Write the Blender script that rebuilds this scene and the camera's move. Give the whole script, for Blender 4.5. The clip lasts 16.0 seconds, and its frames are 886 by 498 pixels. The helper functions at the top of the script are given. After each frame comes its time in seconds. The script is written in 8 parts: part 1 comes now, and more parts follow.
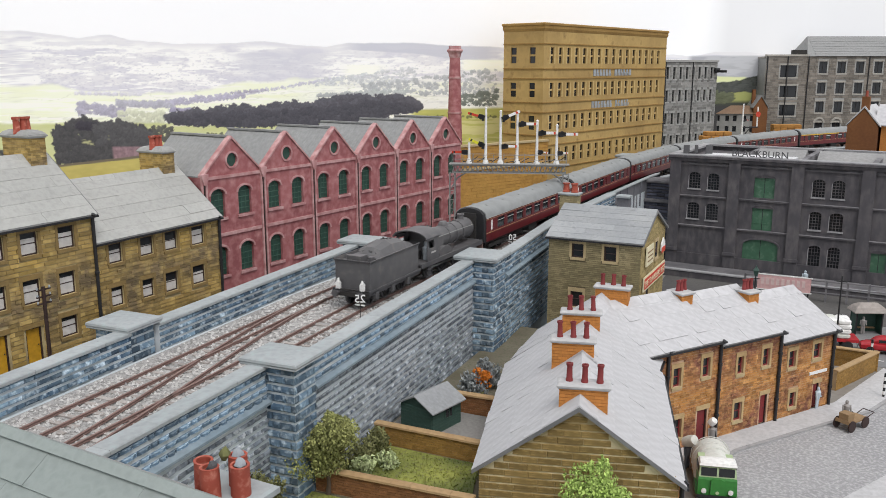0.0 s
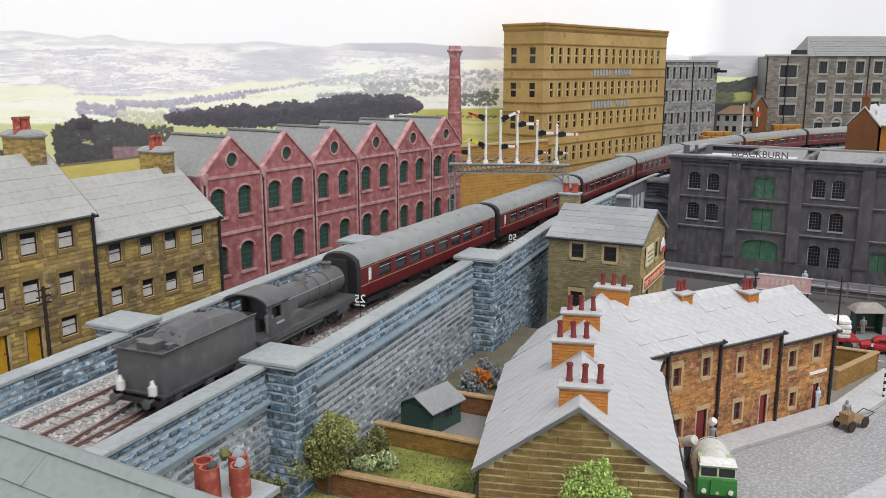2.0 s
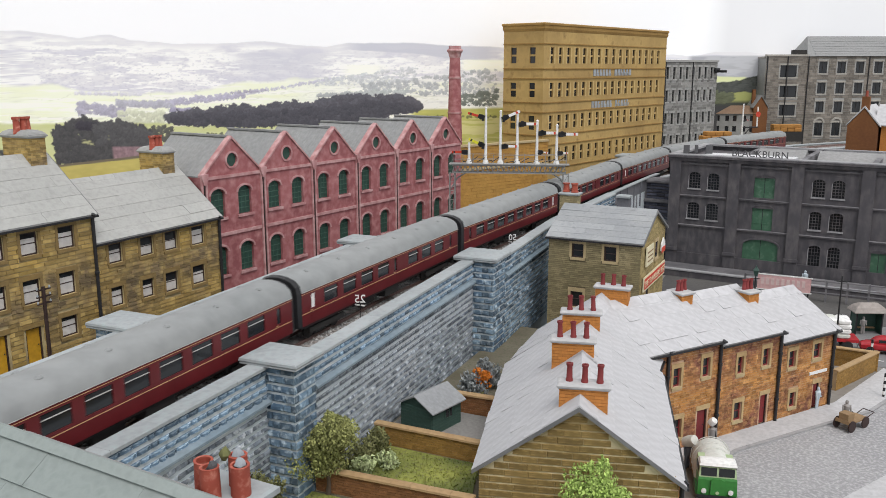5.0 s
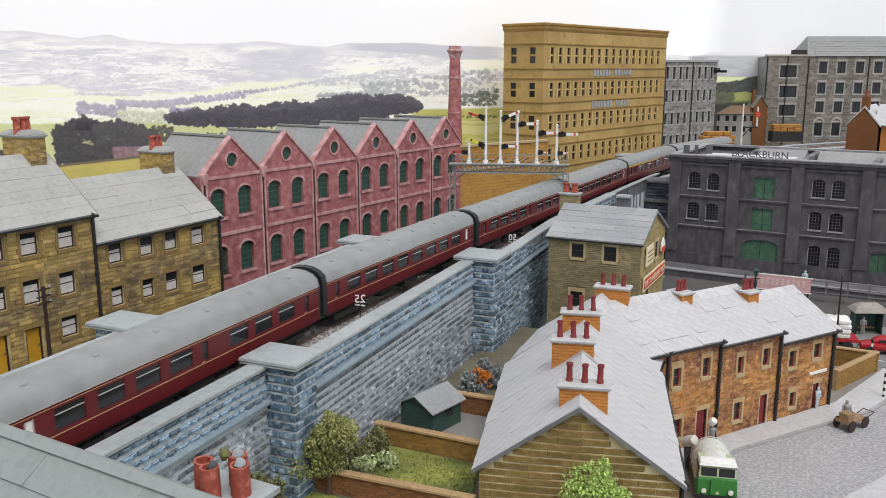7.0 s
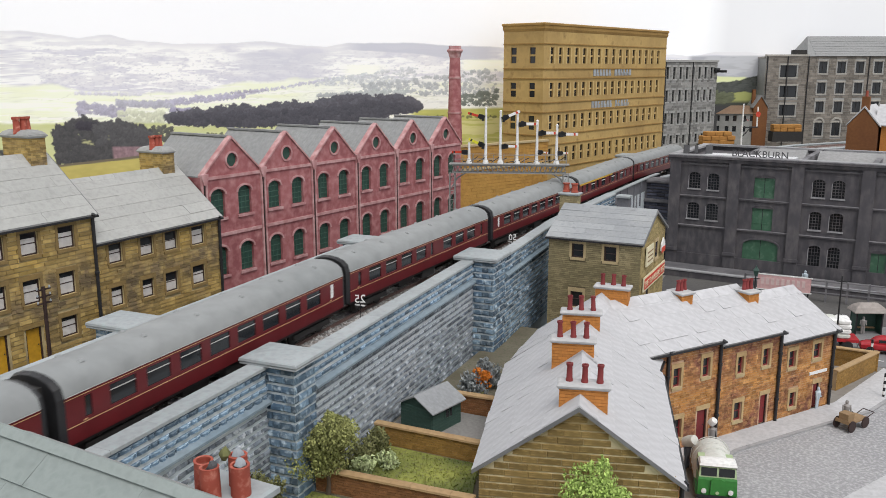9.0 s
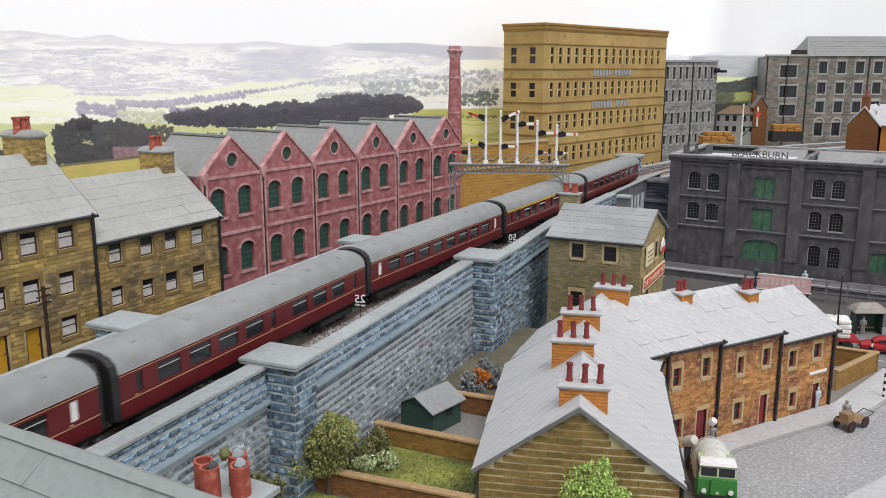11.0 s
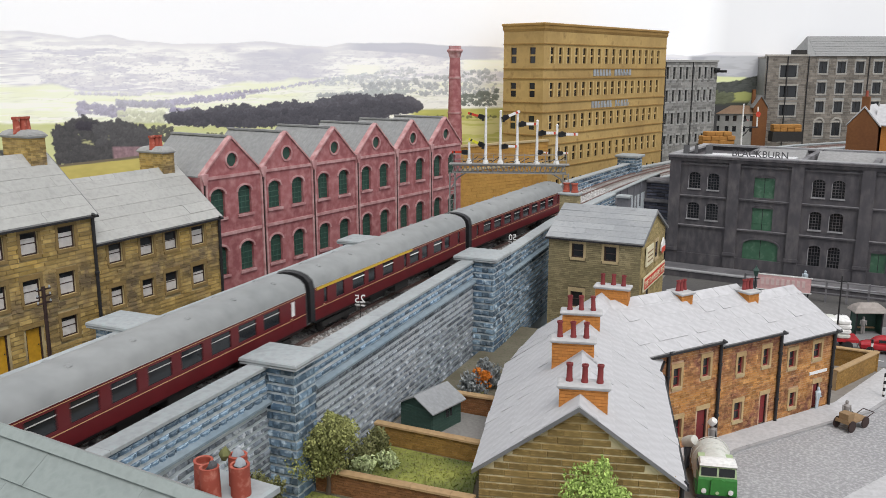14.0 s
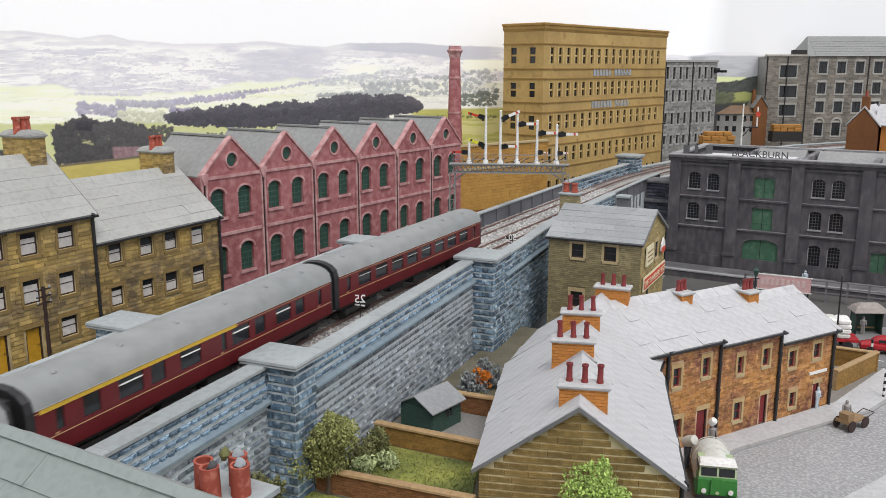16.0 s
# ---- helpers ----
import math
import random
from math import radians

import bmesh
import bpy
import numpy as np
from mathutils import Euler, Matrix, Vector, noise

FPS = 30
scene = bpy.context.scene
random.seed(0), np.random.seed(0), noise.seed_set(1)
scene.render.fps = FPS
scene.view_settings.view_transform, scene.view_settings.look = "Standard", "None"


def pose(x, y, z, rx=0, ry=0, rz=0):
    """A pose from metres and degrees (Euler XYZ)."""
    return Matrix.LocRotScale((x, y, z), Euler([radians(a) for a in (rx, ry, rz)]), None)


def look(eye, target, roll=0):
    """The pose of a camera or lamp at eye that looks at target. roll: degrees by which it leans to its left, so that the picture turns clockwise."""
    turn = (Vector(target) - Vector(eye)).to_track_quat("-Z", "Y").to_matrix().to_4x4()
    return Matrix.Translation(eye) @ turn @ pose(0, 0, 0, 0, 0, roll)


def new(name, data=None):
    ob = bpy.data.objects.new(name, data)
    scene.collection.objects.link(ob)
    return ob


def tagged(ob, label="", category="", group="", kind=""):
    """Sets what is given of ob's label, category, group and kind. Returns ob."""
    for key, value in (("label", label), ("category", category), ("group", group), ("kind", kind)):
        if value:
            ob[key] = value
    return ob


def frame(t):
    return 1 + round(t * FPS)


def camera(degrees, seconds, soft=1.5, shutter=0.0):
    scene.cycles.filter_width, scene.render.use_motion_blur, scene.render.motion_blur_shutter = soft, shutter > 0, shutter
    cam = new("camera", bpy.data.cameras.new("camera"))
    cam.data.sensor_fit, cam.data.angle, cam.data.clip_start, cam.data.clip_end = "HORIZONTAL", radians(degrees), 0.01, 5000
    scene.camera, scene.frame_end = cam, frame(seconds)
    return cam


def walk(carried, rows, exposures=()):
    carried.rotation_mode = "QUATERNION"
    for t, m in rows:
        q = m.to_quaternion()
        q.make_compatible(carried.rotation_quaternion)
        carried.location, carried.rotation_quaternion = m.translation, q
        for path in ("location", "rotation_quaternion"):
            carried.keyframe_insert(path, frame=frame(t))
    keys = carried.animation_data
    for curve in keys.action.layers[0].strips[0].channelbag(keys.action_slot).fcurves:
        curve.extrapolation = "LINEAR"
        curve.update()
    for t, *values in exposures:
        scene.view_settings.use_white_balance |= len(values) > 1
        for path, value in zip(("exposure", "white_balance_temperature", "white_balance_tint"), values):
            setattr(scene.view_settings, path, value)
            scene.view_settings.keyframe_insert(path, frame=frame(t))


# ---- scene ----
# A model railway at 1:76. Plan numbers below are in full-size metres; S turns them into the model's true size,
# once, in to_model_scale() at the end. The camera and the motions are given in true metres.
S = 1 / 76.2
cam = camera(55.18, 16.0, soft=0.9, shutter=0.5)
EYE = pose(0, 0, 24 * S, 77.89, 0, 23.15)
walk(cam, [(0, EYE), (16, EYE)], exposures=[(0, 0.26, 6500, 12), (16, 0.26, 6500, 12)])

# ---- light: a bright room with white walls, one broad ceiling light over the layout ----
world = bpy.data.worlds.new("room")
scene.world = world
world.use_nodes = True
world.node_tree.nodes["Background"].inputs[0].default_value = (0.93, 0.97, 1.0, 1)
world.node_tree.nodes["Background"].inputs[1].default_value = 0.66
lamp_data = bpy.data.lights.new("ceiling_light", "SUN")
lamp_data.energy, lamp_data.angle, lamp_data.color = 1.9, radians(38), (1.0, 0.97, 0.93)
ceiling_light = new("ceiling_light", lamp_data)
ceiling_light.matrix_world = look((1.2, -0.6, 3.0), (-0.2, 0.7, 0))


# ---- materials ----
def mat(name, c1, c2, rough=0.8, fine=8.0, coarse=0.6, bump=0.25, vary=0.0, island=0.0, metal=0.0, c3=None, c3amt=0.35, spec=0.4, stretch=(1, 1, 1), patch=0.5):
    """Two tones mixed by fine grain and broad stains; frequencies per full-size metre."""
    m = bpy.data.materials.new(name)
    m.use_nodes = True
    nt = m.node_tree
    N, L = nt.nodes, nt.links
    b = N["Principled BSDF"]
    b.inputs["Roughness"].default_value = rough
    b.inputs["Metallic"].default_value = metal
    b.inputs["Specular IOR Level"].default_value = spec
    tc = N.new("ShaderNodeTexCoord")
    mp = N.new("ShaderNodeMapping")
    mp.inputs["Scale"].default_value = stretch
    L.new(tc.outputs["Object"], mp.inputs["Vector"])

    def noi(freq, detail):
        n = N.new("ShaderNodeTexNoise")
        n.inputs["Scale"].default_value = freq / S
        n.inputs["Detail"].default_value = detail
        L.new(mp.outputs["Vector"], n.inputs["Vector"])
        return n.outputs["Fac"]

    def ramp(src, lo, hi):
        r = N.new("ShaderNodeMapRange")
        r.inputs["From Min"].default_value, r.inputs["From Max"].default_value = lo, hi
        L.new(src, r.inputs["Value"])
        return r.outputs["Result"]

    def mix(fac, a, c):
        x = N.new("ShaderNodeMix")
        x.data_type = "RGBA"
        for i, val in ((0, fac), (6, a), (7, c)):
            if hasattr(val, "is_output"):
                L.new(val, x.inputs[i])
            elif i == 0:
                x.inputs[0].default_value = val
            else:
                x.inputs[i].default_value = (*val, 1)
        return x.outputs[2]

    f1, f2 = noi(fine, 4), noi(coarse, 3)
    col = mix(ramp(f2, 0.5 - patch / 2, 0.5 + patch / 2), c1, c2)
    if c3:
        col = mix(ramp(f1, 0.62 - c3amt * 0.4, 0.75), col, c3)
    var = None
    if island or vary:
        if island:
            src = N.new("ShaderNodeNewGeometry").outputs["Random Per Island"]
        else:
            src = N.new("ShaderNodeObjectInfo").outputs["Random"]
        amt = island or vary
        hsv = N.new("ShaderNodeHueSaturation")
        v = N.new("ShaderNodeMapRange")
        v.inputs["To Min"].default_value, v.inputs["To Max"].default_value = 1 - amt, 1 + amt
        L.new(src, v.inputs["Value"])
        L.new(v.outputs["Result"], hsv.inputs["Value"])
        L.new(col, hsv.inputs["Color"])
        col = hsv.outputs["Color"]
    g = N.new("ShaderNodeHueSaturation")
    gv = N.new("ShaderNodeMapRange")
    gv.inputs["From Min"].default_value, gv.inputs["From Max"].default_value = 0.25, 0.75
    gv.inputs["To Min"].default_value, gv.inputs["To Max"].default_value = 0.86, 1.14
    L.new(f1, gv.inputs["Value"])
    L.new(gv.outputs["Result"], g.inputs["Value"])
    L.new(col, g.inputs["Color"])
    L.new(g.outputs["Color"], b.inputs["Base Color"])
    if bump:
        bp = N.new("ShaderNodeBump")
        bp.inputs["Strength"].default_value = bump
        bp.inputs["Distance"].default_value = 0.05 * S
        L.new(f1, bp.inputs["Height"])
        L.new(bp.outputs["Normal"], b.inputs["Normal"])
    return m


M_stone_blue = mat("blue_grey_stone", (0.045, 0.082, 0.128), (0.15, 0.222, 0.285), 0.85, 3.2, 0.5, 0.6, island=0.55, patch=0.32, c3=(0.43, 0.51, 0.57), c3amt=0.28)
M_stone_grey = mat("pale_grey_rock_stone", (0.068, 0.086, 0.112), (0.22, 0.247, 0.275), 0.88, 3.2, 0.5, 0.6, island=0.45, patch=0.32, c3=(0.48, 0.51, 0.535), c3amt=0.32)
M_stone_grey_piece = mat("pale_grey_rock_stone_piece", (0.068, 0.086, 0.112), (0.22, 0.247, 0.275), 0.88, 3.2, 0.8, 0.6, vary=0.45, patch=0.32, c3=(0.48, 0.51, 0.535), c3amt=0.32)
M_stone_blue_piece = mat("blue_grey_stone_piece", (0.05, 0.095, 0.155), (0.15, 0.225, 0.295), 0.85, 3.2, 0.8, 0.6, vary=0.55, patch=0.3, c3=(0.42, 0.50, 0.56), c3amt=0.26)
M_mortar_blue = mat("pale_blue_grey_mortar", (0.57, 0.60, 0.62), (0.42, 0.49, 0.535), 0.9, 1.5, 0.12, 0.4, patch=0.3)
M_cap = mat("coping_stone", (0.27, 0.30, 0.31), (0.36, 0.38, 0.39), 0.9, 3, 0.25, 0.3, island=0.06, c3=(0.28, 0.33, 0.34), c3amt=0.2)
M_ballast = mat("ballast", (0.37, 0.365, 0.36), (0.46, 0.45, 0.44), 0.95, 7, 0.3, 0.8, island=0.34)
M_ballast_bed = mat("ballast_bed", (0.31, 0.305, 0.30), (0.40, 0.395, 0.385), 0.95, 6, 0.3, 1.0, c3=(0.13, 0.125, 0.12), c3amt=0.35)
M_rail = mat("rusty_rail", (0.16, 0.10, 0.088), (0.23, 0.15, 0.132), 0.65, 6, 0.4, 0.2)
M_sleeper = mat("dusty_sleeper_wood", (0.25, 0.225, 0.21), (0.35, 0.33, 0.315), 0.9, 6, 0.7, 0.4, island=0.2)
M_brown = mat("brown_stone", (0.43, 0.29, 0.085), (0.185, 0.135, 0.075), 0.9, 1.4, 0.25, 0.5, patch=0.25, island=0.36, c3=(0.44, 0.32, 0.12), c3amt=0.4)
M_brown_mortar = mat("brown_mortar", (0.56, 0.45, 0.24), (0.27, 0.21, 0.12), 0.95, 2, 0.4, 0.3, patch=0.3)
M_brown_dress = mat("dressed_brown_stone", (0.27, 0.18, 0.065), (0.20, 0.14, 0.06), 0.9, 4, 0.5, 0.3)
M_slate = mat("grey_slate", (0.335, 0.34, 0.325), (0.39, 0.39, 0.375), 0.75, 3, 0.2, 0.3, island=0.04, c3=(0.28, 0.285, 0.275), c3amt=0.12)
M_slate_piece = mat("grey_slate_piece", (0.45, 0.45, 0.465), (0.495, 0.495, 0.51), 0.7, 2, 0.25, 0.12, vary=0.025)
M_slate_pale = mat("pale_slate", (0.46, 0.46, 0.475), (0.505, 0.505, 0.52), 0.7, 2, 0.25, 0.12, island=0.03)
M_slate_under = mat("roof_underlay", (0.24, 0.24, 0.24), (0.30, 0.30, 0.30), 0.9, 3, 0.3, 0.2)
M_red = mat("red_brick_paint", (0.375, 0.135, 0.14), (0.27, 0.088, 0.094), 0.85, 1.6, 0.22, 0.35, patch=0.32, c3=(0.42, 0.205, 0.205), c3amt=0.45)
M_red_trim = mat("dusted_red_trim", (0.49, 0.26, 0.26), (0.37, 0.155, 0.16), 0.85, 1.6, 0.6, 0.2, patch=0.35, c3=(0.52, 0.35, 0.345), c3amt=0.6)
M_mill_roof = mat("ribbed_grey_roof", (0.235, 0.24, 0.24), (0.265, 0.27, 0.27), 0.8, 3, 0.25, 0.2)
M_green_win = mat("dark_green_window", (0.025, 0.065, 0.05), (0.035, 0.085, 0.065), 0.45, 5, 0.8, 0.1)
M_ochre = mat("ochre_stone", (0.50, 0.345, 0.13), (0.36, 0.24, 0.09), 0.9, 0.9, 0.12, 0.4, c3=(0.24, 0.155, 0.06), c3amt=0.2, patch=0.3)
M_rust_brick = mat("rust_brown_brick", (0.20, 0.085, 0.03), (0.15, 0.06, 0.025), 0.9, 3, 0.4, 0.3)
M_gable_piece = mat("olive_brown_stone_piece", (0.26, 0.17, 0.055), (0.20, 0.14, 0.05), 0.9, 3, 0.6, 0.4, vary=0.22, c3=(0.33, 0.23, 0.09), c3amt=0.2)
M_chcap = mat("chimney_cap", (0.46, 0.46, 0.46), (0.40, 0.40, 0.41), 0.85, 3, 0.5, 0.25)
M_ochre_trim = mat("ochre_trim", (0.34, 0.21, 0.065), (0.26, 0.155, 0.045), 0.9, 4, 0.3, 0.2)
M_ochre_pale = mat("pale_ochre_mullion", (0.56, 0.42, 0.19), (0.46, 0.32, 0.13), 0.9, 3, 0.3, 0.2)
M_orange_brick = mat("orange_brick", (0.52, 0.22, 0.055), (0.44, 0.17, 0.04), 0.9, 5, 0.5, 0.25, island=0.12)
M_orange_joint = mat("orange_joint", (0.30, 0.13, 0.04), (0.36, 0.16, 0.05), 0.9, 5, 0.5, 0.25)
M_tbrick = mat("orange_brown_brick", (0.43, 0.205, 0.06), (0.21, 0.085, 0.055), 0.9, 2.4, 0.45, 0.4, patch=0.28, island=0.34, c3=(0.48, 0.27, 0.11), c3amt=0.4)
M_tmortar = mat("pinkish_mortar", (0.62, 0.47, 0.34), (0.38, 0.20, 0.11), 0.95, 2, 0.5, 0.3, patch=0.3)
M_gable = mat("olive_brown_stone", (0.25, 0.16, 0.055), (0.20, 0.14, 0.05), 0.9, 3, 0.35, 0.4, island=0.2, c3=(0.33, 0.23, 0.09), c3amt=0.3)
M_gable_mortar = mat("cream_mortar", (0.66, 0.58, 0.38), (0.34, 0.26, 0.13), 0.95, 1.5, 0.35, 0.3, patch=0.2)
M_greydress = mat("pale_grey_dressing", (0.42, 0.40, 0.36), (0.34, 0.32, 0.29), 0.9, 3, 0.5, 0.2)
M_vent = mat("window_vent", (0.45, 0.44, 0.43), (0.40, 0.39, 0.38), 0.5, 4, 0.5, 0)
M_corner = mat("buff_stone", (0.33, 0.275, 0.155), (0.22, 0.185, 0.10), 0.9, 3, 0.3, 0.4, island=0.22, patch=0.3)
M_corner_mortar = mat("buff_mortar", (0.13, 0.105, 0.06), (0.17, 0.14, 0.085), 0.95, 4, 0.4, 0.3)
M_sand = mat("sandstone_dressing", (0.48, 0.38, 0.22), (0.40, 0.31, 0.17), 0.9, 4, 0.5, 0.2)
M_dark = mat("sooty_render", (0.051, 0.049, 0.057), (0.095, 0.089, 0.098), 0.8, 1.5, 0.14, 0.3, c3=(0.115, 0.107, 0.11), c3amt=0.5, stretch=(1, 1, 0.45))
M_dark_trim = mat("sooty_trim", (0.19, 0.185, 0.195), (0.10, 0.098, 0.105), 0.8, 2.5, 0.3, 0.2, patch=0.3)
M_whiteroof = mat("whitened_roof", (0.62, 0.63, 0.64), (0.50, 0.51, 0.53), 0.7, 3, 0.3, 0.2)
M_green_door = mat("green_door_paint", (0.045, 0.115, 0.07), (0.06, 0.15, 0.09), 0.6, 2, 0.4, 0.15, c3=(0.10, 0.17, 0.12), c3amt=0.2)
M_greystone = mat("grey_stone", (0.20, 0.20, 0.195), (0.29, 0.285, 0.27), 0.9, 2, 0.3, 0.4, island=0.35)
M_greystone_mortar = mat("grey_mortar", (0.38, 0.38, 0.37), (0.30, 0.30, 0.29), 0.95, 4, 0.4, 0.3)
M_brownstone = mat("brown_grey_stone", (0.16, 0.145, 0.125), (0.25, 0.225, 0.195), 0.9, 2, 0.4, 0.4, island=0.3)
M_white = mat("white_paint", (0.78, 0.78, 0.77), (0.72, 0.72, 0.70), 0.5, 5, 0.6, 0.1)
M_curtain = mat("net_curtain", (0.62, 0.60, 0.58), (0.50, 0.48, 0.47), 0.9, 3, 1.0, 0.3)
M_black = mat("black_paint", (0.015, 0.015, 0.017), (0.025, 0.025, 0.027), 0.5, 5, 0.5, 0.15)
M_sash = mat("brown_sash", (0.03, 0.017, 0.015), (0.045, 0.025, 0.022), 0.6, 5, 0.6, 0.1)
M_yellow_door = mat("yellow_door", (0.55, 0.30, 0.02), (0.48, 0.25, 0.02), 0.55, 5, 0.6, 0.1)
M_red_door = mat("dark_red_door", (0.22, 0.03, 0.03), (0.17, 0.02, 0.025), 0.55, 5, 0.6, 0.1)
M_pot = mat("terracotta_pot", (0.36, 0.075, 0.045), (0.28, 0.06, 0.04), 0.8, 4, 0.8, 0.2, c3=(0.45, 0.18, 0.13), c3amt=0.2)
M_maroon = mat("maroon_coach", (0.128, 0.0135, 0.0165), (0.108, 0.0115, 0.014), 0.35, 1.2, 0.12, 0.02)
M_coach_roof = mat("coach_roof", (0.215, 0.228, 0.23), (0.26, 0.27, 0.27), 0.6, 1.0, 0.12, 0.04)
M_lining = mat("cream_lining", (0.50, 0.30, 0.16), (0.46, 0.27, 0.14), 0.5, 5, 0.5, 0)
M_yellow = mat("yellow_stripe", (0.62, 0.40, 0.04), (0.58, 0.37, 0.04), 0.5, 5, 0.5, 0)
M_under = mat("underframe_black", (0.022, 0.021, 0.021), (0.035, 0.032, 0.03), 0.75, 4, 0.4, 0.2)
M_loco = mat("weathered_black_loco", (0.072, 0.071, 0.076), (0.115, 0.112, 0.115), 0.45, 1.5, 0.2, 0.05, c3=(0.13, 0.12, 0.115), c3amt=0.15)
M_coal = mat("coal", (0.02, 0.02, 0.021), (0.04, 0.04, 0.04), 0.5, 5, 0.8, 0.6)
M_steel = mat("grey_steel", (0.22, 0.225, 0.22), (0.28, 0.28, 0.27), 0.6, 5, 0.5, 0.15)
M_girder = mat("girder_grey", (0.12, 0.125, 0.145), (0.16, 0.16, 0.175), 0.7, 3, 0.3, 0.15)
M_tuft = mat("dry_grass", (0.13, 0.16, 0.04), (0.30, 0.31, 0.08), 0.95, 4, 0.32, 0.2, island=0.2, patch=0.28)
M_grass = mat("grass", (0.10, 0.125, 0.035), (0.29, 0.31, 0.07), 0.95, 5, 0.32, 0.8, patch=0.28, c3=(0.09, 0.085, 0.045), c3amt=0.35)
M_leaf_dark = mat("olive_foliage", (0.13, 0.14, 0.05), (0.20, 0.20, 0.09), 0.9, 4, 0.6, 0.2, island=0.45)
M_leaf_bright = mat("bright_green_foliage", (0.30, 0.42, 0.10), (0.38, 0.50, 0.15), 0.9, 4, 0.6, 0.2, island=0.35)
M_leaf_grey = mat("grey_rubble", (0.30, 0.33, 0.34), (0.14, 0.15, 0.15), 0.9, 4, 0.6, 0.2, island=0.5)
M_leaf_orange = mat("orange_foliage", (0.60, 0.19, 0.02), (0.45, 0.13, 0.02), 0.9, 4, 0.6, 0.2, island=0.3)
M_bark = mat("bark", (0.07, 0.05, 0.035), (0.11, 0.08, 0.06), 0.9, 5, 0.6, 0.4)
M_road = mat("grey_road_grit", (0.27, 0.27, 0.28), (0.33, 0.33, 0.335), 0.95, 5, 0.25, 0.8, c3=(0.42, 0.42, 0.43), c3amt=0.4)
M_tarmac = mat("tarmac", (0.17, 0.17, 0.175), (0.21, 0.21, 0.21), 0.9, 6, 0.2, 0.4)
M_pave = mat("paving", (0.42, 0.42, 0.43), (0.48, 0.48, 0.49), 0.9, 4, 0.3, 0.3, island=0.06)
M_kerb = mat("kerb_stone", (0.33, 0.33, 0.34), (0.28, 0.28, 0.28), 0.9, 4, 0.4, 0.3, island=0.1)
M_earth = mat("earth", (0.115, 0.10, 0.07), (0.18, 0.165, 0.125), 0.95, 5, 0.35, 0.6, patch=0.3, c3=(0.08, 0.085, 0.05), c3amt=0.4)
M_concrete = mat("concrete_yard", (0.20, 0.20, 0.19), (0.24, 0.23, 0.22), 0.9, 5, 0.4, 0.3)
M_shed = mat("dark_green_shed", (0.035, 0.075, 0.06), (0.045, 0.09, 0.075), 0.7, 5, 0.4, 0.2)
M_shed_roof = mat("shed_roof_felt", (0.24, 0.25, 0.26), (0.28, 0.29, 0.30), 0.85, 5, 0.4, 0.25)
M_gwall = mat("ochre_garden_brick", (0.33, 0.19, 0.05), (0.24, 0.135, 0.04), 0.9, 4, 0.4, 0.4, island=0.18)
M_gwall2 = mat("red_brown_garden_brick", (0.26, 0.12, 0.05), (0.19, 0.085, 0.035), 0.9, 4, 0.4, 0.4, island=0.2)
M_lorry = mat("lorry_green", (0.035, 0.19, 0.035), (0.045, 0.22, 0.045), 0.35, 4, 0.3, 0.03)
M_lorry_pale = mat("lorry_pale_green", (0.36, 0.46, 0.27), (0.40, 0.50, 0.30), 0.4, 4, 0.3, 0.03)
M_canvas = mat("silvery_canvas", (0.54, 0.55, 0.51), (0.62, 0.62, 0.58), 0.8, 3, 0.4, 0.15, c3=(0.42, 0.43, 0.39), c3amt=0.2)
M_carred = mat("car_red", (0.36, 0.02, 0.03), (0.40, 0.025, 0.03), 0.25, 4, 0.3, 0.0)
M_crate = mat("straw_orange_load", (0.44, 0.22, 0.06), (0.34, 0.16, 0.04), 0.9, 3, 0.5, 0.4)
M_signred = mat("sign_red", (0.55, 0.06, 0.03), (0.50, 0.05, 0.03), 0.6, 3, 0.5, 0.0)
M_cream = mat("cream_board", (0.70, 0.64, 0.45), (0.64, 0.58, 0.40), 0.7, 3, 0.5, 0.0)
M_figure = mat("painted_figure", (0.10, 0.11, 0.13), (0.07, 0.08, 0.09), 0.7, 4, 0.8, 0.1)
M_figure_pale = mat("pale_figure", (0.42, 0.50, 0.56), (0.5, 0.55, 0.6), 0.7, 4, 0.8, 0.1)
M_figure_grey = mat("grey_figure", (0.25, 0.24, 0.23), (0.30, 0.28, 0.27), 0.7, 4, 0.8, 0.1)
M_woodcart = mat("cart_wood", (0.29, 0.19, 0.10), (0.23, 0.15, 0.08), 0.8, 5, 0.6, 0.2)
M_board = mat("baseboard", (0.20, 0.19, 0.17), (0.24, 0.22, 0.2), 0.9, 2, 0.2, 0.3)
M_lettergrey = mat("letter_grey", (0.30, 0.33, 0.36), (0.34, 0.37, 0.40), 0.7, 4, 0.5, 0.0)
M_letterdark = mat("letter_dark", (0.07, 0.07, 0.075), (0.10, 0.10, 0.105), 0.7, 4, 0.5, 0.0)
M_sigyellow = mat("signal_yellow", (0.65, 0.62, 0.03), (0.6, 0.58, 0.03), 0.5, 4, 0.5, 0.0)
M_sigred = mat("signal_red", (0.55, 0.05, 0.02), (0.5, 0.04, 0.02), 0.5, 4, 0.5, 0.0)
M_glass = bpy.data.materials.new("window_glass")
M_glass.use_nodes = True
_g = M_glass.node_tree.nodes["Principled BSDF"]
_g.inputs["Base Color"].default_value = (0.02, 0.022, 0.025, 1)
_g.inputs["Roughness"].default_value = 0.12  # dark glazing


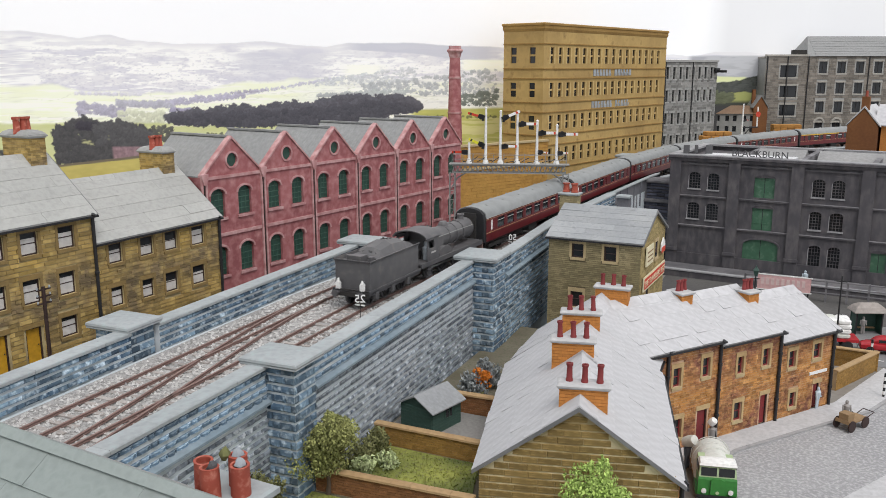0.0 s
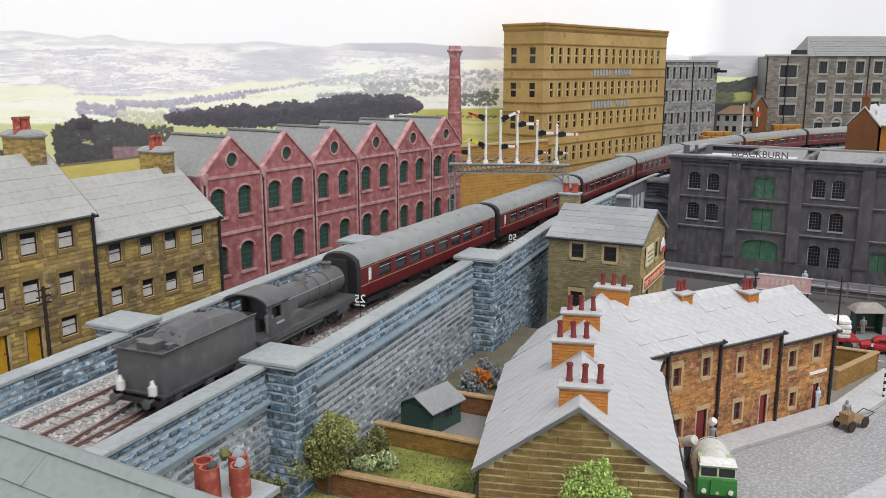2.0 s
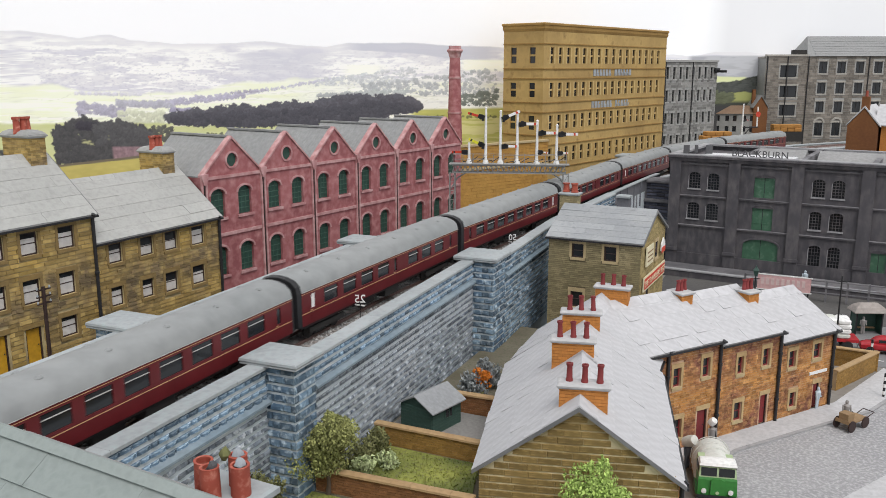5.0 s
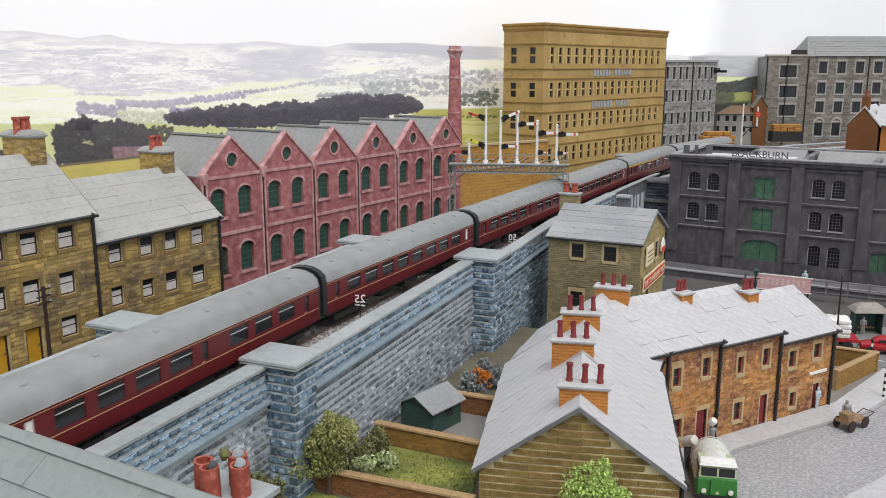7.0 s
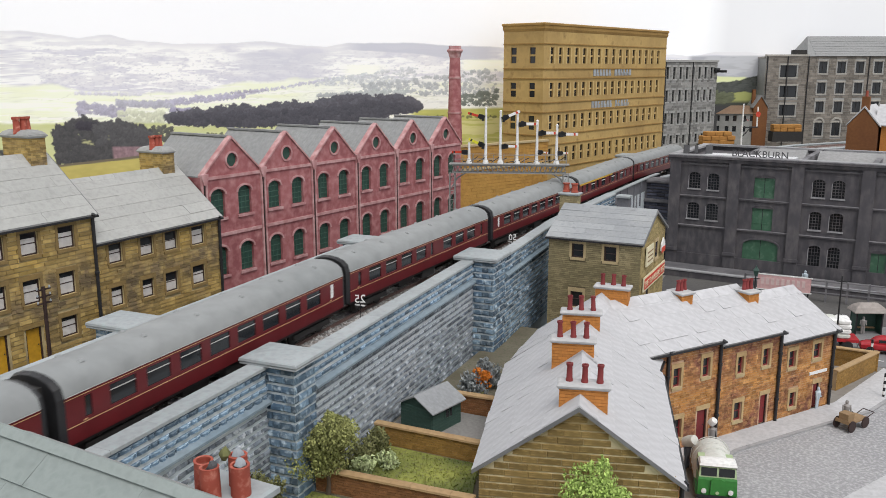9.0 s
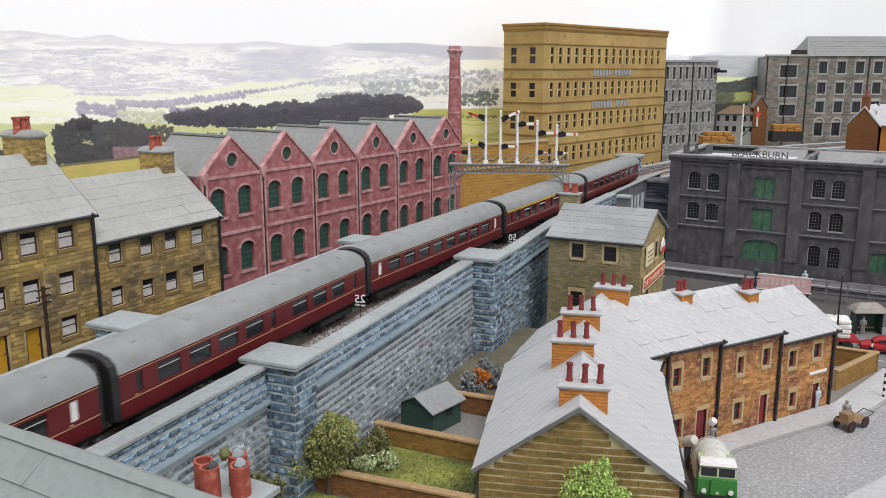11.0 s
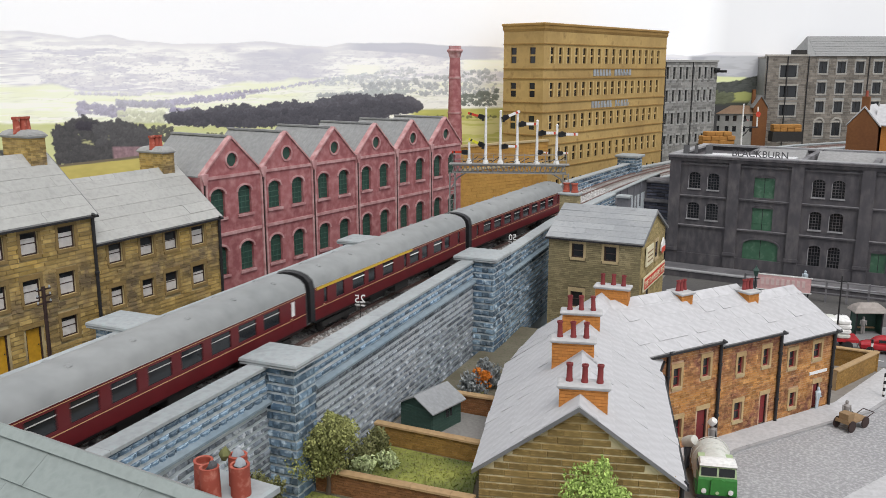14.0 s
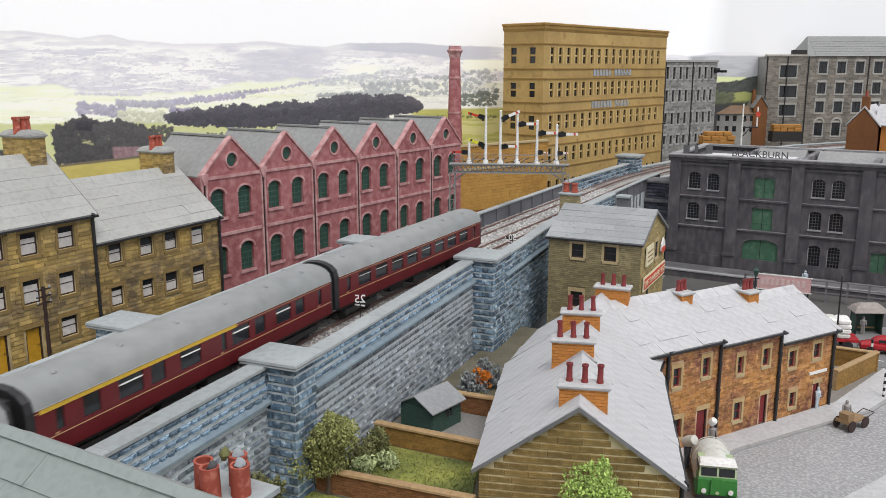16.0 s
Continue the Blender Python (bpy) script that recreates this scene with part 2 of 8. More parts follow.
# ---- mesh builder ----
class Mesh:
    def __init__(self):
        self.v, self.f, self.smooth = [], [], False

    def add(self, vs, fs):
        o = len(self.v)
        self.v += [tuple(p) for p in vs]
        self.f += [tuple(i + o for i in q) for q in fs]
        return self

    def hexa(self, p):
        return self.add(p, [(0, 3, 2, 1), (4, 5, 6, 7), (0, 1, 5, 4), (1, 2, 6, 5), (2, 3, 7, 6), (3, 0, 4, 7)])

    def box(self, x0, y0, z0, x1, y1, z1):
        return self.hexa([(x0, y0, z0), (x1, y0, z0), (x1, y1, z0), (x0, y1, z0), (x0, y0, z1), (x1, y0, z1), (x1, y1, z1), (x0, y1, z1)])

    def loft(self, rings, cap=True):
        n = len(rings[0])
        fs = []
        for k in range(len(rings) - 1):
            for i in range(n):
                j = (i + 1) % n
                fs.append((k * n + i, k * n + j, k * n + n + j, k * n + n + i))
        if cap:
            fs.append(tuple(range(n))[::-1])
            fs.append(tuple((len(rings) - 1) * n + i for i in range(n)))
        return self.add([p for r in rings for p in r], fs)

    def slab(self, poly, z0, z1):
        return self.loft([[(x, y, z0) for x, y in poly], [(x, y, z1) for x, y in poly]])

    def cyl(self, p0, p1, r0, r1=None, n=10):
        r1 = r0 if r1 is None else r1
        a, b = Vector(p0), Vector(p1)
        q = (b - a).to_track_quat("Z", "Y")
        ring = lambda c, r: [tuple(c + q @ Vector((r * math.cos(2 * math.pi * i / n), r * math.sin(2 * math.pi * i / n), 0))) for i in range(n)]
        return self.loft([ring(a, r0), ring(b, r1)])

    def lathe(self, prof, c=(0, 0, 0), n=14):
        return self.loft([[(c[0] + r * math.cos(2 * math.pi * i / n), c[1] + r * math.sin(2 * math.pi * i / n), c[2] + z) for i in range(n)] for r, z in prof])

    def rod(self, pts, r, n=5):
        for a, b in zip(pts[:-1], pts[1:]):
            self.cyl(a, b, r, r, n)
        return self

    def blob(self, c, r, rng, jit=0.2):
        """a rough eight-cornered clump with three rings"""
        rings = []
        for k, (h, w) in enumerate(((-0.85, 0.5), (-0.2, 1.0), (0.45, 0.85), (0.95, 0.35))):
            a0 = rng.random() * 6
            rings.append([(c[0] + r * w * math.cos(a0 * 0.1 + i * 1.257) * rng.uniform(1 - jit, 1 + jit), c[1] + r * w * math.sin(a0 * 0.1 + i * 1.257) * rng.uniform(1 - jit, 1 + jit), c[2] + r * h * rng.uniform(1 - jit, 1 + jit)) for i in range(5)])
        return self.loft(rings)

    def xf(self, m):
        self.v = [tuple(m @ Vector(p)) for p in self.v]
        return self

    def data(self, name, material):
        me = bpy.data.meshes.new(name)
        me.from_pydata(self.v, [], self.f)
        if self.smooth:
            me.polygons.foreach_set("use_smooth", [True] * len(me.polygons))
            me.set_sharp_from_angle(angle=radians(38))
        me.materials.append(material)
        me.update()
        return me


def smooth(m):
    m.smooth = True
    return m


def thing(name, x, y, z, rz, label, category, group="", kind=""):
    ob = new(name)
    ob.matrix_basis = pose(x, y, z, 0, 0, rz)
    return tagged(ob, label, category, group, kind)


def part(name, m, material, parent, label=""):
    ob = new(name, m.data(name, material))
    ob.parent = parent
    return tagged(ob, label) if label else ob


def solo(name, m, material, label, category, group="", kind="", at=None):
    ob = new(name, m.data(name, material))
    if at is not None:
        ob.matrix_basis = at
    return tagged(ob, label, category, group, kind)


def heading(p, q):
    return math.degrees(math.atan2(q[1] - p[1], q[0] - p[0]))


# ---- walls with openings; x along the wall, outside towards -y, z up ----
def holed(m, w, z0, z1, y0, y1, holes, x0=0.0):
    us = sorted({round(v, 4) for v in (x0, x0 + w, *(h[0] for h in holes), *(h[2] for h in holes)) if x0 - 1e-6 <= v <= x0 + w + 1e-6})
    zs = sorted({round(v, 4) for v in (z0, z1, *(h[1] for h in holes), *(h[3] for h in holes)) if z0 - 1e-6 <= v <= z1 + 1e-6})
    nu, nz = len(us), len(zs)
    solid = lambda i, k: 0 <= i < nu - 1 and 0 <= k < nz - 1 and not any(h[0] < (us[i] + us[i + 1]) / 2 < h[2] and h[1] < (zs[k] + zs[k + 1]) / 2 < h[3] for h in holes)
    ok = {(i, k) for i in range(nu - 1) for k in range(nz - 1) if solid(i, k)}
    ids, vs, fs = {}, [], []

    def vid(i, k, s):
        if (i, k, s) not in ids:
            ids[i, k, s] = len(vs)
            vs.append((us[i], y1 if s else y0, zs[k]))
        return ids[i, k, s]

    for i, k in ok:
        fs.append((vid(i, k, 0), vid(i + 1, k, 0), vid(i + 1, k + 1, 0), vid(i, k + 1, 0)))
        fs.append((vid(i, k, 1), vid(i, k + 1, 1), vid(i + 1, k + 1, 1), vid(i + 1, k, 1)))
        for (di, dk), (a, b) in (((-1, 0), ((i, k + 1), (i, k))), ((1, 0), ((i + 1, k), (i + 1, k + 1))), ((0, -1), ((i, k), (i + 1, k))), ((0, 1), ((i + 1, k + 1), (i, k + 1)))):
            if (i + di, k + dk) not in ok:
                fs.append((vid(*a, 0), vid(*a, 1), vid(*b, 1), vid(*b, 0)))
    return m.add(vs, fs)


def courses(m, w, z0, z1, holes, ch, sl, rng, d=0.05, gap=0.03, top=None, x0=0.0, y=0.0, rock=0.0, cb=None):
    """Stones laid in courses, proud of the wall by d; top(x) bounds a gable."""
    n = max(1, round((z1 - z0) / ch))
    ch = (z1 - z0) / n
    for k in range(n):
        za, zb = z0 + k * ch + gap / 2, z0 + (k + 1) * ch - gap / 2
        x = x0 - rng.random() * sl * 0.7
        while x < x0 + w:
            l = sl * rng.uniform(0.65, 1.35)
            side = gap * (0.05 if rock or cb else 0.22)
            spans = [(max(x, x0) + side, min(x + l, x0 + w) - side)]
            x += l
            for h in holes:
                if h[1] < zb and h[3] > za:
                    spans = [s for a, b in spans for s in ((a, min(b, h[0])), (max(a, h[2]), b)) if s[1] - s[0] > 0.06]
            for a, b in spans:
                if b - a < 0.06 or (top and min(top(a), top(b)) < zb - 0.06):
                    continue
                dd = d * rng.uniform(0.6, 1.3)
                if cb:
                    cb(a, b, za, zb, dd)
                elif rock:
                    i = min(rock, (b - a) * 0.25, (zb - za) * 0.3)
                    e = d * 0.25
                    q = lambda: rng.uniform(-0.4, 0.4) * i
                    H, s = zb - za, min(0.16 * (zb - za), 0.2 * (b - a)) + 0.5 * i
                    zq = lambda f: za + H * min(0.95, max(0.03, f + rng.uniform(-0.1, 0.1)))
                    m.add([(a, y, za), (b, y, za), (b, y, zb), (a, y, zb), (a, y - e, za), (b, y - e, za), (b, y - e, zb), (a, y - e, zb),
                           (a + s + q() * 0.5, y - dd * 1.5, zq(0.2)), (b - s + q() * 0.5, y - dd * rng.uniform(1.1, 1.7), zq(0.2)), (b - s + q(), y - dd * rng.uniform(0.9, 1.4), zq(0.68)), (a + s + q(), y - dd * rng.uniform(0.9, 1.4), zq(0.68))],
                          [(0, 1, 5, 4), (1, 2, 6, 5), (2, 3, 7, 6), (3, 0, 4, 7), (4, 5, 9, 8), (5, 6, 10, 9), (6, 7, 11, 10), (7, 4, 8, 11), (8, 9, 10, 11)])
                else:
                    m.add([(a, y, za), (b, y, za), (b, y, zb), (a, y, zb), (a, y - dd, za), (b, y - dd, za), (b, y - dd, zb), (a, y - dd, zb)],
                          [(4, 5, 6, 7), (0, 1, 5, 4), (1, 2, 6, 5), (2, 3, 7, 6), (3, 0, 4, 7)])
    return m


def roof_slates(m, w, run, rise, sl, sw, rng, x0=0.0, y0=0.0, z0=0.0, t=0.04, up=1, miss=0.03):
    """Overlapping slates up a slope that rises along +y by rise over run."""
    ln = math.hypot(run, rise)
    n = max(1, round(ln / sl))
    cy, cz = run / ln, rise / ln
    for k in range(n):
        s0, s1 = k * ln / n - (0.0 if k == 0 else 0.12), (k + 1) * ln / n + (0.1 if k < n - 1 else 0)
        x = x0 - (k % 2) * sw * 0.5 - rng.random() * 0.2
        while x < x0 + w:
            wd = sw * rng.uniform(0.8, 1.2)
            a, b = max(x, x0), min(x + wd, x0 + w)
            x += wd
            if b - a < 0.05:
                continue
            lift = t * rng.uniform(0.9, 1.5) + (rng.uniform(0.025, 0.045) if rng.random() < miss else 0)
            ds = rng.uniform(-0.02, 0.02)
            P = lambda xx, s, h: (xx, y0 + s * cy - h * cz, z0 + s * cz + h * cy)
            m.hexa([P(a, s0 + ds, 0.0), P(b - 0.006, s0 + ds, 0.0), P(b - 0.006, s1, 0.0), P(a, s1, 0.0),
                    P(a, s0 + ds, lift + 0.02), P(b - 0.012, s0 + ds, lift + 0.02 + rng.uniform(0, 0.02)), P(b - 0.012, s1, 0.015), P(a, s1, 0.015)])
    return m


def sash_window(parent, x, z, w, h, T, glaze=M_glass, frame_m=M_sash, curtain=0.5, sill=M_sand, lintel=None, bars=1, m4=None, sillw=0.12, y=0.0):
    """A recessed sash window with frame, pane, curtain, sill and lintel as parts of the house."""
    m4 = m4 or Matrix.Identity(4)
    d = 0.12
    f = Mesh()
    t = 0.09
    f.box(x, y + d, z, x + t, y + d + 0.06, z + h).box(x + w - t, y + d, z, x + w, y + d + 0.06, z + h)
    f.box(x + t, y + d, z, x + w - t, y + d + 0.06, z + t).box(x + t, y + d, z + h - t, x + w - t, y + d + 0.06, z + h)
    for k in range(bars):
        zz = z + h * (k + 1) / (bars + 1)
        f.box(x + t, y + d + 0.005, zz - 0.03, x + w - t, y + d + 0.055, zz + 0.03)
    win = part("window", f.xf(m4), frame_m, parent)
    part("pane", Mesh().box(x + t, y + d + 0.03, z + t, x + w - t, y + d + 0.045, z + h - t).xf(m4), glaze, win)
    if curtain:
        part("curtain", Mesh().box(x + t, y + d + 0.02, z + t, x + w - t, y + d + 0.027, z + t + (h - 2 * t) * curtain).xf(m4), M_curtain, win)
    if sill:
        part("sill", Mesh().box(x - sillw, y - 0.10, z - 0.2, x + w + sillw, y + d, z - 0.001).xf(m4), sill, win)
    if lintel:
        part("lintel", Mesh().box(x - 0.2, y - 0.07, z + h + 0.001, x + w + 0.2, y + d, z + h + 0.30).xf(m4), lintel, win)
    return win


def chimney_stack(x, y, z, rz, w, d, h, pots, label, body=M_orange_brick, joint=M_orange_joint, cap=M_chcap, potm=M_pot, poth=1.0, potr=0.17, sat=0.0, rows=1, group="chimney stacks", flaunch=False):
    c = thing("chimney_stack", x, y, z, rz, label, "chimney", group)
    rng = random.Random(int(x * 7 + y * 13))
    part("core", Mesh().box(-w / 2 + 0.03, -d / 2 + 0.03, -sat, w / 2 - 0.03, d / 2 - 0.03, h), joint, c)
    b = Mesh()
    for k in range(4):
        ww, dd = (w, d) if k % 2 == 0 else (d, w)
        b2 = courses(Mesh(), ww, -sat, h, [], 0.16, 0.4, rng, 0.03, 0.02, x0=-ww / 2, y=-dd / 2 + 0.03)
        b2.xf(pose(0, 0, 0, 0, 0, 90 * k))
        b.add(b2.v, b2.f)
    tagged(part("brickwork", b, body, c), kind="stuff")
    part("cap", Mesh().loft([[(-w / 2 - o, -d / 2 - o, z), (w / 2 + o, -d / 2 - o, z), (w / 2 + o, d / 2 + o, z), (-w / 2 - o, d / 2 + o, z)] for o, z in ((0.06, h - 0.06), (0.06, h), (0.12, h + 0.01), (0.13, h + 0.09), (0.1, h + 0.12), (0.02, h + 0.16))]), cap, c)
    if flaunch:
        part("flaunching", smooth(Mesh().loft([[(-w / 2 + o, -d / 2 + o, z), (w / 2 - o, -d / 2 + o, z), (w / 2 - o, d / 2 - o, z), (-w / 2 + o, d / 2 - o, z)] for o, z in ((-0.08, h + 0.15), (0.05, h + 0.3), (0.28, h + 0.42))])), cap, c)
    for i in range(pots):
        px = (i - (pots - 1) / 2) * (w / pots) * 0.95
        prof = [(potr * 1.15, 0), (potr * 1.15, 0.1), (potr, 0.14), (potr * 0.85, poth * 0.85), (potr * 1.12, poth * 0.87), (potr * 1.12, poth), (potr * 0.7, poth), (potr * 0.65, poth - 0.15)]
        p = part("pot", smooth(Mesh().lathe(prof, n=12).xf(pose(px + rng.uniform(-0.03, 0.03), rng.uniform(-0.05, 0.05), h + 0.155, rng.uniform(-3, 3), rng.uniform(-3, 3), 0))), potm, c)
    return c


# ---- the line of the railway: straight, a slight bend, then a curve ----
RAIL = 9.32
SPEED = 9.24
X0 = -25.2


def on_line(s, off=0.0):
    """Plan point at s along the near track, off metres to the right of it when looking away."""
    R1, a1 = 70.0, radians(4.6)
    R2 = 141.0
    s1, s2 = 45.0, 45.0 + R1 * a1
    s3 = 105.0
    if s <= s1:
        x, y, h = X0, s, 0.0
    elif s <= s2:
        h = (s - s1) / R1
        x, y = X0 + R1 * (1 - math.cos(h)), s1 + R1 * math.sin(h)
    else:
        xa, ya = X0 + R1 * (1 - math.cos(a1)), s1 + R1 * math.sin(a1)
        if s <= s3:
            h = a1
            x, y = xa + (s - s2) * math.sin(h), ya + (s - s2) * math.cos(h)
        else:
            xb, yb = xa + (s3 - s2) * math.sin(a1), ya + (s3 - s2) * math.cos(a1)
            h = a1 + (s - s3) / R2
            x, y = xb + R2 * (math.cos(a1) - math.cos(h)), yb + R2 * (math.sin(h) - math.sin(a1))
    return (x + off * math.cos(h), y - off * math.sin(h))


def ribbon(m, off0, off1, z0, z1, s0, s1, step=3.0):
    n = max(1, int((s1 - s0) / step))
    rings = []
    for k in range(n + 1):
        s = s0 + (s1 - s0) * k / n
        a, b = on_line(s, off0), on_line(s, off1)
        rings.append([(*a, z0), (*b, z0), (*b, z1), (*a, z1)])
    return m.loft(rings)


# ---- ground and backdrop ----
solo("ground", Mesh().box(-190, -40, -0.6, 150, 330, 0), M_board, "brown painted layout baseboard ground", "ground", kind="structure")


def value_noise(x, y, seed):
    xi, yi = np.floor(x).astype(int), np.floor(y).astype(int)
    fx, fy = x - xi, y - yi
    fx, fy = fx * fx * (3 - 2 * fx), fy * fy * (3 - 2 * fy)
    hsh = lambda a, b: ((np.sin(a * 127.1 + b * 311.7 + seed * 74.7) * 43758.5453) % 1.0)
    return (hsh(xi, yi) * (1 - fx) + hsh(xi + 1, yi) * fx) * (1 - fy) + (hsh(xi, yi + 1) * (1 - fx) + hsh(xi + 1, yi + 1) * fx) * fy


def fbm(x, y, seed, n=4):
    t, a = 0, 0.5
    for k in range(n):
        t = t + a * value_noise(x * 2 ** k, y * 2 ** k, seed + k)
        a *= 0.5
    return t / (1 - 0.5 ** n)


def backdrop():
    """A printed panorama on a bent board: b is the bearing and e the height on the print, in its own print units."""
    plan = [(-80, -30), (-75, 25), (-66, 60), (-54, 95), (-43, 121), (-36, 150), (-24, 190), (0, 222), (40, 245), (90, 255)]
    nu, nv = 1500, 330
    seg = [math.dist(a, b) for a, b in zip(plan[:-1], plan[1:])]
    tot = sum(seg)
    cum = np.concatenate([[0], np.cumsum(seg)])
    sx = np.linspace(0, tot, 1150)
    px, py = np.interp(sx, cum, [p[0] for p in plan]), np.interp(sx, cum, [p[1] for p in plan])
    k = np.ones(25) / 25
    pad = lambda a: np.convolve(np.pad(a, 12, mode="edge"), k, mode="valid")
    px, py = pad(px), pad(py)
    # the print's detail is densest over the open hills
    want = np.concatenate([np.linspace(0, 90, 100, endpoint=False), np.linspace(90, 190, 1050, endpoint=False), np.linspace(190, tot, 350)])
    px, py = np.interp(want, sx, px), np.interp(want, sx, py)
    zz = np.concatenate([np.linspace(-0.5, 8, 10), np.linspace(8.1, 32, nv - 25), np.linspace(32.5, 70, 15)])
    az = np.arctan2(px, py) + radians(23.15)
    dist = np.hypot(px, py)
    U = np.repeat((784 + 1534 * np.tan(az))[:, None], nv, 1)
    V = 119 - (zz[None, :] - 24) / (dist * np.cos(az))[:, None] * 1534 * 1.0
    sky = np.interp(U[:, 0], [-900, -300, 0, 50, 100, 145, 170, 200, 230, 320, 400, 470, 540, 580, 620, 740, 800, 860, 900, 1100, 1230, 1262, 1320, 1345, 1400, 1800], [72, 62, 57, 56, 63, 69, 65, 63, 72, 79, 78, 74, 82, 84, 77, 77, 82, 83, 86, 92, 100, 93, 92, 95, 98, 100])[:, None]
    sky = sky + 2.0 * (fbm(U / 14, V * 0, 3) - 0.5)
    st = lambda lo, hi, v: np.clip((v - lo) / (hi - lo), 0, 1)
    col = np.ones((nu, nv, 3)) * np.array([0.84, 0.85, 0.86])

    def lay(colour, m, tex=None):
        nonlocal col
        c = np.array(colour) * (np.ones_like(U) if tex is None else tex)[..., None]
        col = col * (1 - m[..., None]) + c * m[..., None]

    h = V - sky
    wob = lambda f, sd, amp: amp * (fbm(U / f, V * 0, sd) - 0.5)
    # far hills: hazy lavender grey, bleached by the sun, with fields, walls and small woods as flecks
    lay((0.69, 0.69, 0.705), st(-0.7, 0.7, h))
    lay((0.60, 0.60, 0.65), st(0.50, 0.66, fbm(U / 46, V / 13, 11)) * st(0, 6, h) * 0.9)
    lay((0.84, 0.845, 0.82), st(0.50, 0.62, fbm(U / 50, V / 7, 31)) * st(3, 12, h) * 0.9)
    lay((0.56, 0.56, 0.61), st(0.60, 0.68, fbm(U / 11, V / 3.4, 21)) * st(6, 26, h) * 0.6)
    lay((0.50, 0.50, 0.56), st(0.64, 0.70, fbm(U / 4.5, V / 1.8, 25)) * st(8, 40, h) * 0.6)
    lay((0.88, 0.89, 0.86), st(0.66, 0.72, fbm(U / 26, V / 2.2, 27)) * st(8, 30, h) * 0.8)
    # shaded flank and far ridge
    lay((0.56, 0.565, 0.62), st(395, 450, U) * st(590, 540, U) * st(88, 96, V) * st(150, 138, V) * (0.45 + 0.5 * fbm(U / 30, V / 12, 35)))
    lay((0.50, 0.51, 0.57), st(-1, 1, h - 1) * st(1, -1, V - (sky + 12 + (U - 620) * 0.06)) * st(600, 640, U) * st(900, 860, U) * 0.85)
    # pale fields
    edge = np.interp(U, [-400, 0, 100, 140, 240, 330, 420, 520, 620, 900], [150, 152, 150, 160, 166, 163, 148, 140, 136, 150]) + wob(40, 41, 8)
    fld = st(-3, 3, V - edge)
    lay((0.78, 0.81, 0.66), fld * (0.35 + 0.65 * st(620, 480, U)))
    lay((0.76, 0.79, 0.58), fld * st(0.45, 0.62, fbm(U / 120, V / 12, 51)) * 0.7)
    lay((0.83, 0.84, 0.78), fld * st(0.5, 0.6, fbm(U / 90, V / 5, 61)) * 0.8)
    lay((0.60, 0.62, 0.50), fld * st(0.022, 0.008, np.abs(fbm(U / 80, V / 14, 63) - 0.5)) * 0.5)
    lay((0.86, 0.87, 0.78), st(600, 620, U) * st(690, 660, U) * st(114, 117, V) * st(134, 130, V) * 0.9)
    lay((0.86, 0.88, 0.74), st(815, 825, U) * st(105, 108, V) * st(128, 122, V) * 0.8)
    uu = U[:, 0]
    rng = random.Random(19)

    def crowns(u0, u1, top, foot, n, size, colour, fade=0.9):
        """A belt of single tree crowns, lit from above, from top(u) to foot(u)."""
        nonlocal col
        for q in range(int(n * 2.3)):
            cu = rng.uniform(u0, u1)
            rr = size * rng.choice((0.35, 0.5, 0.6, 0.8, 1.0))
            f = rng.random() if n > 25 else 1.0
            cv = top(cu) + (foot(cu) - top(cu)) * f - rr * 0.3
            i, j = np.searchsorted(uu, (cu - rr * 1.5, cu + rr * 1.5))
            if j - i < 2:
                continue
            du, dv = (U[i:j] - cu) / rr, (V[i:j] - cv) / (rr * 0.85)
            d = np.sqrt(du * du + dv * dv) + 1.3 * (fbm(U[i:j] / (rr * 0.6), V[i:j] / (rr * 0.5), 200 + q % 9, 3) - 0.45)
            m = (st(1.06, 0.9, d) * fade)[..., None]
            tone = (1.05 - 0.14 * np.clip(dv, -1, 1) + 0.5 * (fbm(U[i:j] / (rr * 0.3), V[i:j] / (rr * 0.3), 230 + q % 7, 3) - 0.5)) * rng.uniform(0.92, 1.08)
            col[i:j] = col[i:j] * (1 - m) + np.array(colour) * tone[..., None] * m

    line = lambda *p: (lambda u: float(np.interp(u, p[0::2], p[1::2])))
    # hazy far hedges and copses, then nearer and darker ones
    crowns(130, 250, line(130, 160, 250, 163), line(130, 166, 250, 168), 24, 5, (0.56, 0.56, 0.60), 0.8)
    crowns(385, 600, line(385, 172, 600, 136), line(385, 176, 600, 140), 60, 3.4, (0.48, 0.48, 0.54), 0.8)
    crowns(560, 740, line(560, 142, 740, 118), line(560, 152, 740, 150), 110, 4, (0.50, 0.52, 0.53), 0.75)
    crowns(640, 880, line(640, 150, 880, 122), line(640, 168, 880, 170), 170, 4.5, (0.38, 0.40, 0.41), 0.8)
    crowns(610, 720, line(610, 166, 720, 158), line(610, 174, 720, 170), 40, 5, (0.40, 0.43, 0.42), 0.85)
    crowns(800, 880, line(800, 172, 880, 160), line(800, 188, 880, 186), 60, 5, (0.16, 0.18, 0.16), 0.9)
    crowns(265, 430, line(265, 182, 430, 164), line(265, 190, 430, 172), 70, 5.5, (0.40, 0.39, 0.47), 0.9)
    crowns(132, 215, line(132, 184, 215, 190), line(132, 202, 215, 208), 46, 7.5, (0.36, 0.35, 0.42), 0.9)
    crowns(200, 300, line(200, 180, 300, 184), line(200, 188, 300, 190), 34, 6.5, (0.40, 0.40, 0.45), 0.9)
    crowns(298, 335, line(298, 184, 335, 180), line(298, 196, 335, 194), 16, 6, (0.30, 0.29, 0.38), 0.9)
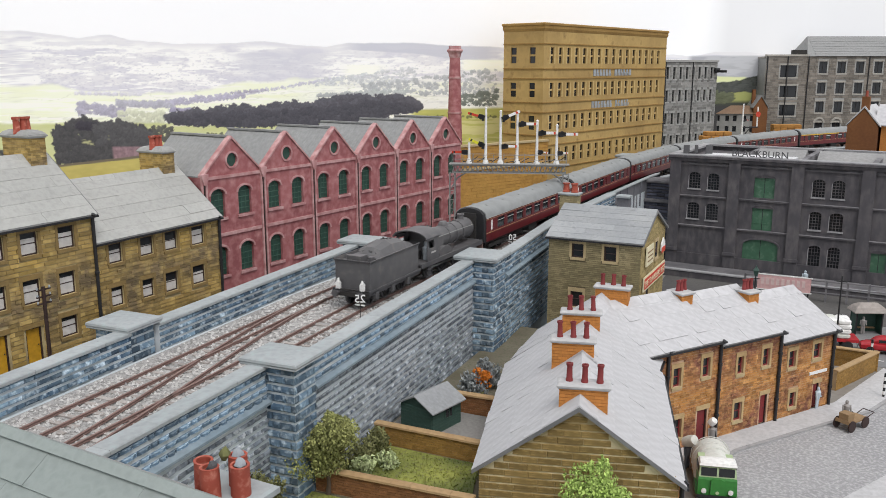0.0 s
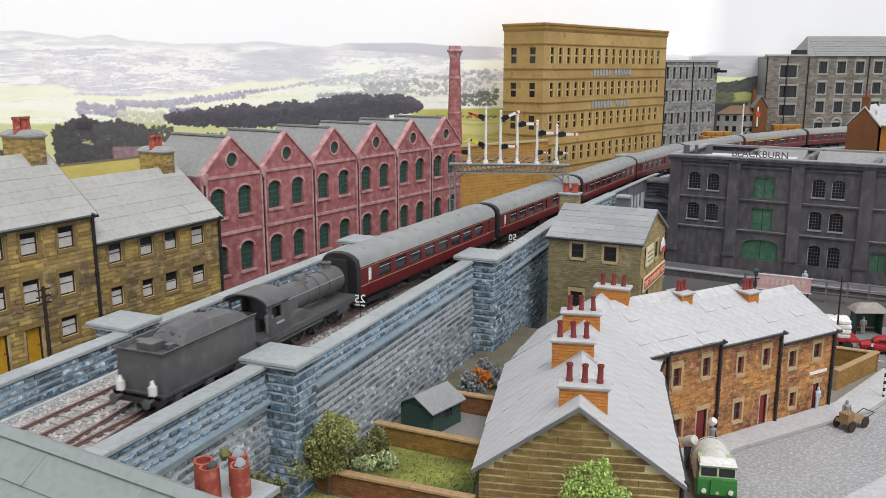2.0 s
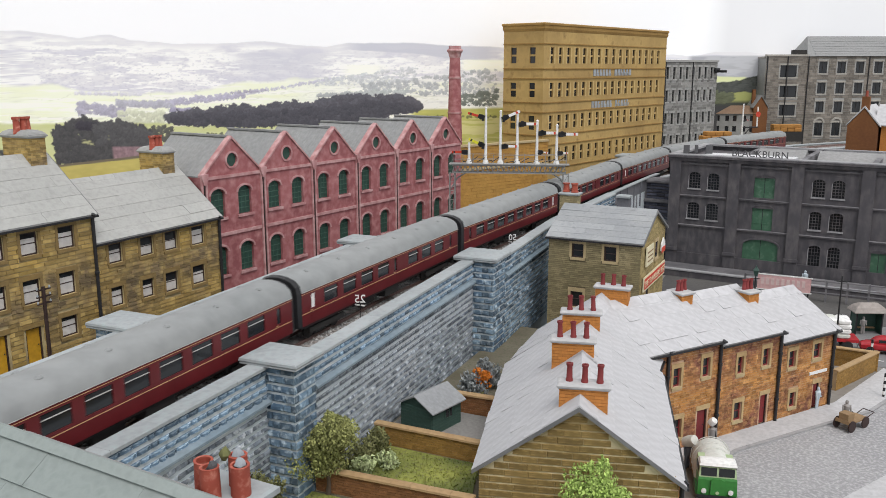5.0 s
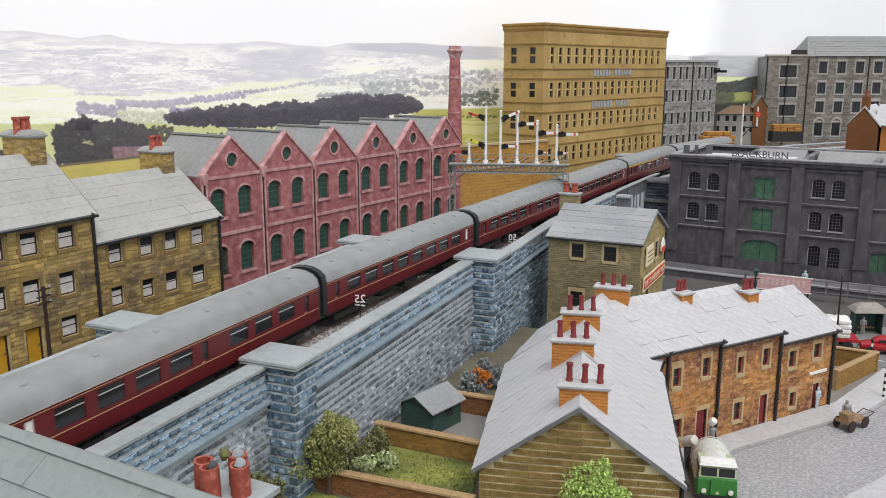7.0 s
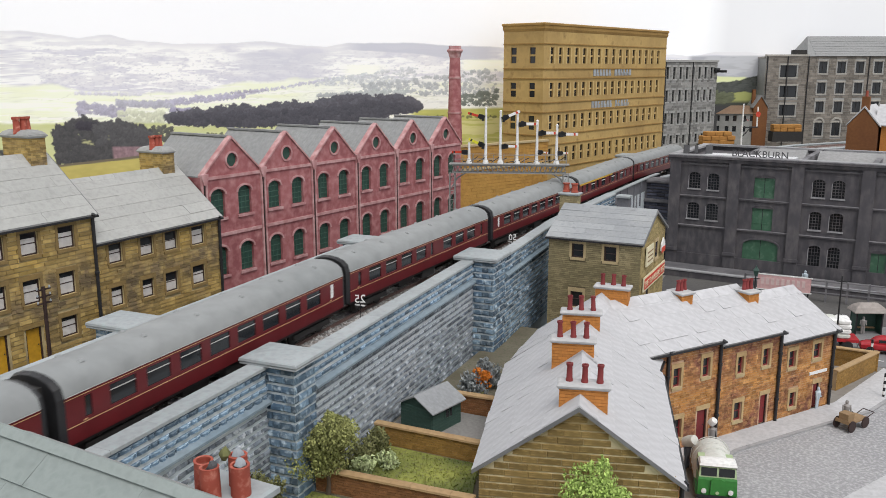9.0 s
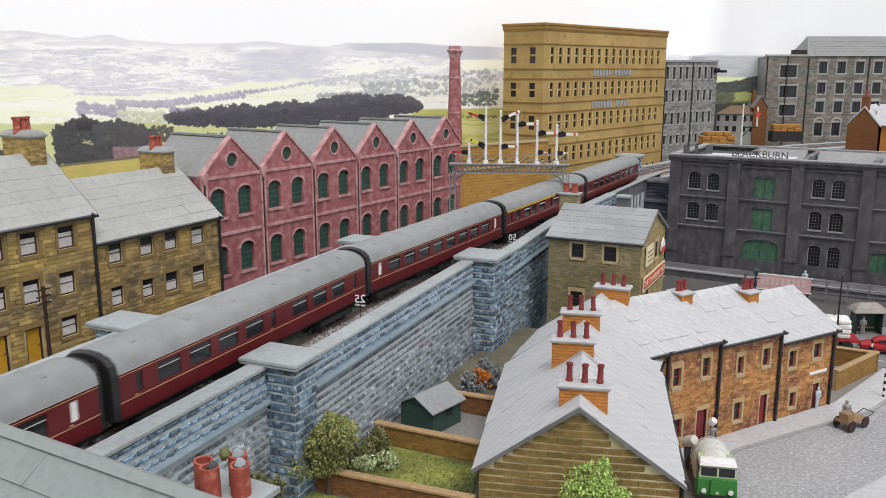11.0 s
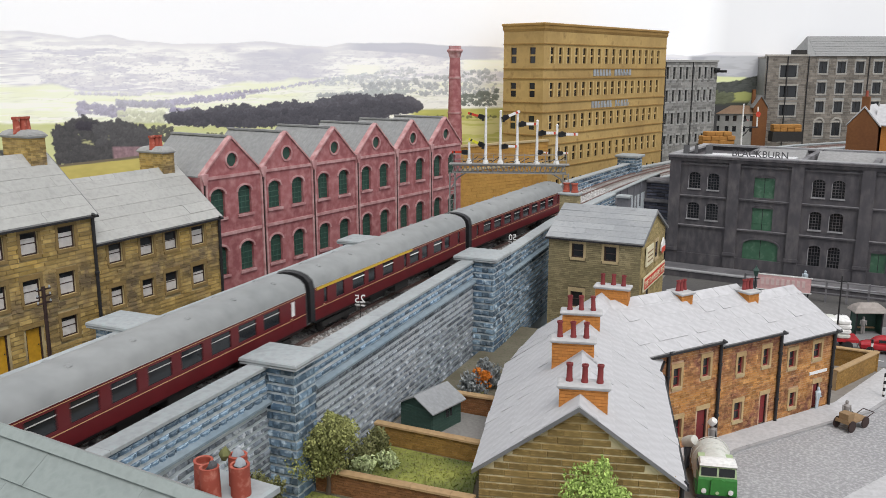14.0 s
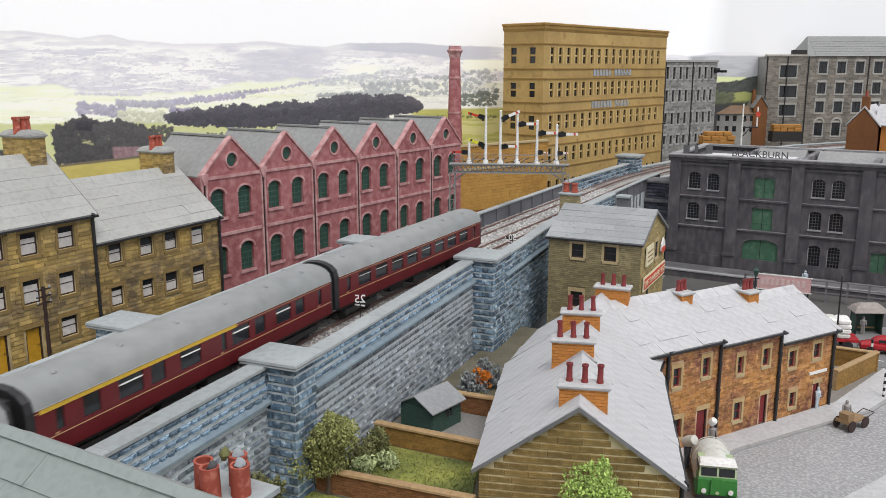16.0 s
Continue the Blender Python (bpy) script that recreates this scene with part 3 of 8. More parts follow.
    crowns(205, 285, line(205, 198, 285, 200), line(205, 224, 285, 222), 60, 6.5, (0.52, 0.54, 0.42), 0.85)
    crowns(405, 470, line(405, 160, 470, 156), line(405, 165, 470, 160), 12, 4, (0.36, 0.35, 0.42), 0.9)
    crowns(560, 630, line(560, 160, 630, 156), line(560, 170, 630, 166), 22, 4.5, (0.34, 0.36, 0.36), 0.9)
    # meadow, its hedge line, and the dark wood
    lay((0.50, 0.53, 0.24), st(-2, 2, V - (217 + wob(60, 101, 8))) * (0.75 + 0.25 * fbm(U / 30, V / 6, 103)))
    lay((0.72, 0.70, 0.60), st(-2, 0, V - (221 - (U - 300) * 0.035)) * st(3, 1, V - (221 - (U - 300) * 0.035)) * st(290, 310, U) * st(520, 480, U))
    lay((0.45, 0.45, 0.14), st(-2, 2, V - (193 - (U - 740) * 0.02)) * st(715, 735, U) * st(1000, 960, U), 0.8 + 0.4 * fbm(U / 30, V / 6, 107))
    lay((0.62, 0.58, 0.30), st(0.55, 0.62, fbm(U / 60, V / 5, 108)) * st(198, 202, V) * st(715, 735, U) * st(1000, 960, U) * 0.7)
    crowns(292, 742, line(292, 205, 330, 200, 400, 193, 470, 187, 540, 184, 600, 172, 660, 168, 700, 170, 742, 184), line(292, 214, 400, 221, 600, 218, 742, 194), 420, 9, (0.098, 0.097, 0.112), 1.0)
    crowns(300, 730, line(300, 210, 400, 203, 540, 195, 660, 182, 730, 190), line(300, 220, 400, 225, 600, 222, 730, 194), 260, 8, (0.074, 0.074, 0.086), 1.0)
    crowns(300, 420, line(300, 240, 420, 236), line(300, 246, 420, 242), 40, 4, (0.13, 0.14, 0.10), 0.9)
    crowns(-400, 20, line(-400, 240, 20, 240), line(-400, 300, 20, 300), 160, 12, (0.07, 0.07, 0.07), 1.0)
    crowns(88, 262, line(88, 232, 130, 216, 150, 212, 172, 226, 215, 218, 262, 240), line(88, 290, 262, 284), 320, 10, (0.072, 0.072, 0.074), 1.0)
    crowns(130, 160, line(130, 208, 160, 208), line(130, 225, 160, 225), 22, 9, (0.055, 0.052, 0.062), 1.0)
    crowns(160, 256, line(160, 226, 210, 218, 256, 238), line(160, 258, 256, 262), 80, 9, (0.085, 0.085, 0.088), 1.0)
    crowns(262, 300, line(262, 222, 300, 226), line(262, 250, 300, 250), 34, 6, (0.10, 0.10, 0.09), 0.95)
    crowns(720, 880, line(720, 206, 880, 204), line(720, 212, 880, 208), 26, 3, (0.16, 0.17, 0.08), 0.8)
    lay((0.40, 0.40, 0.22), st(0.60, 0.68, fbm(U / 24, V / 12, 121)) * st(235, 240, V) * st(262, 256, V) * st(120, 130, U) * st(185, 175, U))
    lay((0.30, 0.20, 0.22), st(258, 261, V) * st(284, 280, V) * st(186, 190, U) * st(256, 250, U) * 0.8, 0.6 + 0.8 * fbm(U / 4, V / 4, 131))
    bank = 295 - (U - 100) * 0.11
    lay((0.16, 0.14, 0.10), st(-5, -4, V - bank) * st(520, 500, U))
    lay((0.46, 0.40, 0.13), st(-0.5, 0.5, V - bank) * st(520, 500, U), 0.85 + 0.3 * fbm(U / 20, V / 8, 133))
    # the stretch seen between the far mills: green field, dark wood, low houses
    rt = st(1215, 1225, U)
    lay((0.33, 0.34, 0.37), rt * st(98, 102, V) * 0.9)
    lay((0.45, 0.46, 0.48), rt * st(98, 102, V) * st(0.45, 0.6, fbm(U / 30, V / 6, 141)))
    lay((0.69, 0.70, 0.715), st(1240, 1285, U) * st(0.5, -0.5, h) * 0.85)
    lay((0.60, 0.64, 0.36), rt * st(-1, 1, V - (136 + wob(30, 147, 4))) * st(147, 144, V) * st(1326, 1318, U))
    lay((0.055, 0.06, 0.05), rt * st(-1, 1, V - (146 - st(1290, 1340, U) * 12 + wob(10, 145, 6))))
    lay((0.30, 0.32, 0.12), rt * st(-1, 1, V - (162 + wob(25, 149, 6))) * st(182, 176, V) * st(1285, 1300, U) * st(1345, 1330, U))
    crowns(1268, 1360, line(1268, 152, 1360, 138), line(1268, 164, 1360, 160), 60, 6, (0.07, 0.075, 0.07), 0.9)
    crowns(1268, 1300, line(1268, 166, 1300, 168), line(1268, 182, 1300, 182), 40, 6, (0.10, 0.11, 0.07), 0.9)
    lay((0.05, 0.05, 0.05), rt * st(184, 188, V))
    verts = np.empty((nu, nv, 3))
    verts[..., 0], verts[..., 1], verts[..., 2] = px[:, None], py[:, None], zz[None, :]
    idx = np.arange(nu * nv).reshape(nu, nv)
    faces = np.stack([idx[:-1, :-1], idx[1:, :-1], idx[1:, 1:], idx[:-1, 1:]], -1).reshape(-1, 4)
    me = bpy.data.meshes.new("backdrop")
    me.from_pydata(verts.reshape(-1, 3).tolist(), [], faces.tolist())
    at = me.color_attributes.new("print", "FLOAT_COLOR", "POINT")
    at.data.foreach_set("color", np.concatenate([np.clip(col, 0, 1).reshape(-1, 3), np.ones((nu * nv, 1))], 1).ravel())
    m = bpy.data.materials.new("glowing_printed_panorama")
    m.use_nodes = True
    n = m.node_tree.nodes.new("ShaderNodeVertexColor")
    n.layer_name = "print"
    b = m.node_tree.nodes["Principled BSDF"]
    b.inputs["Roughness"].default_value = 0.9
    b.inputs["Specular IOR Level"].default_value = 0.1
    m.node_tree.links.new(n.outputs["Color"], b.inputs["Base Color"])
    # emission added: the board glows faintly in its print colours, without a lamp
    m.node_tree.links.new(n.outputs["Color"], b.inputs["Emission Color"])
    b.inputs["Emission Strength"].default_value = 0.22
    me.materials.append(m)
    return tagged(new("backdrop", me), "faintly glowing printed backdrop of hazy hills, fields and woods", "backdrop", kind="structure")


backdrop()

# ---- viaduct ----
rng = random.Random(5)
viaduct = thing("viaduct_deck", 0, 0, 0, 0, "blue-grey stone viaduct carrying two railway tracks", "viaduct", kind="structure")
part("deck", ribbon(ribbon(Mesh(), -6.0, 2.4, 0.0, 9.0, -30, 58, 2), -5.0, 2.6, 0.0, 9.0, 58, 260, 4), M_mortar_blue, viaduct)
bed = Mesh()
for a, b in ((-30, 58), (58, 260)):
    ribbon(bed, -5.6 if a < 0 else -4.7, 2.1, 8.9, 9.1, a, b, 2)
part("ballast_bed", bed, M_ballast_bed, viaduct)
st_ = Mesh()
for k in range(15000):
    s = 14 + 90 * rng.random() ** 1.5
    o = rng.uniform(-5.4 if s < 58 else -4.5, 2.0)
    x, y = on_line(s, o)
    r = rng.uniform(0.05, 0.10) * (1.0 + s / 90)
    z = 9.1 + 0.02
    a = rng.random() * 6.3
    c, q = math.cos(a) * r, math.sin(a) * r
    st_.add([(x + c, y + q, z), (x - q, y + c, z), (x - c, y - q, z), (x + q, y - c, z), (x + rng.uniform(-0.4, 0.4) * r, y + rng.uniform(-0.4, 0.4) * r, z + r * rng.uniform(0.5, 1.1))], [(0, 1, 4), (1, 2, 4), (2, 3, 4), (3, 0, 4)])
tagged(part("ballast", st_, M_ballast, viaduct), "grey and buff ballast chippings", kind="stuff")


def rail(name, offs, s0, s1, fn=None):
    """A running rail: foot, web and head along the line."""
    t = thing(name, 0, 0, 0, 0, "rust-brown running rail on the ballasted track", "rail", "rails")
    for nm, w, za, zb, mm in (("foot", 0.075, RAIL - 0.15, RAIL - 0.10, M_rail), ("web", 0.03, RAIL - 0.10, RAIL - 0.05, M_rail), ("head", 0.05, RAIL - 0.05, RAIL, M_rail)):
        n = int((s1 - s0) / 1.5)
        rings = []
        for k in range(n + 1):
            s = s0 + (s1 - s0) * k / n
            o = fn(s) if fn else offs
            a, b = on_line(s, o - w), on_line(s, o + w)
            rings.append([(*a, za), (*b, za), (*b, zb), (*a, zb)])
        part(nm, Mesh().loft(rings), mm, t)
    return t


G = 0.63
LT = -3.3
for o in (LT - G, LT + G, -G, G):
    rail("rail", o, -28, 255)
cross = lambda t: t * t * (3 - 2 * t)
for e in (-G, G):
    rail("crossover_rail", 0, 16, 46, lambda s, e=e: LT * cross(min(1, max(0, (s - 16) / 30))) + e)
sl_ = Mesh()
for lane in (0.0, LT):
    s = -5.0
    while s < 150:
        a, b, c, d = on_line(s, lane - 1.2), on_line(s, lane + 1.2), on_line(s + 0.26, lane + 1.2), on_line(s + 0.26, lane - 1.2)
        sl_.slab([a, b, c, d], 9.09, RAIL - 0.15)
        s += 0.72
tagged(part("sleepers", sl_, M_sleeper, viaduct), kind="stuff")

# parapets; each run is laid with x along it and its outer face towards -y
stone_meshes, grey_meshes = [], []
for k in range(6):
    r2 = random.Random(100 + k)
    stone_meshes.append(courses(Mesh(), 1.0, 0.0, 1.0, [], 1.0, 3.0, r2, 0.10, 0.0, rock=0.12).data("stone", M_stone_blue_piece))
    grey_meshes.append(courses(Mesh(), 1.0, 0.0, 1.0, [], 1.0, 3.0, r2, 0.10, 0.0, rock=0.12).data("stone", M_stone_grey_piece))
    # a unit stone is one face of rough rock, one by one, scaled where it is laid


M_stone_soot = mat("sooty_blue_stone", (0.03, 0.034, 0.05), (0.085, 0.09, 0.12), 0.85, 3, 0.5, 0.5, island=0.5)
M_string = mat("blue_string_stone", (0.15, 0.21, 0.26), (0.24, 0.29, 0.32), 0.9, 3, 0.2, 0.4)


def stone_run(name, p, q, z0, z1, thick, label, ch=0.40, sl=0.62, inner=True, single=False, cap=True, string=None, fine=M_stone_blue, capw=0.12, innerz=9.0):
    """A coursed wall from p to q, outside to the right of that way."""
    L_ = math.dist(p, q)
    w = thing(name, *p, 0, heading(p, q), label, "wall", kind="structure")
    r = random.Random(int(p[0] * 3 + p[1] * 17))
    part("core", Mesh().box(0, 0.0, 0.0, L_, thick, z1), M_mortar_blue, w)
    pieces = []
    if single:
        def lay(a, b, za, zb, dd):
            pieces.append((a, b, za, zb))
        courses(None, L_, z0, z1, [], ch, sl, r, 0.1, 0.18, cb=lay)
        pieces.sort(key=lambda c: -c[2])
        for a, b, za, zb in pieces[:300]:
            ob = new("stone", r.choice(stone_meshes if not string or za > string else grey_meshes))
            ob.parent = w
            ob.matrix_basis = Matrix.LocRotScale((a, 0, za), None, (b - a, 0.62, zb - za))
        m = Mesh()
        for a, b, za, zb in pieces[300:]:
            courses(m, b - a, za, zb, [], zb - za, 9, r, 0.06, 0.0, x0=a, rock=0.06)
        if m.v:
            tagged(part("stonework", m, M_stone_grey if string else fine, w), kind="stuff")
    else:
        tagged(part("stonework", courses(Mesh(), L_, z0, z1, [], ch, sl, r, 0.06, 0.15, rock=0.06), fine, w), kind="stuff")
    if inner:
        m = courses(Mesh(), L_, innerz, z1, [], ch, sl, r, 0.06, 0.14, rock=0.06)
        m.xf(Matrix.Translation((L_, thick, 0)) @ pose(0, 0, 0, 0, 0, 180))
        tagged(part("inner_stonework", m, fine, w), kind="stuff")
    if cap:
        c = Mesh()
        x = 0.0
        while x < L_:
            l = min(r.uniform(1.6, 3.0), L_ - x)
            j = r.uniform(-0.012, 0.012)
            b = 0.04
            rings = [[(xx, -capw + i + j, z1), (xx, thick + capw - i + j, z1), (xx, thick + capw - i + j, z1 + 0.13), (xx, thick + capw - i - b + j, z1 + 0.18), (xx, -capw + i + b + j, z1 + 0.18), (xx, -capw + i + j, z1 + 0.13)] for xx, i in ((x + 0.004, 0.01), (x + 0.03, 0), (x + l - 0.03, 0), (x + l - 0.004, 0.01))]
            c.loft(rings)
            x += l
        part("coping", c, M_cap, w)
    if string:
        part("string_course", Mesh().loft([[(xx, 0, string - 0.1), (xx, -0.28, string - 0.02), (xx, -0.28, string + 0.1), (xx, 0, string + 0.28)] for xx in (0, L_)]), M_string, w)
    return w


def pier(p, w, d, z1, label, rz=0):
    t = thing("pier", p[0], p[1], 0, rz, label, "pier", "viaduct piers", kind="structure")
    r = random.Random(int(p[0] * 5 + p[1]))
    part("core", Mesh().box(0, 0, 0, w, d, z1), M_mortar_blue, t)
    m = Mesh()
    for (ww, mm) in ((w, Matrix.Identity(4)), (d, Matrix.Translation((w, 0, 0)) @ pose(0, 0, 0, 0, 0, 90)), (w, Matrix.Translation((w, d, 0)) @ pose(0, 0, 0, 0, 0, 180)), (d, Matrix.Translation((0, d, 0)) @ pose(0, 0, 0, 0, 0, 270))):
        b = courses(Mesh(), ww, 2.5, z1, [], 0.44, 0.58, r, 0.06, 0.12, rock=0.05).xf(mm)
        m.add(b.v, b.f)
    tagged(part("stonework", m, M_stone_blue, t), kind="stuff")
    o = 0.36
    c = Mesh().loft([[(-o + i, -o + i, z), (w + o - i, -o + i, z), (w + o - i, d + o - i, z), (-o + i, d + o - i, z)] for z, i in ((z1 - 0.1, 0.16), (z1 - 0.02, 0.03), (z1 + 0.05, 0.04), (z1 + 0.12, 0), (z1 + 0.24, 0.02), (z1 + 0.29, 0.09), (z1 + 0.38, 0.75))])
    part("capstone", c, M_cap, t, "weathered grey capstone")
    return t


TOP = 10.42
stone_run("parapet_wall", (-22.1, -5), (-22.1, 30.9), 3.0, TOP, 0.7, "blue-grey rock-faced stone parapet wall with pale coping", single=True, string=8.75)
stone_run("retaining_wall", (-20.75, 32.7), (-21.1, 54.9), 3.4, TOP, 0.72, "tall blue-grey rock-faced stone retaining wall with string course", single=True, string=9.0)
stone_run("retaining_wall", (-19.55, 57.2), (-19.95, 73.3), 3.0, TOP, 0.75, "blue-grey stone retaining wall beside the bend", string=9.0)
stone_run("retaining_wall", (-19.95, 73.3), (-18.75, 91.6), 3.0, TOP, 0.75, "blue-grey stone retaining wall behind the house", string=9.0)
pier((-23.0, 30.9), 2.4, 1.8, 10.62, "square blue-grey stone pier with a pale capstone")
pier((-22.15, 54.8), 2.6, 2.4, 10.62, "tall blue-grey stone pier with a pale capstone")
stone_run("parapet_wall", (-32.1, 32.2), (-32.1, -5), 6.0, TOP, 0.75, "blue-grey stone parapet wall with pale coping", inner=True)
stone_run("parapet_wall", (-32.0, 56.3), (-32.0, 34.2), 6.0, TOP, 0.75, "long blue-grey stone parapet wall with pale coping", inner=True)
pier((-33.75, 32.25), 2.2, 1.85, 10.62, "squat stone pier in the parapet with pale capstone")
pier((-32.6, 56.4), 2.4, 1.9, 10.62, "squat stone pier in the parapet with pale capstone")


def girder(s0, s1, off, label, n):
    t = thing("girder_parapet", 0, 0, 0, 0, label, "girder", kind="structure")
    part("plate", ribbon(Mesh(), off - 0.1, off + 0.1, 7.4, TOP + 0.05, s0, s1), M_girder, t)
    part("flange", ribbon(Mesh(), off - 0.28, off + 0.28, TOP + 0.05, TOP + 0.17, s0, s1), M_cap, t)
    for k in range(n + 1):
        s = s0 + (s1 - s0) * k / n
        part("stiffener", ribbon(Mesh(), off - 0.24, off + 0.24, 7.5, TOP + 0.05, s, s + 0.16), M_girder, t)
    return t


girder(58.5, 99, -4.75, "dark grey plate girder parapet with upright stiffeners", 13)
girder(92, 112, 2.5, "dark grey plate girder parapet with upright stiffeners", 7)
for s0, s1 in ((99, 121), (124, 150), (150, 176), (176, 200)):
    a, b = on_line(s0, -5.4), on_line(s1, -5.4)
    far = s0 > 120
    stone_run("parapet_wall", b, a, 7.5, 9.5 if far else TOP, 0.7, "low grey stone parapet wall on the curve" if far else "blue stone parapet wall on the curve", ch=0.5, sl=1.2, fine=M_greystone if far else M_stone_blue)
pier(on_line(121.2, -6.6), 2.8, 2.4, 11.4, "dark stone pier beside the track", -8)
for s0, s1 in ((114, 140), (140, 170), (170, 200)):
    a, b = on_line(s0, 2.2), on_line(s1, 2.2)
    stone_run("parapet_wall", a, b, 6, 9.5, 0.7, "dark stone parapet wall on the curve", ch=0.5, sl=1.2, fine=M_dark_trim)


def stacked_pier(p, rz):
    """A dark pier of stacked courses with projecting ledges."""
    t = thing("pier", p[0], p[1], 0, rz, "sooty dark stone pier with projecting ledges", "pier", "viaduct piers", kind="structure")
    r = random.Random(77)
    for za, zb, o in ((0.0, 5.6, 0.75), (5.6, 8.0, 0.4), (8.0, 10.35, 0.0)):
        part("core", Mesh().box(-o, -o, za, 2.9 + o, 2.6 + o, zb), M_dark, t)
        m = Mesh()
        for ww, mm in ((2.9 + 2 * o, Matrix.Translation((-o, -o, 0))), (2.6 + 2 * o, Matrix.Translation((2.9 + o, -o, 0)) @ pose(0, 0, 0, 0, 0, 90)), (2.6 + 2 * o, Matrix.Translation((-o, 2.6 + o, 0)) @ pose(0, 0, 0, 0, 0, 270))):
            b = courses(Mesh(), ww, za, zb - 0.3, [], 0.42, 0.8, r, 0.08, 0.1, rock=0.06).xf(mm)
            m.add(b.v, b.f)
        tagged(part("stonework", m, M_stone_soot, t), kind="stuff")
        q = o + 0.3
        part("ledge", Mesh().loft([[(-q + i, -q + i, z), (2.9 + q - i, -q + i, z), (2.9 + q - i, 2.6 + q - i, z), (-q + i, 2.6 + q - i, z)] for z, i in ((zb - 0.3, 0.1), (zb - 0.2, 0.0), (zb, 0.0), (zb + 0.12, 0.3))]), M_dark_trim, t)
    return t


stacked_pier(on_line(106.3, 2.75), -9)

# ---- pieces shared by the roofs ----
slate_meshes = []
gable_meshes = [Mesh().loft([[(0, 0, 0), (1, 0, 0), (1, 0, 1), (0, 0, 1)], [(0.0 + i, -0.7, 0.0 + i), (1 - i, -0.7, i), (1 - i, -0.7, 1 - i), (i, -0.7, 1 - i)], [(0.03 + i, -1, 0.06), (0.97, -1 - i * 3, 0.05), (0.97 - i, -1, 0.94), (0.03, -1 + i * 3, 0.95)]]).data("stone", M_gable_piece) for i in (0.0, 0.01, 0.02, 0.03)]
for k in range(5):
    r2 = random.Random(300 + k)
    lo = [0.016, 0.02, 0.024, 0.018, 0.065][k]
    slate_meshes.append(Mesh().hexa([(0, 0, 0), (0.995, 0, 0), (0.995, 1.08, 0), (0, 1.08, 0), (0, r2.uniform(-0.02, 0.02), lo), (0.995, r2.uniform(-0.02, 0.02), lo + 0.004), (0.995, 1.08, 0.012), (0, 1.08, 0.015)]).data("slate", M_slate_piece))


def slate_parts(parent, w, run, rise, rows, sw, x0, y0, z0, flip, rng):
    """Single slates on a slope; flip turns the slope about the ridge side."""
    ln = math.hypot(run, rise)
    a = math.atan2(rise, run)
    for k in range(rows):
        x = x0 - (k % 2) * sw * 0.5
        while x < x0 + w - 0.02:
            b0, b1 = max(x, x0), min(x + sw, x0 + w)
            x += sw
            if b1 - b0 < 0.08:
                continue
            ob = new("slate", slate_meshes[4] if rng.random() < 0.13 else rng.choice(slate_meshes[:4]))
            ob.parent = parent
            s = k * ln / rows
            if not flip:
                ob.matrix_basis = Matrix.LocRotScale((b0, y0 + s * math.cos(a), z0 + s * math.sin(a)), Euler((a, 0, rng.uniform(-0.008, 0.008))), (b1 - b0, ln / rows, 1))
            else:
                ob.matrix_basis = Matrix.LocRotScale((b1, y0 - s * math.cos(a), z0 + s * math.sin(a)), Matrix.Rotation(math.pi, 3, "Z").to_euler().to_matrix().to_quaternion() @ Euler((a, 0, rng.uniform(-0.008, 0.008))).to_quaternion(), (b1 - b0, ln / rows, 1))


M_verge = mat("dark_slate_edge", (0.13, 0.135, 0.14), (0.20, 0.20, 0.205), 0.85, 3, 0.4, 0.3)


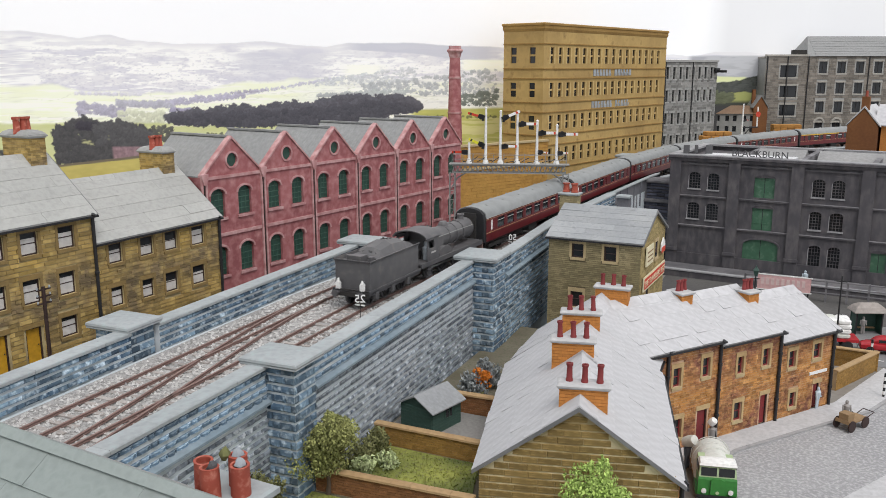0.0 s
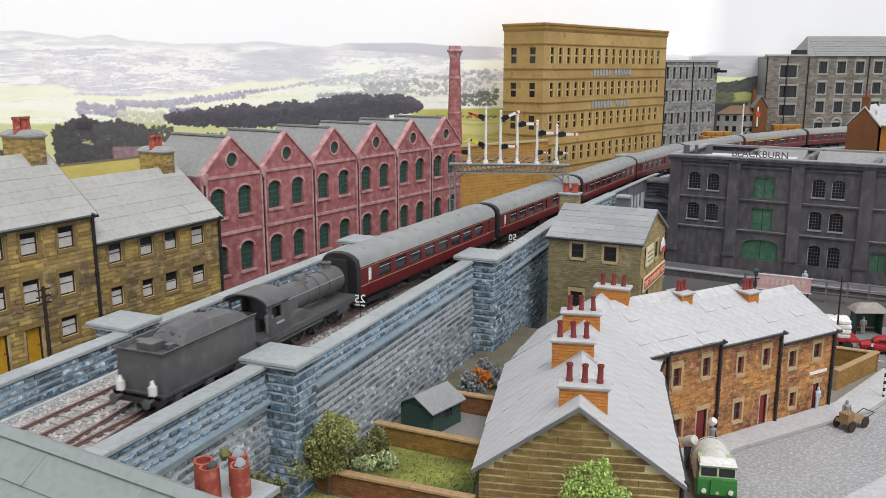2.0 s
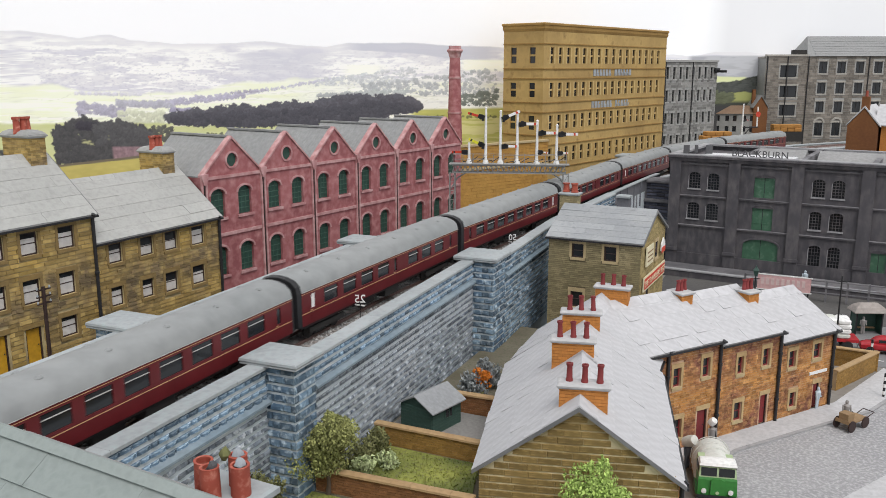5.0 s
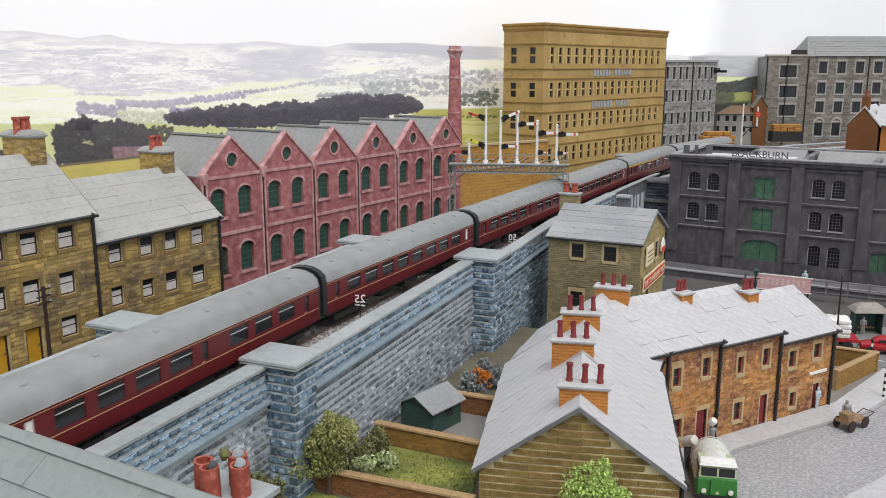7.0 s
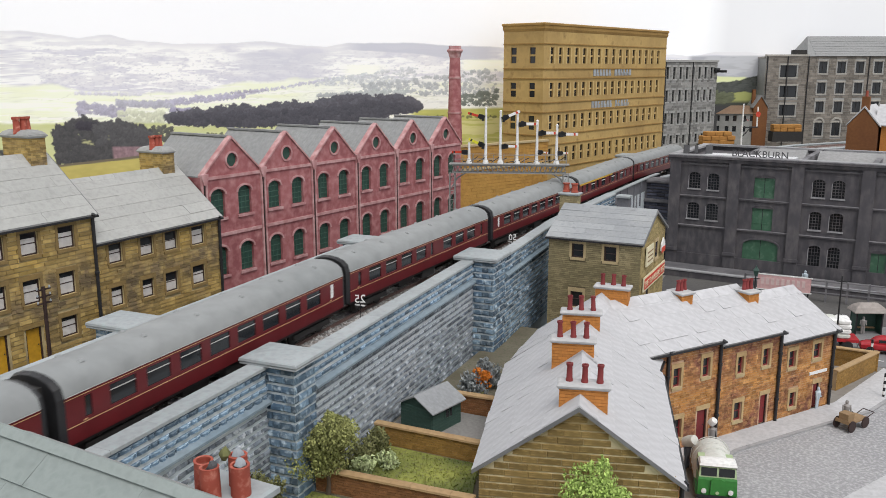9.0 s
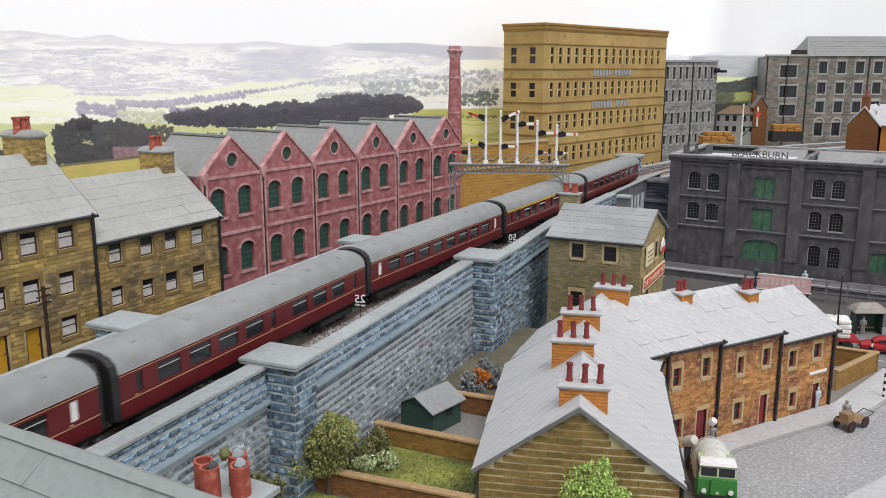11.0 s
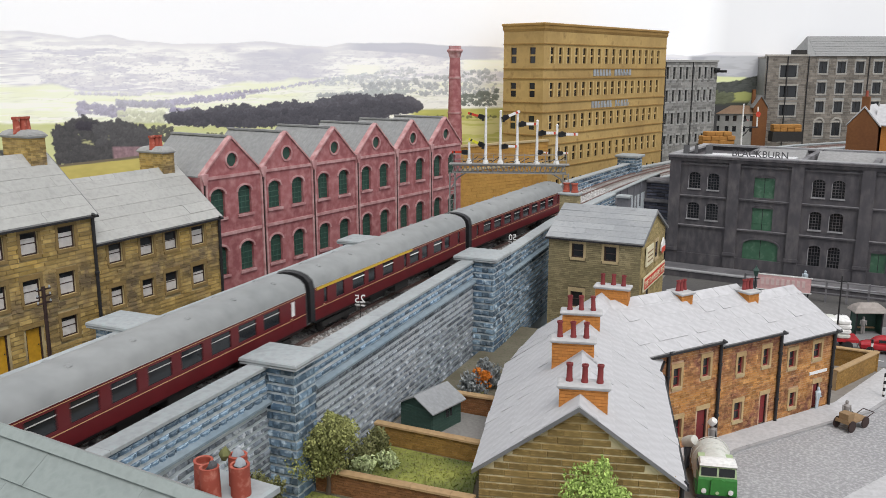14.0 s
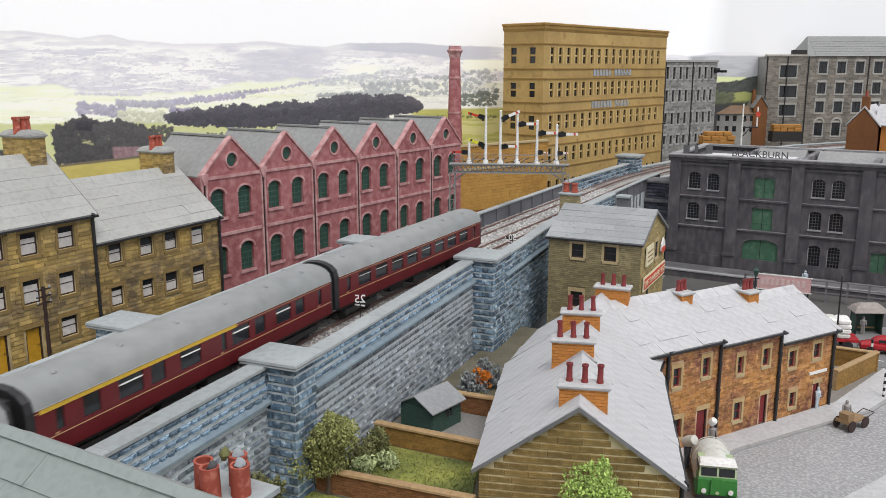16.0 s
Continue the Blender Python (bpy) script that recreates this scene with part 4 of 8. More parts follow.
def house(name, p, rz, W, D, ze, rise, label, windows=(), doors=(), wall=M_brown, mortar=M_brown_mortar, dress=M_brown_dress, slate=M_slate, zb=0.0, ch=0.24, sl=0.6,
          gables="", pipes=(), pieces=False, left_windows=(), right_windows=(), gable_wall=None, gable_mortar=None, gable_ch=None, gable_sl=None, doorm=M_yellow_door, frame_m=M_sash,
          curtain=0.5, over=0.22, verge=0.2, group="houses", srow=1.0, swid=1.1, ridge_w=None, gable_pieces=False, sillm=M_sand, stone_d=0.05, bars=1, category="house"):
    h = thing(name, p[0], p[1], 0, rz, label, category, group)
    r = random.Random(int(abs(p[0]) * 31 + abs(p[1]) * 7))
    T = 0.32
    holes = list(windows) + list(doors)
    fw = part("front_wall", holed(Mesh(), W, zb, ze, 0, T, holes), mortar, h)
    big = [(a - 0.2, b - 0.2, c + 0.2, d + 0.3) for a, b, c, d in windows] + [(a - 0.15, b, c + 0.15, d + 0.3) for a, b, c, d in doors]
    tagged(part("stonework", courses(Mesh(), W, zb, ze, big, ch, sl, r, stone_d, min(0.05, ch * 0.2)), wall, fw), kind="stuff")
    for a, b, c, d in windows:
        sash_window(h, a, b, c - a, d - b, T, lintel=dress, sill=sillm, frame_m=frame_m, curtain=curtain * r.uniform(0.7, 1.1), bars=bars)
        part("jamb", Mesh().box(a - 0.19, -0.06, b, a - 0.001, 0.1, d), dress, h)
        part("jamb", Mesh().box(c + 0.001, -0.06, b, c + 0.19, 0.1, d), dress, h)
    for a, b, c, d in doors:
        dr = part("door", Mesh().box(a, 0.14, b, c, 0.2, d), doorm, h)
        part("door_frame", Mesh().box(a, 0.06, b, a + 0.08, 0.16, d).box(c - 0.08, 0.06, b, c, 0.16, d).box(a + 0.08, 0.06, d - 0.08, c - 0.08, 0.16, d), M_sash, dr)
        part("knob", smooth(Mesh().lathe([(0.02, 0), (0.05, 0.03), (0.02, 0.06)], n=8).xf(pose(c - 0.2, 0.14, (b + d) / 2, 90, 0, 0))), M_black, dr)
        part("lintel", Mesh().box(a - 0.18, -0.08, d + 0.001, c + 0.18, 0.14, d + 0.3), dress, h)
        part("step", Mesh().box(a - 0.1, -0.35, b - 0.3, c + 0.1, 0.1, b), M_cap, h)
    top = lambda y: ze + rise * (1 - abs(y - D / 2) / (D / 2))
    gm, gw = gable_mortar or mortar, gable_wall or wall
    for side in ("left", "right"):
        x = 0 if side == "left" else W
        sx = (0.0, T) if side == "left" else (W - T, W)
        g = part(side + "_wall", Mesh().loft([[(xx, T, zb), (xx, D, zb), (xx, D, ze), (xx, D / 2, ze + rise - 0.02), (xx, T, top(T) - 0.02)] for xx in sx]), gm, h)
        if side in gables:
            hl = [(a - 0.15, b - 0.2, c + 0.15, d + 0.25) for a, b, c, d in (left_windows if side == "left" else right_windows)]
            edge_ = lambda u: top(min(max(u, 0), D)) + 0.12
            tr = Matrix.Translation((W, 0, 0)) @ pose(0, 0, 0, 0, 0, 90) if side == "right" else Matrix.Translation((0, D, 0)) @ pose(0, 0, 0, 0, 0, -90)
            if gable_pieces and side == "left":
                def lay(a, b, za, zb_, dd):
                    ob = new("stone", r.choice(gable_meshes))
                    ob.parent = g
                    ob.matrix_basis = tr @ Matrix.LocRotScale((a, 0, za), None, (b - a, dd, zb_ - za))
                courses(None, D, max(zb, 3.0), ze + rise, hl, gable_ch or ch, gable_sl or sl, r, stone_d, 0.075, top=edge_, cb=lay)
            else:
                m = courses(Mesh(), D, zb, ze + rise, hl, gable_ch or ch, gable_sl or sl, r, stone_d, 0.03, top=edge_)
                tagged(part("stonework", m.xf(tr), gw, g), kind="stuff")
            for a, b, c, d in (left_windows if side == "left" else right_windows):
                wv = part("window", Mesh().box(a, -0.03, b, c, 0.0, d).xf(tr), M_glass, h)
                part("sill", Mesh().box(a - 0.12, -0.14, b - 0.18, c + 0.12, 0.0, b).xf(tr), sillm, wv)
                part("lintel", Mesh().box(a - 0.15, -0.09, d, c + 0.15, 0.0, d + 0.25).xf(tr), sillm, wv)
                part("jamb", Mesh().box(a - 0.14, -0.07, b, a, 0.0, d).xf(tr), sillm, wv)
                part("jamb", Mesh().box(c, -0.07, b, c + 0.14, 0.0, d).xf(tr), sillm, wv)
    part("back_wall", Mesh().box(T, D - T, zb, W - T, D, ze), mortar, h)
    k = rise / (D / 2)
    run = D / 2 + over
    zo = ze - over * k
    rf = part("roof", Mesh().loft([[(xx, -over, zo), (xx, D / 2, ze + rise), (xx, D + over, zo), (xx, D + over, zo + 0.10), (xx, D / 2, ze + rise + 0.12), (xx, -over, zo + 0.10)] for xx in (-verge, W + verge)]), M_slate_under, h, "grey slate roof with uneven courses")
    rows = max(2, round(math.hypot(run, rise + over * k) / srow))
    if pieces:
        slate_parts(rf, W + 2 * verge, run, rise + over * k, rows, swid, -verge, -over, zo + 0.12, False, r)
        slate_parts(rf, W + 2 * verge, run, rise + over * k, rows, swid, -verge, D + over, zo + 0.12, True, r)
    else:
        m = roof_slates(Mesh(), W + 2 * verge, run, rise + over * k, srow, swid, r, -verge, -over, zo + 0.12, t=0.006, miss=0.05)
        tagged(part("slate_covering", m, slate, rf), kind="stuff")
        m = roof_slates(Mesh(), W + 2 * verge, run, rise + over * k, srow, swid, r, -verge, -over, zo + 0.12, t=0.006, miss=0.05)
        m.v = [(W - x, D - y, z) for x, y, z in m.v]
        tagged(part("slate_covering", m, slate, rf), kind="stuff")
    rt = Mesh()
    x, zr, rw = -verge, ze + rise, ridge_w or 0.3
    while x < W + verge:
        e = min(x + r.uniform(1.2, 2.0), W + verge)
        rt.loft([[(xx, D / 2 - rw, zr - rw * k + 0.11), (xx, D / 2 - rw, zr - rw * k + 0.155), (xx, D / 2, zr + 0.2), (xx, D / 2 + rw, zr - rw * k + 0.155), (xx, D / 2 + rw, zr - rw * k + 0.11), (xx, D / 2, zr + 0.13)] for xx in (x + 0.012, e - 0.012)])
        x = e
    part("ridge_tiles", rt, slate, rf)
    for xx in ([-verge - 0.05] if "left" in gables else []) + ([W + verge - 0.03] if "right" in gables else []):
        part("verge_board", Mesh().loft([[(xx + q, -over - 0.02, zo - 0.06), (xx + q, D / 2, ze + rise - 0.08), (xx + q, D + over, zo - 0.06), (xx + q, D + over, zo + 0.13), (xx + q, D / 2, ze + rise + 0.13), (xx + q, -over - 0.02, zo + 0.13)] for q in (0, 0.08)]), M_verge, rf)
    part("gutter", Mesh().box(-verge, -over - 0.12, zo - 0.06, W + verge, -over - 0.02, zo + 0.06), M_black, h)
    for u in pipes:
        pp = Mesh().cyl((u, -0.16, zb), (u, -0.16, ze - 0.25), 0.11, n=8).cyl((u, -0.16, ze - 0.25), (u, -over - 0.07, ze - 0.02), 0.13, n=8)
        for q in (0.25, 0.5, 0.75):
            pp.cyl((u, -0.16, zb + (ze - zb) * q), (u, -0.16, zb + (ze - zb) * q + 0.15), 0.15, n=8)
        part("downpipe", smooth(pp), M_black, h, "black drainpipe")
    return h


# ---- brown stone houses beyond the line ----
M_flaunch = mat("grey_cement_flaunching", (0.27, 0.275, 0.27), (0.36, 0.36, 0.35), 0.9, 3, 0.5, 0.3)
house("house", (-41.24, 27.05), 85, 11.95, 8.0, 15.2, 3.4, "tall brown stone terraced house with slate roof and yellow doors",
      windows=[(6.87, 13.39, 8.01, 14.75), (9.35, 13.35, 10.5, 14.72), (4.75, 13.42, 5.85, 14.77), (6.75, 10.53, 7.88, 11.97), (9.17, 10.54, 10.3, 11.95), (4.6, 10.6, 5.7, 11.99), (9.03, 7.95, 10.2, 9.21)],
      doors=[(6.64, 6.9, 7.68, 9.13), (4.54, 6.9, 5.49, 9.2)], zb=0, pipes=(11.8,), gables="right", ch=0.26, sl=0.7, sillm=M_brown_dress, srow=0.95, swid=4.2, curtain=0.75, group="brown stone houses")
house("house", (-40.2, 39.0), 85, 10.9, 8.0, 13.35, 3.3, "brown stone terraced house with grey slate roof and sash windows",
      windows=[(0.9, 11.73, 1.99, 13.0), (3.46, 11.73, 4.6, 13.0), (5.6, 11.7, 6.75, 13.0), (8.1, 11.6, 9.35, 12.95), (0.85, 8.91, 1.85, 10.19), (3.4, 8.88, 4.4, 10.14), (5.45, 8.8, 6.6, 10.17), (8.0, 8.76, 9.25, 10.12)],
      doors=[(2.3, 5.2, 3.1, 7.2)], zb=0, pipes=(10.8,), gables="right", ch=0.26, sl=0.7, sillm=M_brown_dress, srow=0.95, swid=4.2, curtain=0.75, group="brown stone houses")
chimney_stack(-44.75, 38.4, 17.5, 85, 1.1, 2.6, 2.3, 3, "brown stone chimney stack with three red pots", M_brown, M_brown_mortar, M_flaunch, poth=1.05, potr=0.22, sat=1.2, flaunch=True)
chimney_stack(-44.0, 49.2, 16.2, 85, 1.1, 2.4, 1.7, 3, "brown stone chimney stack with three red pots", M_brown, M_brown_mortar, M_flaunch, poth=1.05, potr=0.22, sat=1.2, flaunch=True)
pole = thing("telegraph_pole", -38.6, 33.4, 0, 85, "brown wooden telegraph pole with insulators", "pole")
part("post", smooth(Mesh().cyl((0, 0, 0), (0, 0, 12.0), 0.14, 0.1)), M_sash, pole)
for z in (11.0, 11.4, 11.8):
    part("crossarm", Mesh().box(-0.45, -0.05, z, 0.45, 0.05, z + 0.08), M_sash, pole)
    for x in (-0.4, 0.4):
        part("insulator", smooth(Mesh().lathe([(0.05, 0), (0.06, 0.08), (0.03, 0.14)], (x, 0, z + 0.08), 8)), M_lettergrey, pole)


# ---- red brick mill with six gables ----
def arched(m, u0, u1, zs, rise, y0, y1, n=8):
    """Fills the two corners above an arch in a square-headed opening."""
    c, w = (u0 + u1) / 2, (u1 - u0) / 2
    arc = [(c + w * math.cos(math.pi * k / n), zs + rise * math.sin(math.pi * k / n)) for k in range(n + 1)]
    for half in (arc[:n // 2 + 1] + [(u1, zs + rise)], arc[n // 2:] + [(u0, zs + rise)]):
        m.loft([[(x, y, z) for x, z in half] for y in (y0, y1)])


def arch_ring(u0, u1, zs, rise, y, t, d, n=10):
    c, w = (u0 + u1) / 2, (u1 - u0) / 2
    rings = []
    for k in range(n + 1):
        ca, sa = math.cos(math.pi * k / n), math.sin(math.pi * k / n)
        i_, o_ = (c + w * ca, zs + rise * sa), (c + (w + t) * ca, zs + (rise + t) * sa)
        rings.append([(i_[0], y, i_[1]), (o_[0], y, o_[1]), (o_[0], y - d, o_[1]), (i_[0], y - d, i_[1])])
    return Mesh().loft(rings)


M_green_bar = mat("green_glazing_bar", (0.05, 0.11, 0.085), (0.06, 0.13, 0.10), 0.5, 5, 0.8, 0.05)


def red_mill():
    k, base = 1.06, 1.36
    t = thing("mill", -38.7 * k, 47.6 * k, 24 - 24 * k, 80, "red brick weaving mill with six gables and green arched windows", "mill")
    t.scale = (k, k, k)
    bay, zc, rise, D = 5.7, 16.4, 2.6, 5.9
    for b in range(6):
        x0 = b * bay
        hl = []
        for dx in (0.72, 3.32):
            for za, zb2 in ((4.6, 6.9), (9.1, 11.25), (13.38, 15.45)):
                hl.append((x0 + dx, za, x0 + dx + 1.3, zb2))
        m = holed(Mesh(), bay, base, zc, 0, 0.4, hl, x0=x0)
        for a, za, c, zb2 in hl:
            arched(m, a, c, zb2 - 0.45, 0.45, 0.02, 0.4)
        apex = zc + rise
        # gable with a round window
        cx, cz, rr = x0 + bay / 2, zc + 1.05, 0.5
        n = 16
        ring = [(cx + rr * math.cos(2 * math.pi * k / n), cz + rr * math.sin(2 * math.pi * k / n)) for k in range(n)]
        def edge(a):
            dx, dz = math.cos(a), math.sin(a)
            best = 99
            for px, pz, nx, nz in ((x0, zc, -rise, bay / 2), (x0 + bay, zc, rise, bay / 2), (cx, zc, 0, -1)):
                den = nx * dx + nz * dz
                if den > 1e-9:
                    best = min(best, ((px - cx) * nx + (pz - cz) * nz) / den)
            return (cx + dx * best, cz + dz * best)
        outer = []
        for k in range(n):
            outer.append(edge(2 * math.pi * k / n))
        corners = {}
        for ccx, ccz in ((x0, zc), (x0 + bay, zc), (cx, apex)):
            a = math.atan2(ccz - cz, ccx - cx) % (2 * math.pi)
            k = int(round(a / (2 * math.pi) * n)) % n
            outer[k] = (ccx, ccz)
        for k in range(n):
            j = (k + 1) % n
            q = [ring[k], outer[k], outer[j], ring[j]]
            m.hexa([(x, 0.4, z) for x, z in q] + [(x, 0, z) for x, z in q])
        w = part("bay_wall", m, M_red, t)
        part("round_window", smooth(Mesh().cyl((cx, 0.12, cz), (cx, 0.2, cz), rr, n=16)), M_green_win, w)
        part("round_surround", arch_ring(cx - rr, cx + rr, cz, rr, 0.02, 0.14, 0.08, 12).add(*(lambda q: ([(x, y, 2 * cz - z) for x, y, z in q.v], q.f))(arch_ring(cx - rr, cx + rr, cz, rr, 0.02, 0.14, 0.08, 12))), M_red_trim, w)
        for a, za, c, zb2 in hl:
            wn = part("window", Mesh().box(a, 0.22, za, c, 0.26, zb2), M_green_win, w, "dark green small-paned window")
            if za > 8:
                for i in range(1, 5):
                    part("glazing_bar", Mesh().box(a, 0.18, za + (zb2 - za) * i / 5 - 0.03, c, 0.218, za + (zb2 - za) * i / 5 + 0.03), M_green_bar, w)
                for i in range(1, 3):
                    part("glazing_bar", Mesh().box(a + (c - a) * i / 3 - 0.02, 0.17, za, a + (c - a) * i / 3 + 0.02, 0.178, zb2), M_green_bar, w)
            part("arch", arch_ring(a - 0.03, c + 0.03, zb2 - 0.42, 0.45, 0.01, 0.16, 0.07), M_red_trim, w)
            part("sill", Mesh().box(a - 0.15, -0.12, za - 0.2, c + 0.15, 0.1, za), M_red_trim, w)
        for xx in (x0 - 0.14, x0 + 0.22):
            part("pilaster", Mesh().box(xx, -0.12, base, xx + 0.16, 0.0, zc - 0.1), M_red_trim, w)
        part("downpipe", smooth(Mesh().cyl((x0 + 0.11, -0.08, base), (x0 + 0.11, -0.08, zc - 0.3), 0.06, n=6)), M_sash, w)
        part("hopper", Mesh().loft([[(x0 + 0.11 - q, -0.25, z), (x0 + 0.11 + q, -0.25, z), (x0 + 0.11 + q, 0, z), (x0 + 0.11 - q, 0, z)] for q, z in ((0.12, zc - 0.5), (0.3, zc + 0.1), (0.3, zc + 0.25))]), M_red_trim, w)
        for z, hh in ((zc - 0.2, 0.22), (12.0, 0.24), (7.7, 0.22)):
            part("band", Mesh().box(x0 + 0.4, -0.1, z, x0 + bay - 0.16, 0.0, z + hh), M_red_trim, w)
        part("gable_coping", Mesh().loft([[(x0, y, zc), (cx, y, apex), (x0 + bay, y, zc), (x0 + bay, y, zc + 0.16), (cx, y, apex + 0.18), (x0, y, zc + 0.16)] for y in (-0.1, 0.4)]), M_red_trim, w)
        # corrugated double-pitch roof
        r = random.Random(b)
        for sgn in (-1, 1):
            e = sgn * bay / 2
            prof = [(0.4, -0.02), (0.4 + D, -0.02)] + [(0.4 + D * (1 - i / 40), 0.06 if i % 2 else 0.09) for i in range(41)]
            part("roof_slope", Mesh().loft([[(cx + e, y, zc + h) for y, h in prof], [(cx, y, apex + h) for y, h in prof]]), M_mill_roof, t, "grey ribbed mill roof")
        part("ridge", Mesh().box(cx - 0.15, 0.3, apex + 0.06, cx + 0.15, D + 0.4, apex + 0.2), M_mill_roof, t)
        part("roof_batten", Mesh().hexa([(cx + bay * 0.27, 0.4, zc + rise * 0.46), (cx + bay * 0.27, D, zc + rise * 0.46), (cx + bay * 0.24, D, zc + rise * 0.52), (cx + bay * 0.24, 0.4, zc + rise * 0.52), (cx + bay * 0.27 + 0.03, 0.4, zc + rise * 0.46 + 0.2), (cx + bay * 0.27 + 0.03, D, zc + rise * 0.46 + 0.2), (cx + bay * 0.24 + 0.03, D, zc + rise * 0.52 + 0.2), (cx + bay * 0.24 + 0.03, 0.4, zc + rise * 0.52 + 0.2)]), M_slate_under, t)
    part("side_wall", Mesh().box(0, 0.4, base, 0.4, D + 0.4, zc), M_red, t)
    part("side_wall", Mesh().box(6 * bay - 0.4, 0.4, base, 6 * bay, D + 0.4, zc), M_red, t)
    part("back_wall", Mesh().box(0.4, D, base, 6 * bay - 0.4, D + 0.4, zc), M_red, t)
    return t


red_mill()
ch_ = thing("mill_chimney", -43.0, 104.5, 0, 0, "tall tapering red brick mill chimney with a moulded top", "chimney")
part("shaft", smooth(Mesh().lathe([(1.25, 0), (1.0, 14), (0.68, 25.2)], n=20)), M_red, ch_)
for z, rr in ((22.5, 0.78), (18, 0.9)):
    part("band", smooth(Mesh().lathe([(rr - 0.06, z), (rr + 0.06, z + 0.05), (rr + 0.06, z + 0.25), (rr - 0.06, z + 0.3)], n=20)), M_red_trim, ch_)
part("crown", smooth(Mesh().lathe([(0.66, 25.1), (0.8, 25.5), (0.85, 25.8), (1.05, 26.0), (1.05, 26.2), (0.8, 26.3), (0.8, 26.7), (0.6, 26.7), (0.6, 26.0)], n=20)), M_red_trim, ch_)


# ---- ochre mill ----
def ochre_mill():
    a = 17.0
    t = thing("mill", -33.19, 111.81, 0, 90 - a, "tall ochre stone mill with small windows and a cornice", "mill")
    W, zt, D = 36.3, 29.2, 6.6
    holes = []
    n = 16
    rows = ((24.5, 26.6), (20.0, 21.9), (15.6, 17.5), (11.0, 13.0), (6.5, 8.5))
    for za, zb in rows:
        for i in range(n):
            u = 1.6 + i * (W - 2.8) / n
            holes.append((u, za, u + 0.85, zb))
    w = part("front_wall", holed(Mesh(), W, 0, zt, 0, 0.35, holes), M_ochre, t)
    for a0, za, c, zb in holes:
        part("pane", Mesh().box(a0, 0.2, za, c, 0.23, zb), M_glass, w)
        part("transom", Mesh().box(a0, 0.12, (za + zb) / 2 - 0.1, c, 0.2, (za + zb) / 2 + 0.12), M_ochre_pale, w)
        part("mullion", Mesh().box(c + 0.02, -0.06, za - 0.05, c + 0.3, 0.0, zb + 0.05), M_ochre_pale, w)
        part("mullion", Mesh().box(a0 - 0.3, -0.06, za - 0.05, a0 - 0.02, 0.0, zb + 0.05), M_ochre_pale, w)
    for z in (23.7, 27.0, 19.2, 22.4, 14.8, 17.9, 10.2, 13.4):
        part("string_course", Mesh().box(-0.05, -0.12, z, W, 0.0, z + 0.14), M_ochre_trim, w)
    # short side
    lw = [(1.2, za, 2.15, zb) for za, zb in rows] + [(4.3, za, 5.25, zb) for za, zb in rows]
    T = Matrix.Translation((0, D, 0)) @ pose(0, 0, 0, 0, 0, -90)
    s = part("side_wall", holed(Mesh(), D - 0.36, 0, zt, 0, 0.35, lw).xf(T), M_ochre, t)
    for a0, za, c, zb in lw:
        part("pane", Mesh().box(a0, 0.2, za, c, 0.23, zb).xf(T), M_glass, s)
        part("transom", Mesh().box(a0, 0.1, (za + zb) / 2 - 0.12, c, 0.2, (za + zb) / 2 + 0.12).xf(T), M_ochre, s)
    for z in (23.7, 27.0, 19.2, 22.4, 14.8, 17.9, 10.2, 13.4):
        part("string_course", Mesh().box(0, -0.12, z, D, 0.0, z + 0.14).xf(T), M_ochre_trim, s)
    part("back_wall", Mesh().box(0.36, D - 0.3, 0, W, D, zt).box(W - 0.35, 0.36, 0, W, D - 0.3, zt), M_ochre, t)
    part("roof", Mesh().box(0.36, 0.36, zt - 0.6, W - 0.4, D - 0.3, zt - 0.3), M_ochre_trim, t)
    part("cornice", Mesh().loft([[(-o, -o, z), (W + o, -o, z), (W + o, D + o, z), (-o, D + o, z)] for o, z in ((0.02, zt - 0.5), (0.14, zt - 0.15), (0.14, zt + 0.2), (0.24, zt + 0.3), (0.24, zt + 0.5), (0.12, zt + 0.6))]), M_ochre_trim, t)
    # two painted lines of worn grey letters, given as plain bars
    r = random.Random(8)
    for z, u0, u1, words in ((22.75, 13.0, 24.6, (6, 6)), (18.15, 12.8, 24.2, (7, 5))):
        n = sum(words) + 1
        for i in range(n):
            if i == words[0]:
                continue
            u, w2 = u0 + (u1 - u0) * i / n, (u1 - u0) / n
            part("sign_bar", Mesh().box(u, -0.09, z, u + w2 * 0.26, -0.005, z + 0.95).box(u + w2 * 0.26, -0.09, z + r.choice((0.0, 0.4, 0.75)), u + w2 * 0.5, -0.005, z + 0.95).box(u + w2 * 0.5, -0.09, z, u + w2 * 0.72, -0.005, z + r.choice((0.5, 0.95))), M_lettergrey, w)
    return t


ochre_mill()
# lower brick wall between mill and line
M_boundary = mat("golden_orange_brick", (0.50, 0.29, 0.075), (0.38, 0.205, 0.05), 0.9, 2, 0.2, 0.3, island=0.08)
bw = thing("boundary_wall", -41.5, 95.5, 0, heading((-41.5, 95.5), (-32.5, 111)), "orange-brown brick boundary wall with a stone coping", "wall", kind="structure")
for a, b, z in ((-6, 18.5, 14.2),):
    part("core", Mesh().box(a, 0.0, 0, b, 0.4, z), M_orange_joint, bw)
    tagged(part("brickwork", courses(Mesh(), b - a, 6, z, [], 0.4, 1.2, random.Random(4), 0.06, 0.03, x0=a), M_boundary, bw), kind="stuff")
    part("coping", Mesh().box(a, -0.2, z, b, 0.6, z + 0.25), M_sand, bw)
    part("ledge", Mesh().box(a, -0.2, 11.2, b, 0.0, 11.5), M_sand, bw)


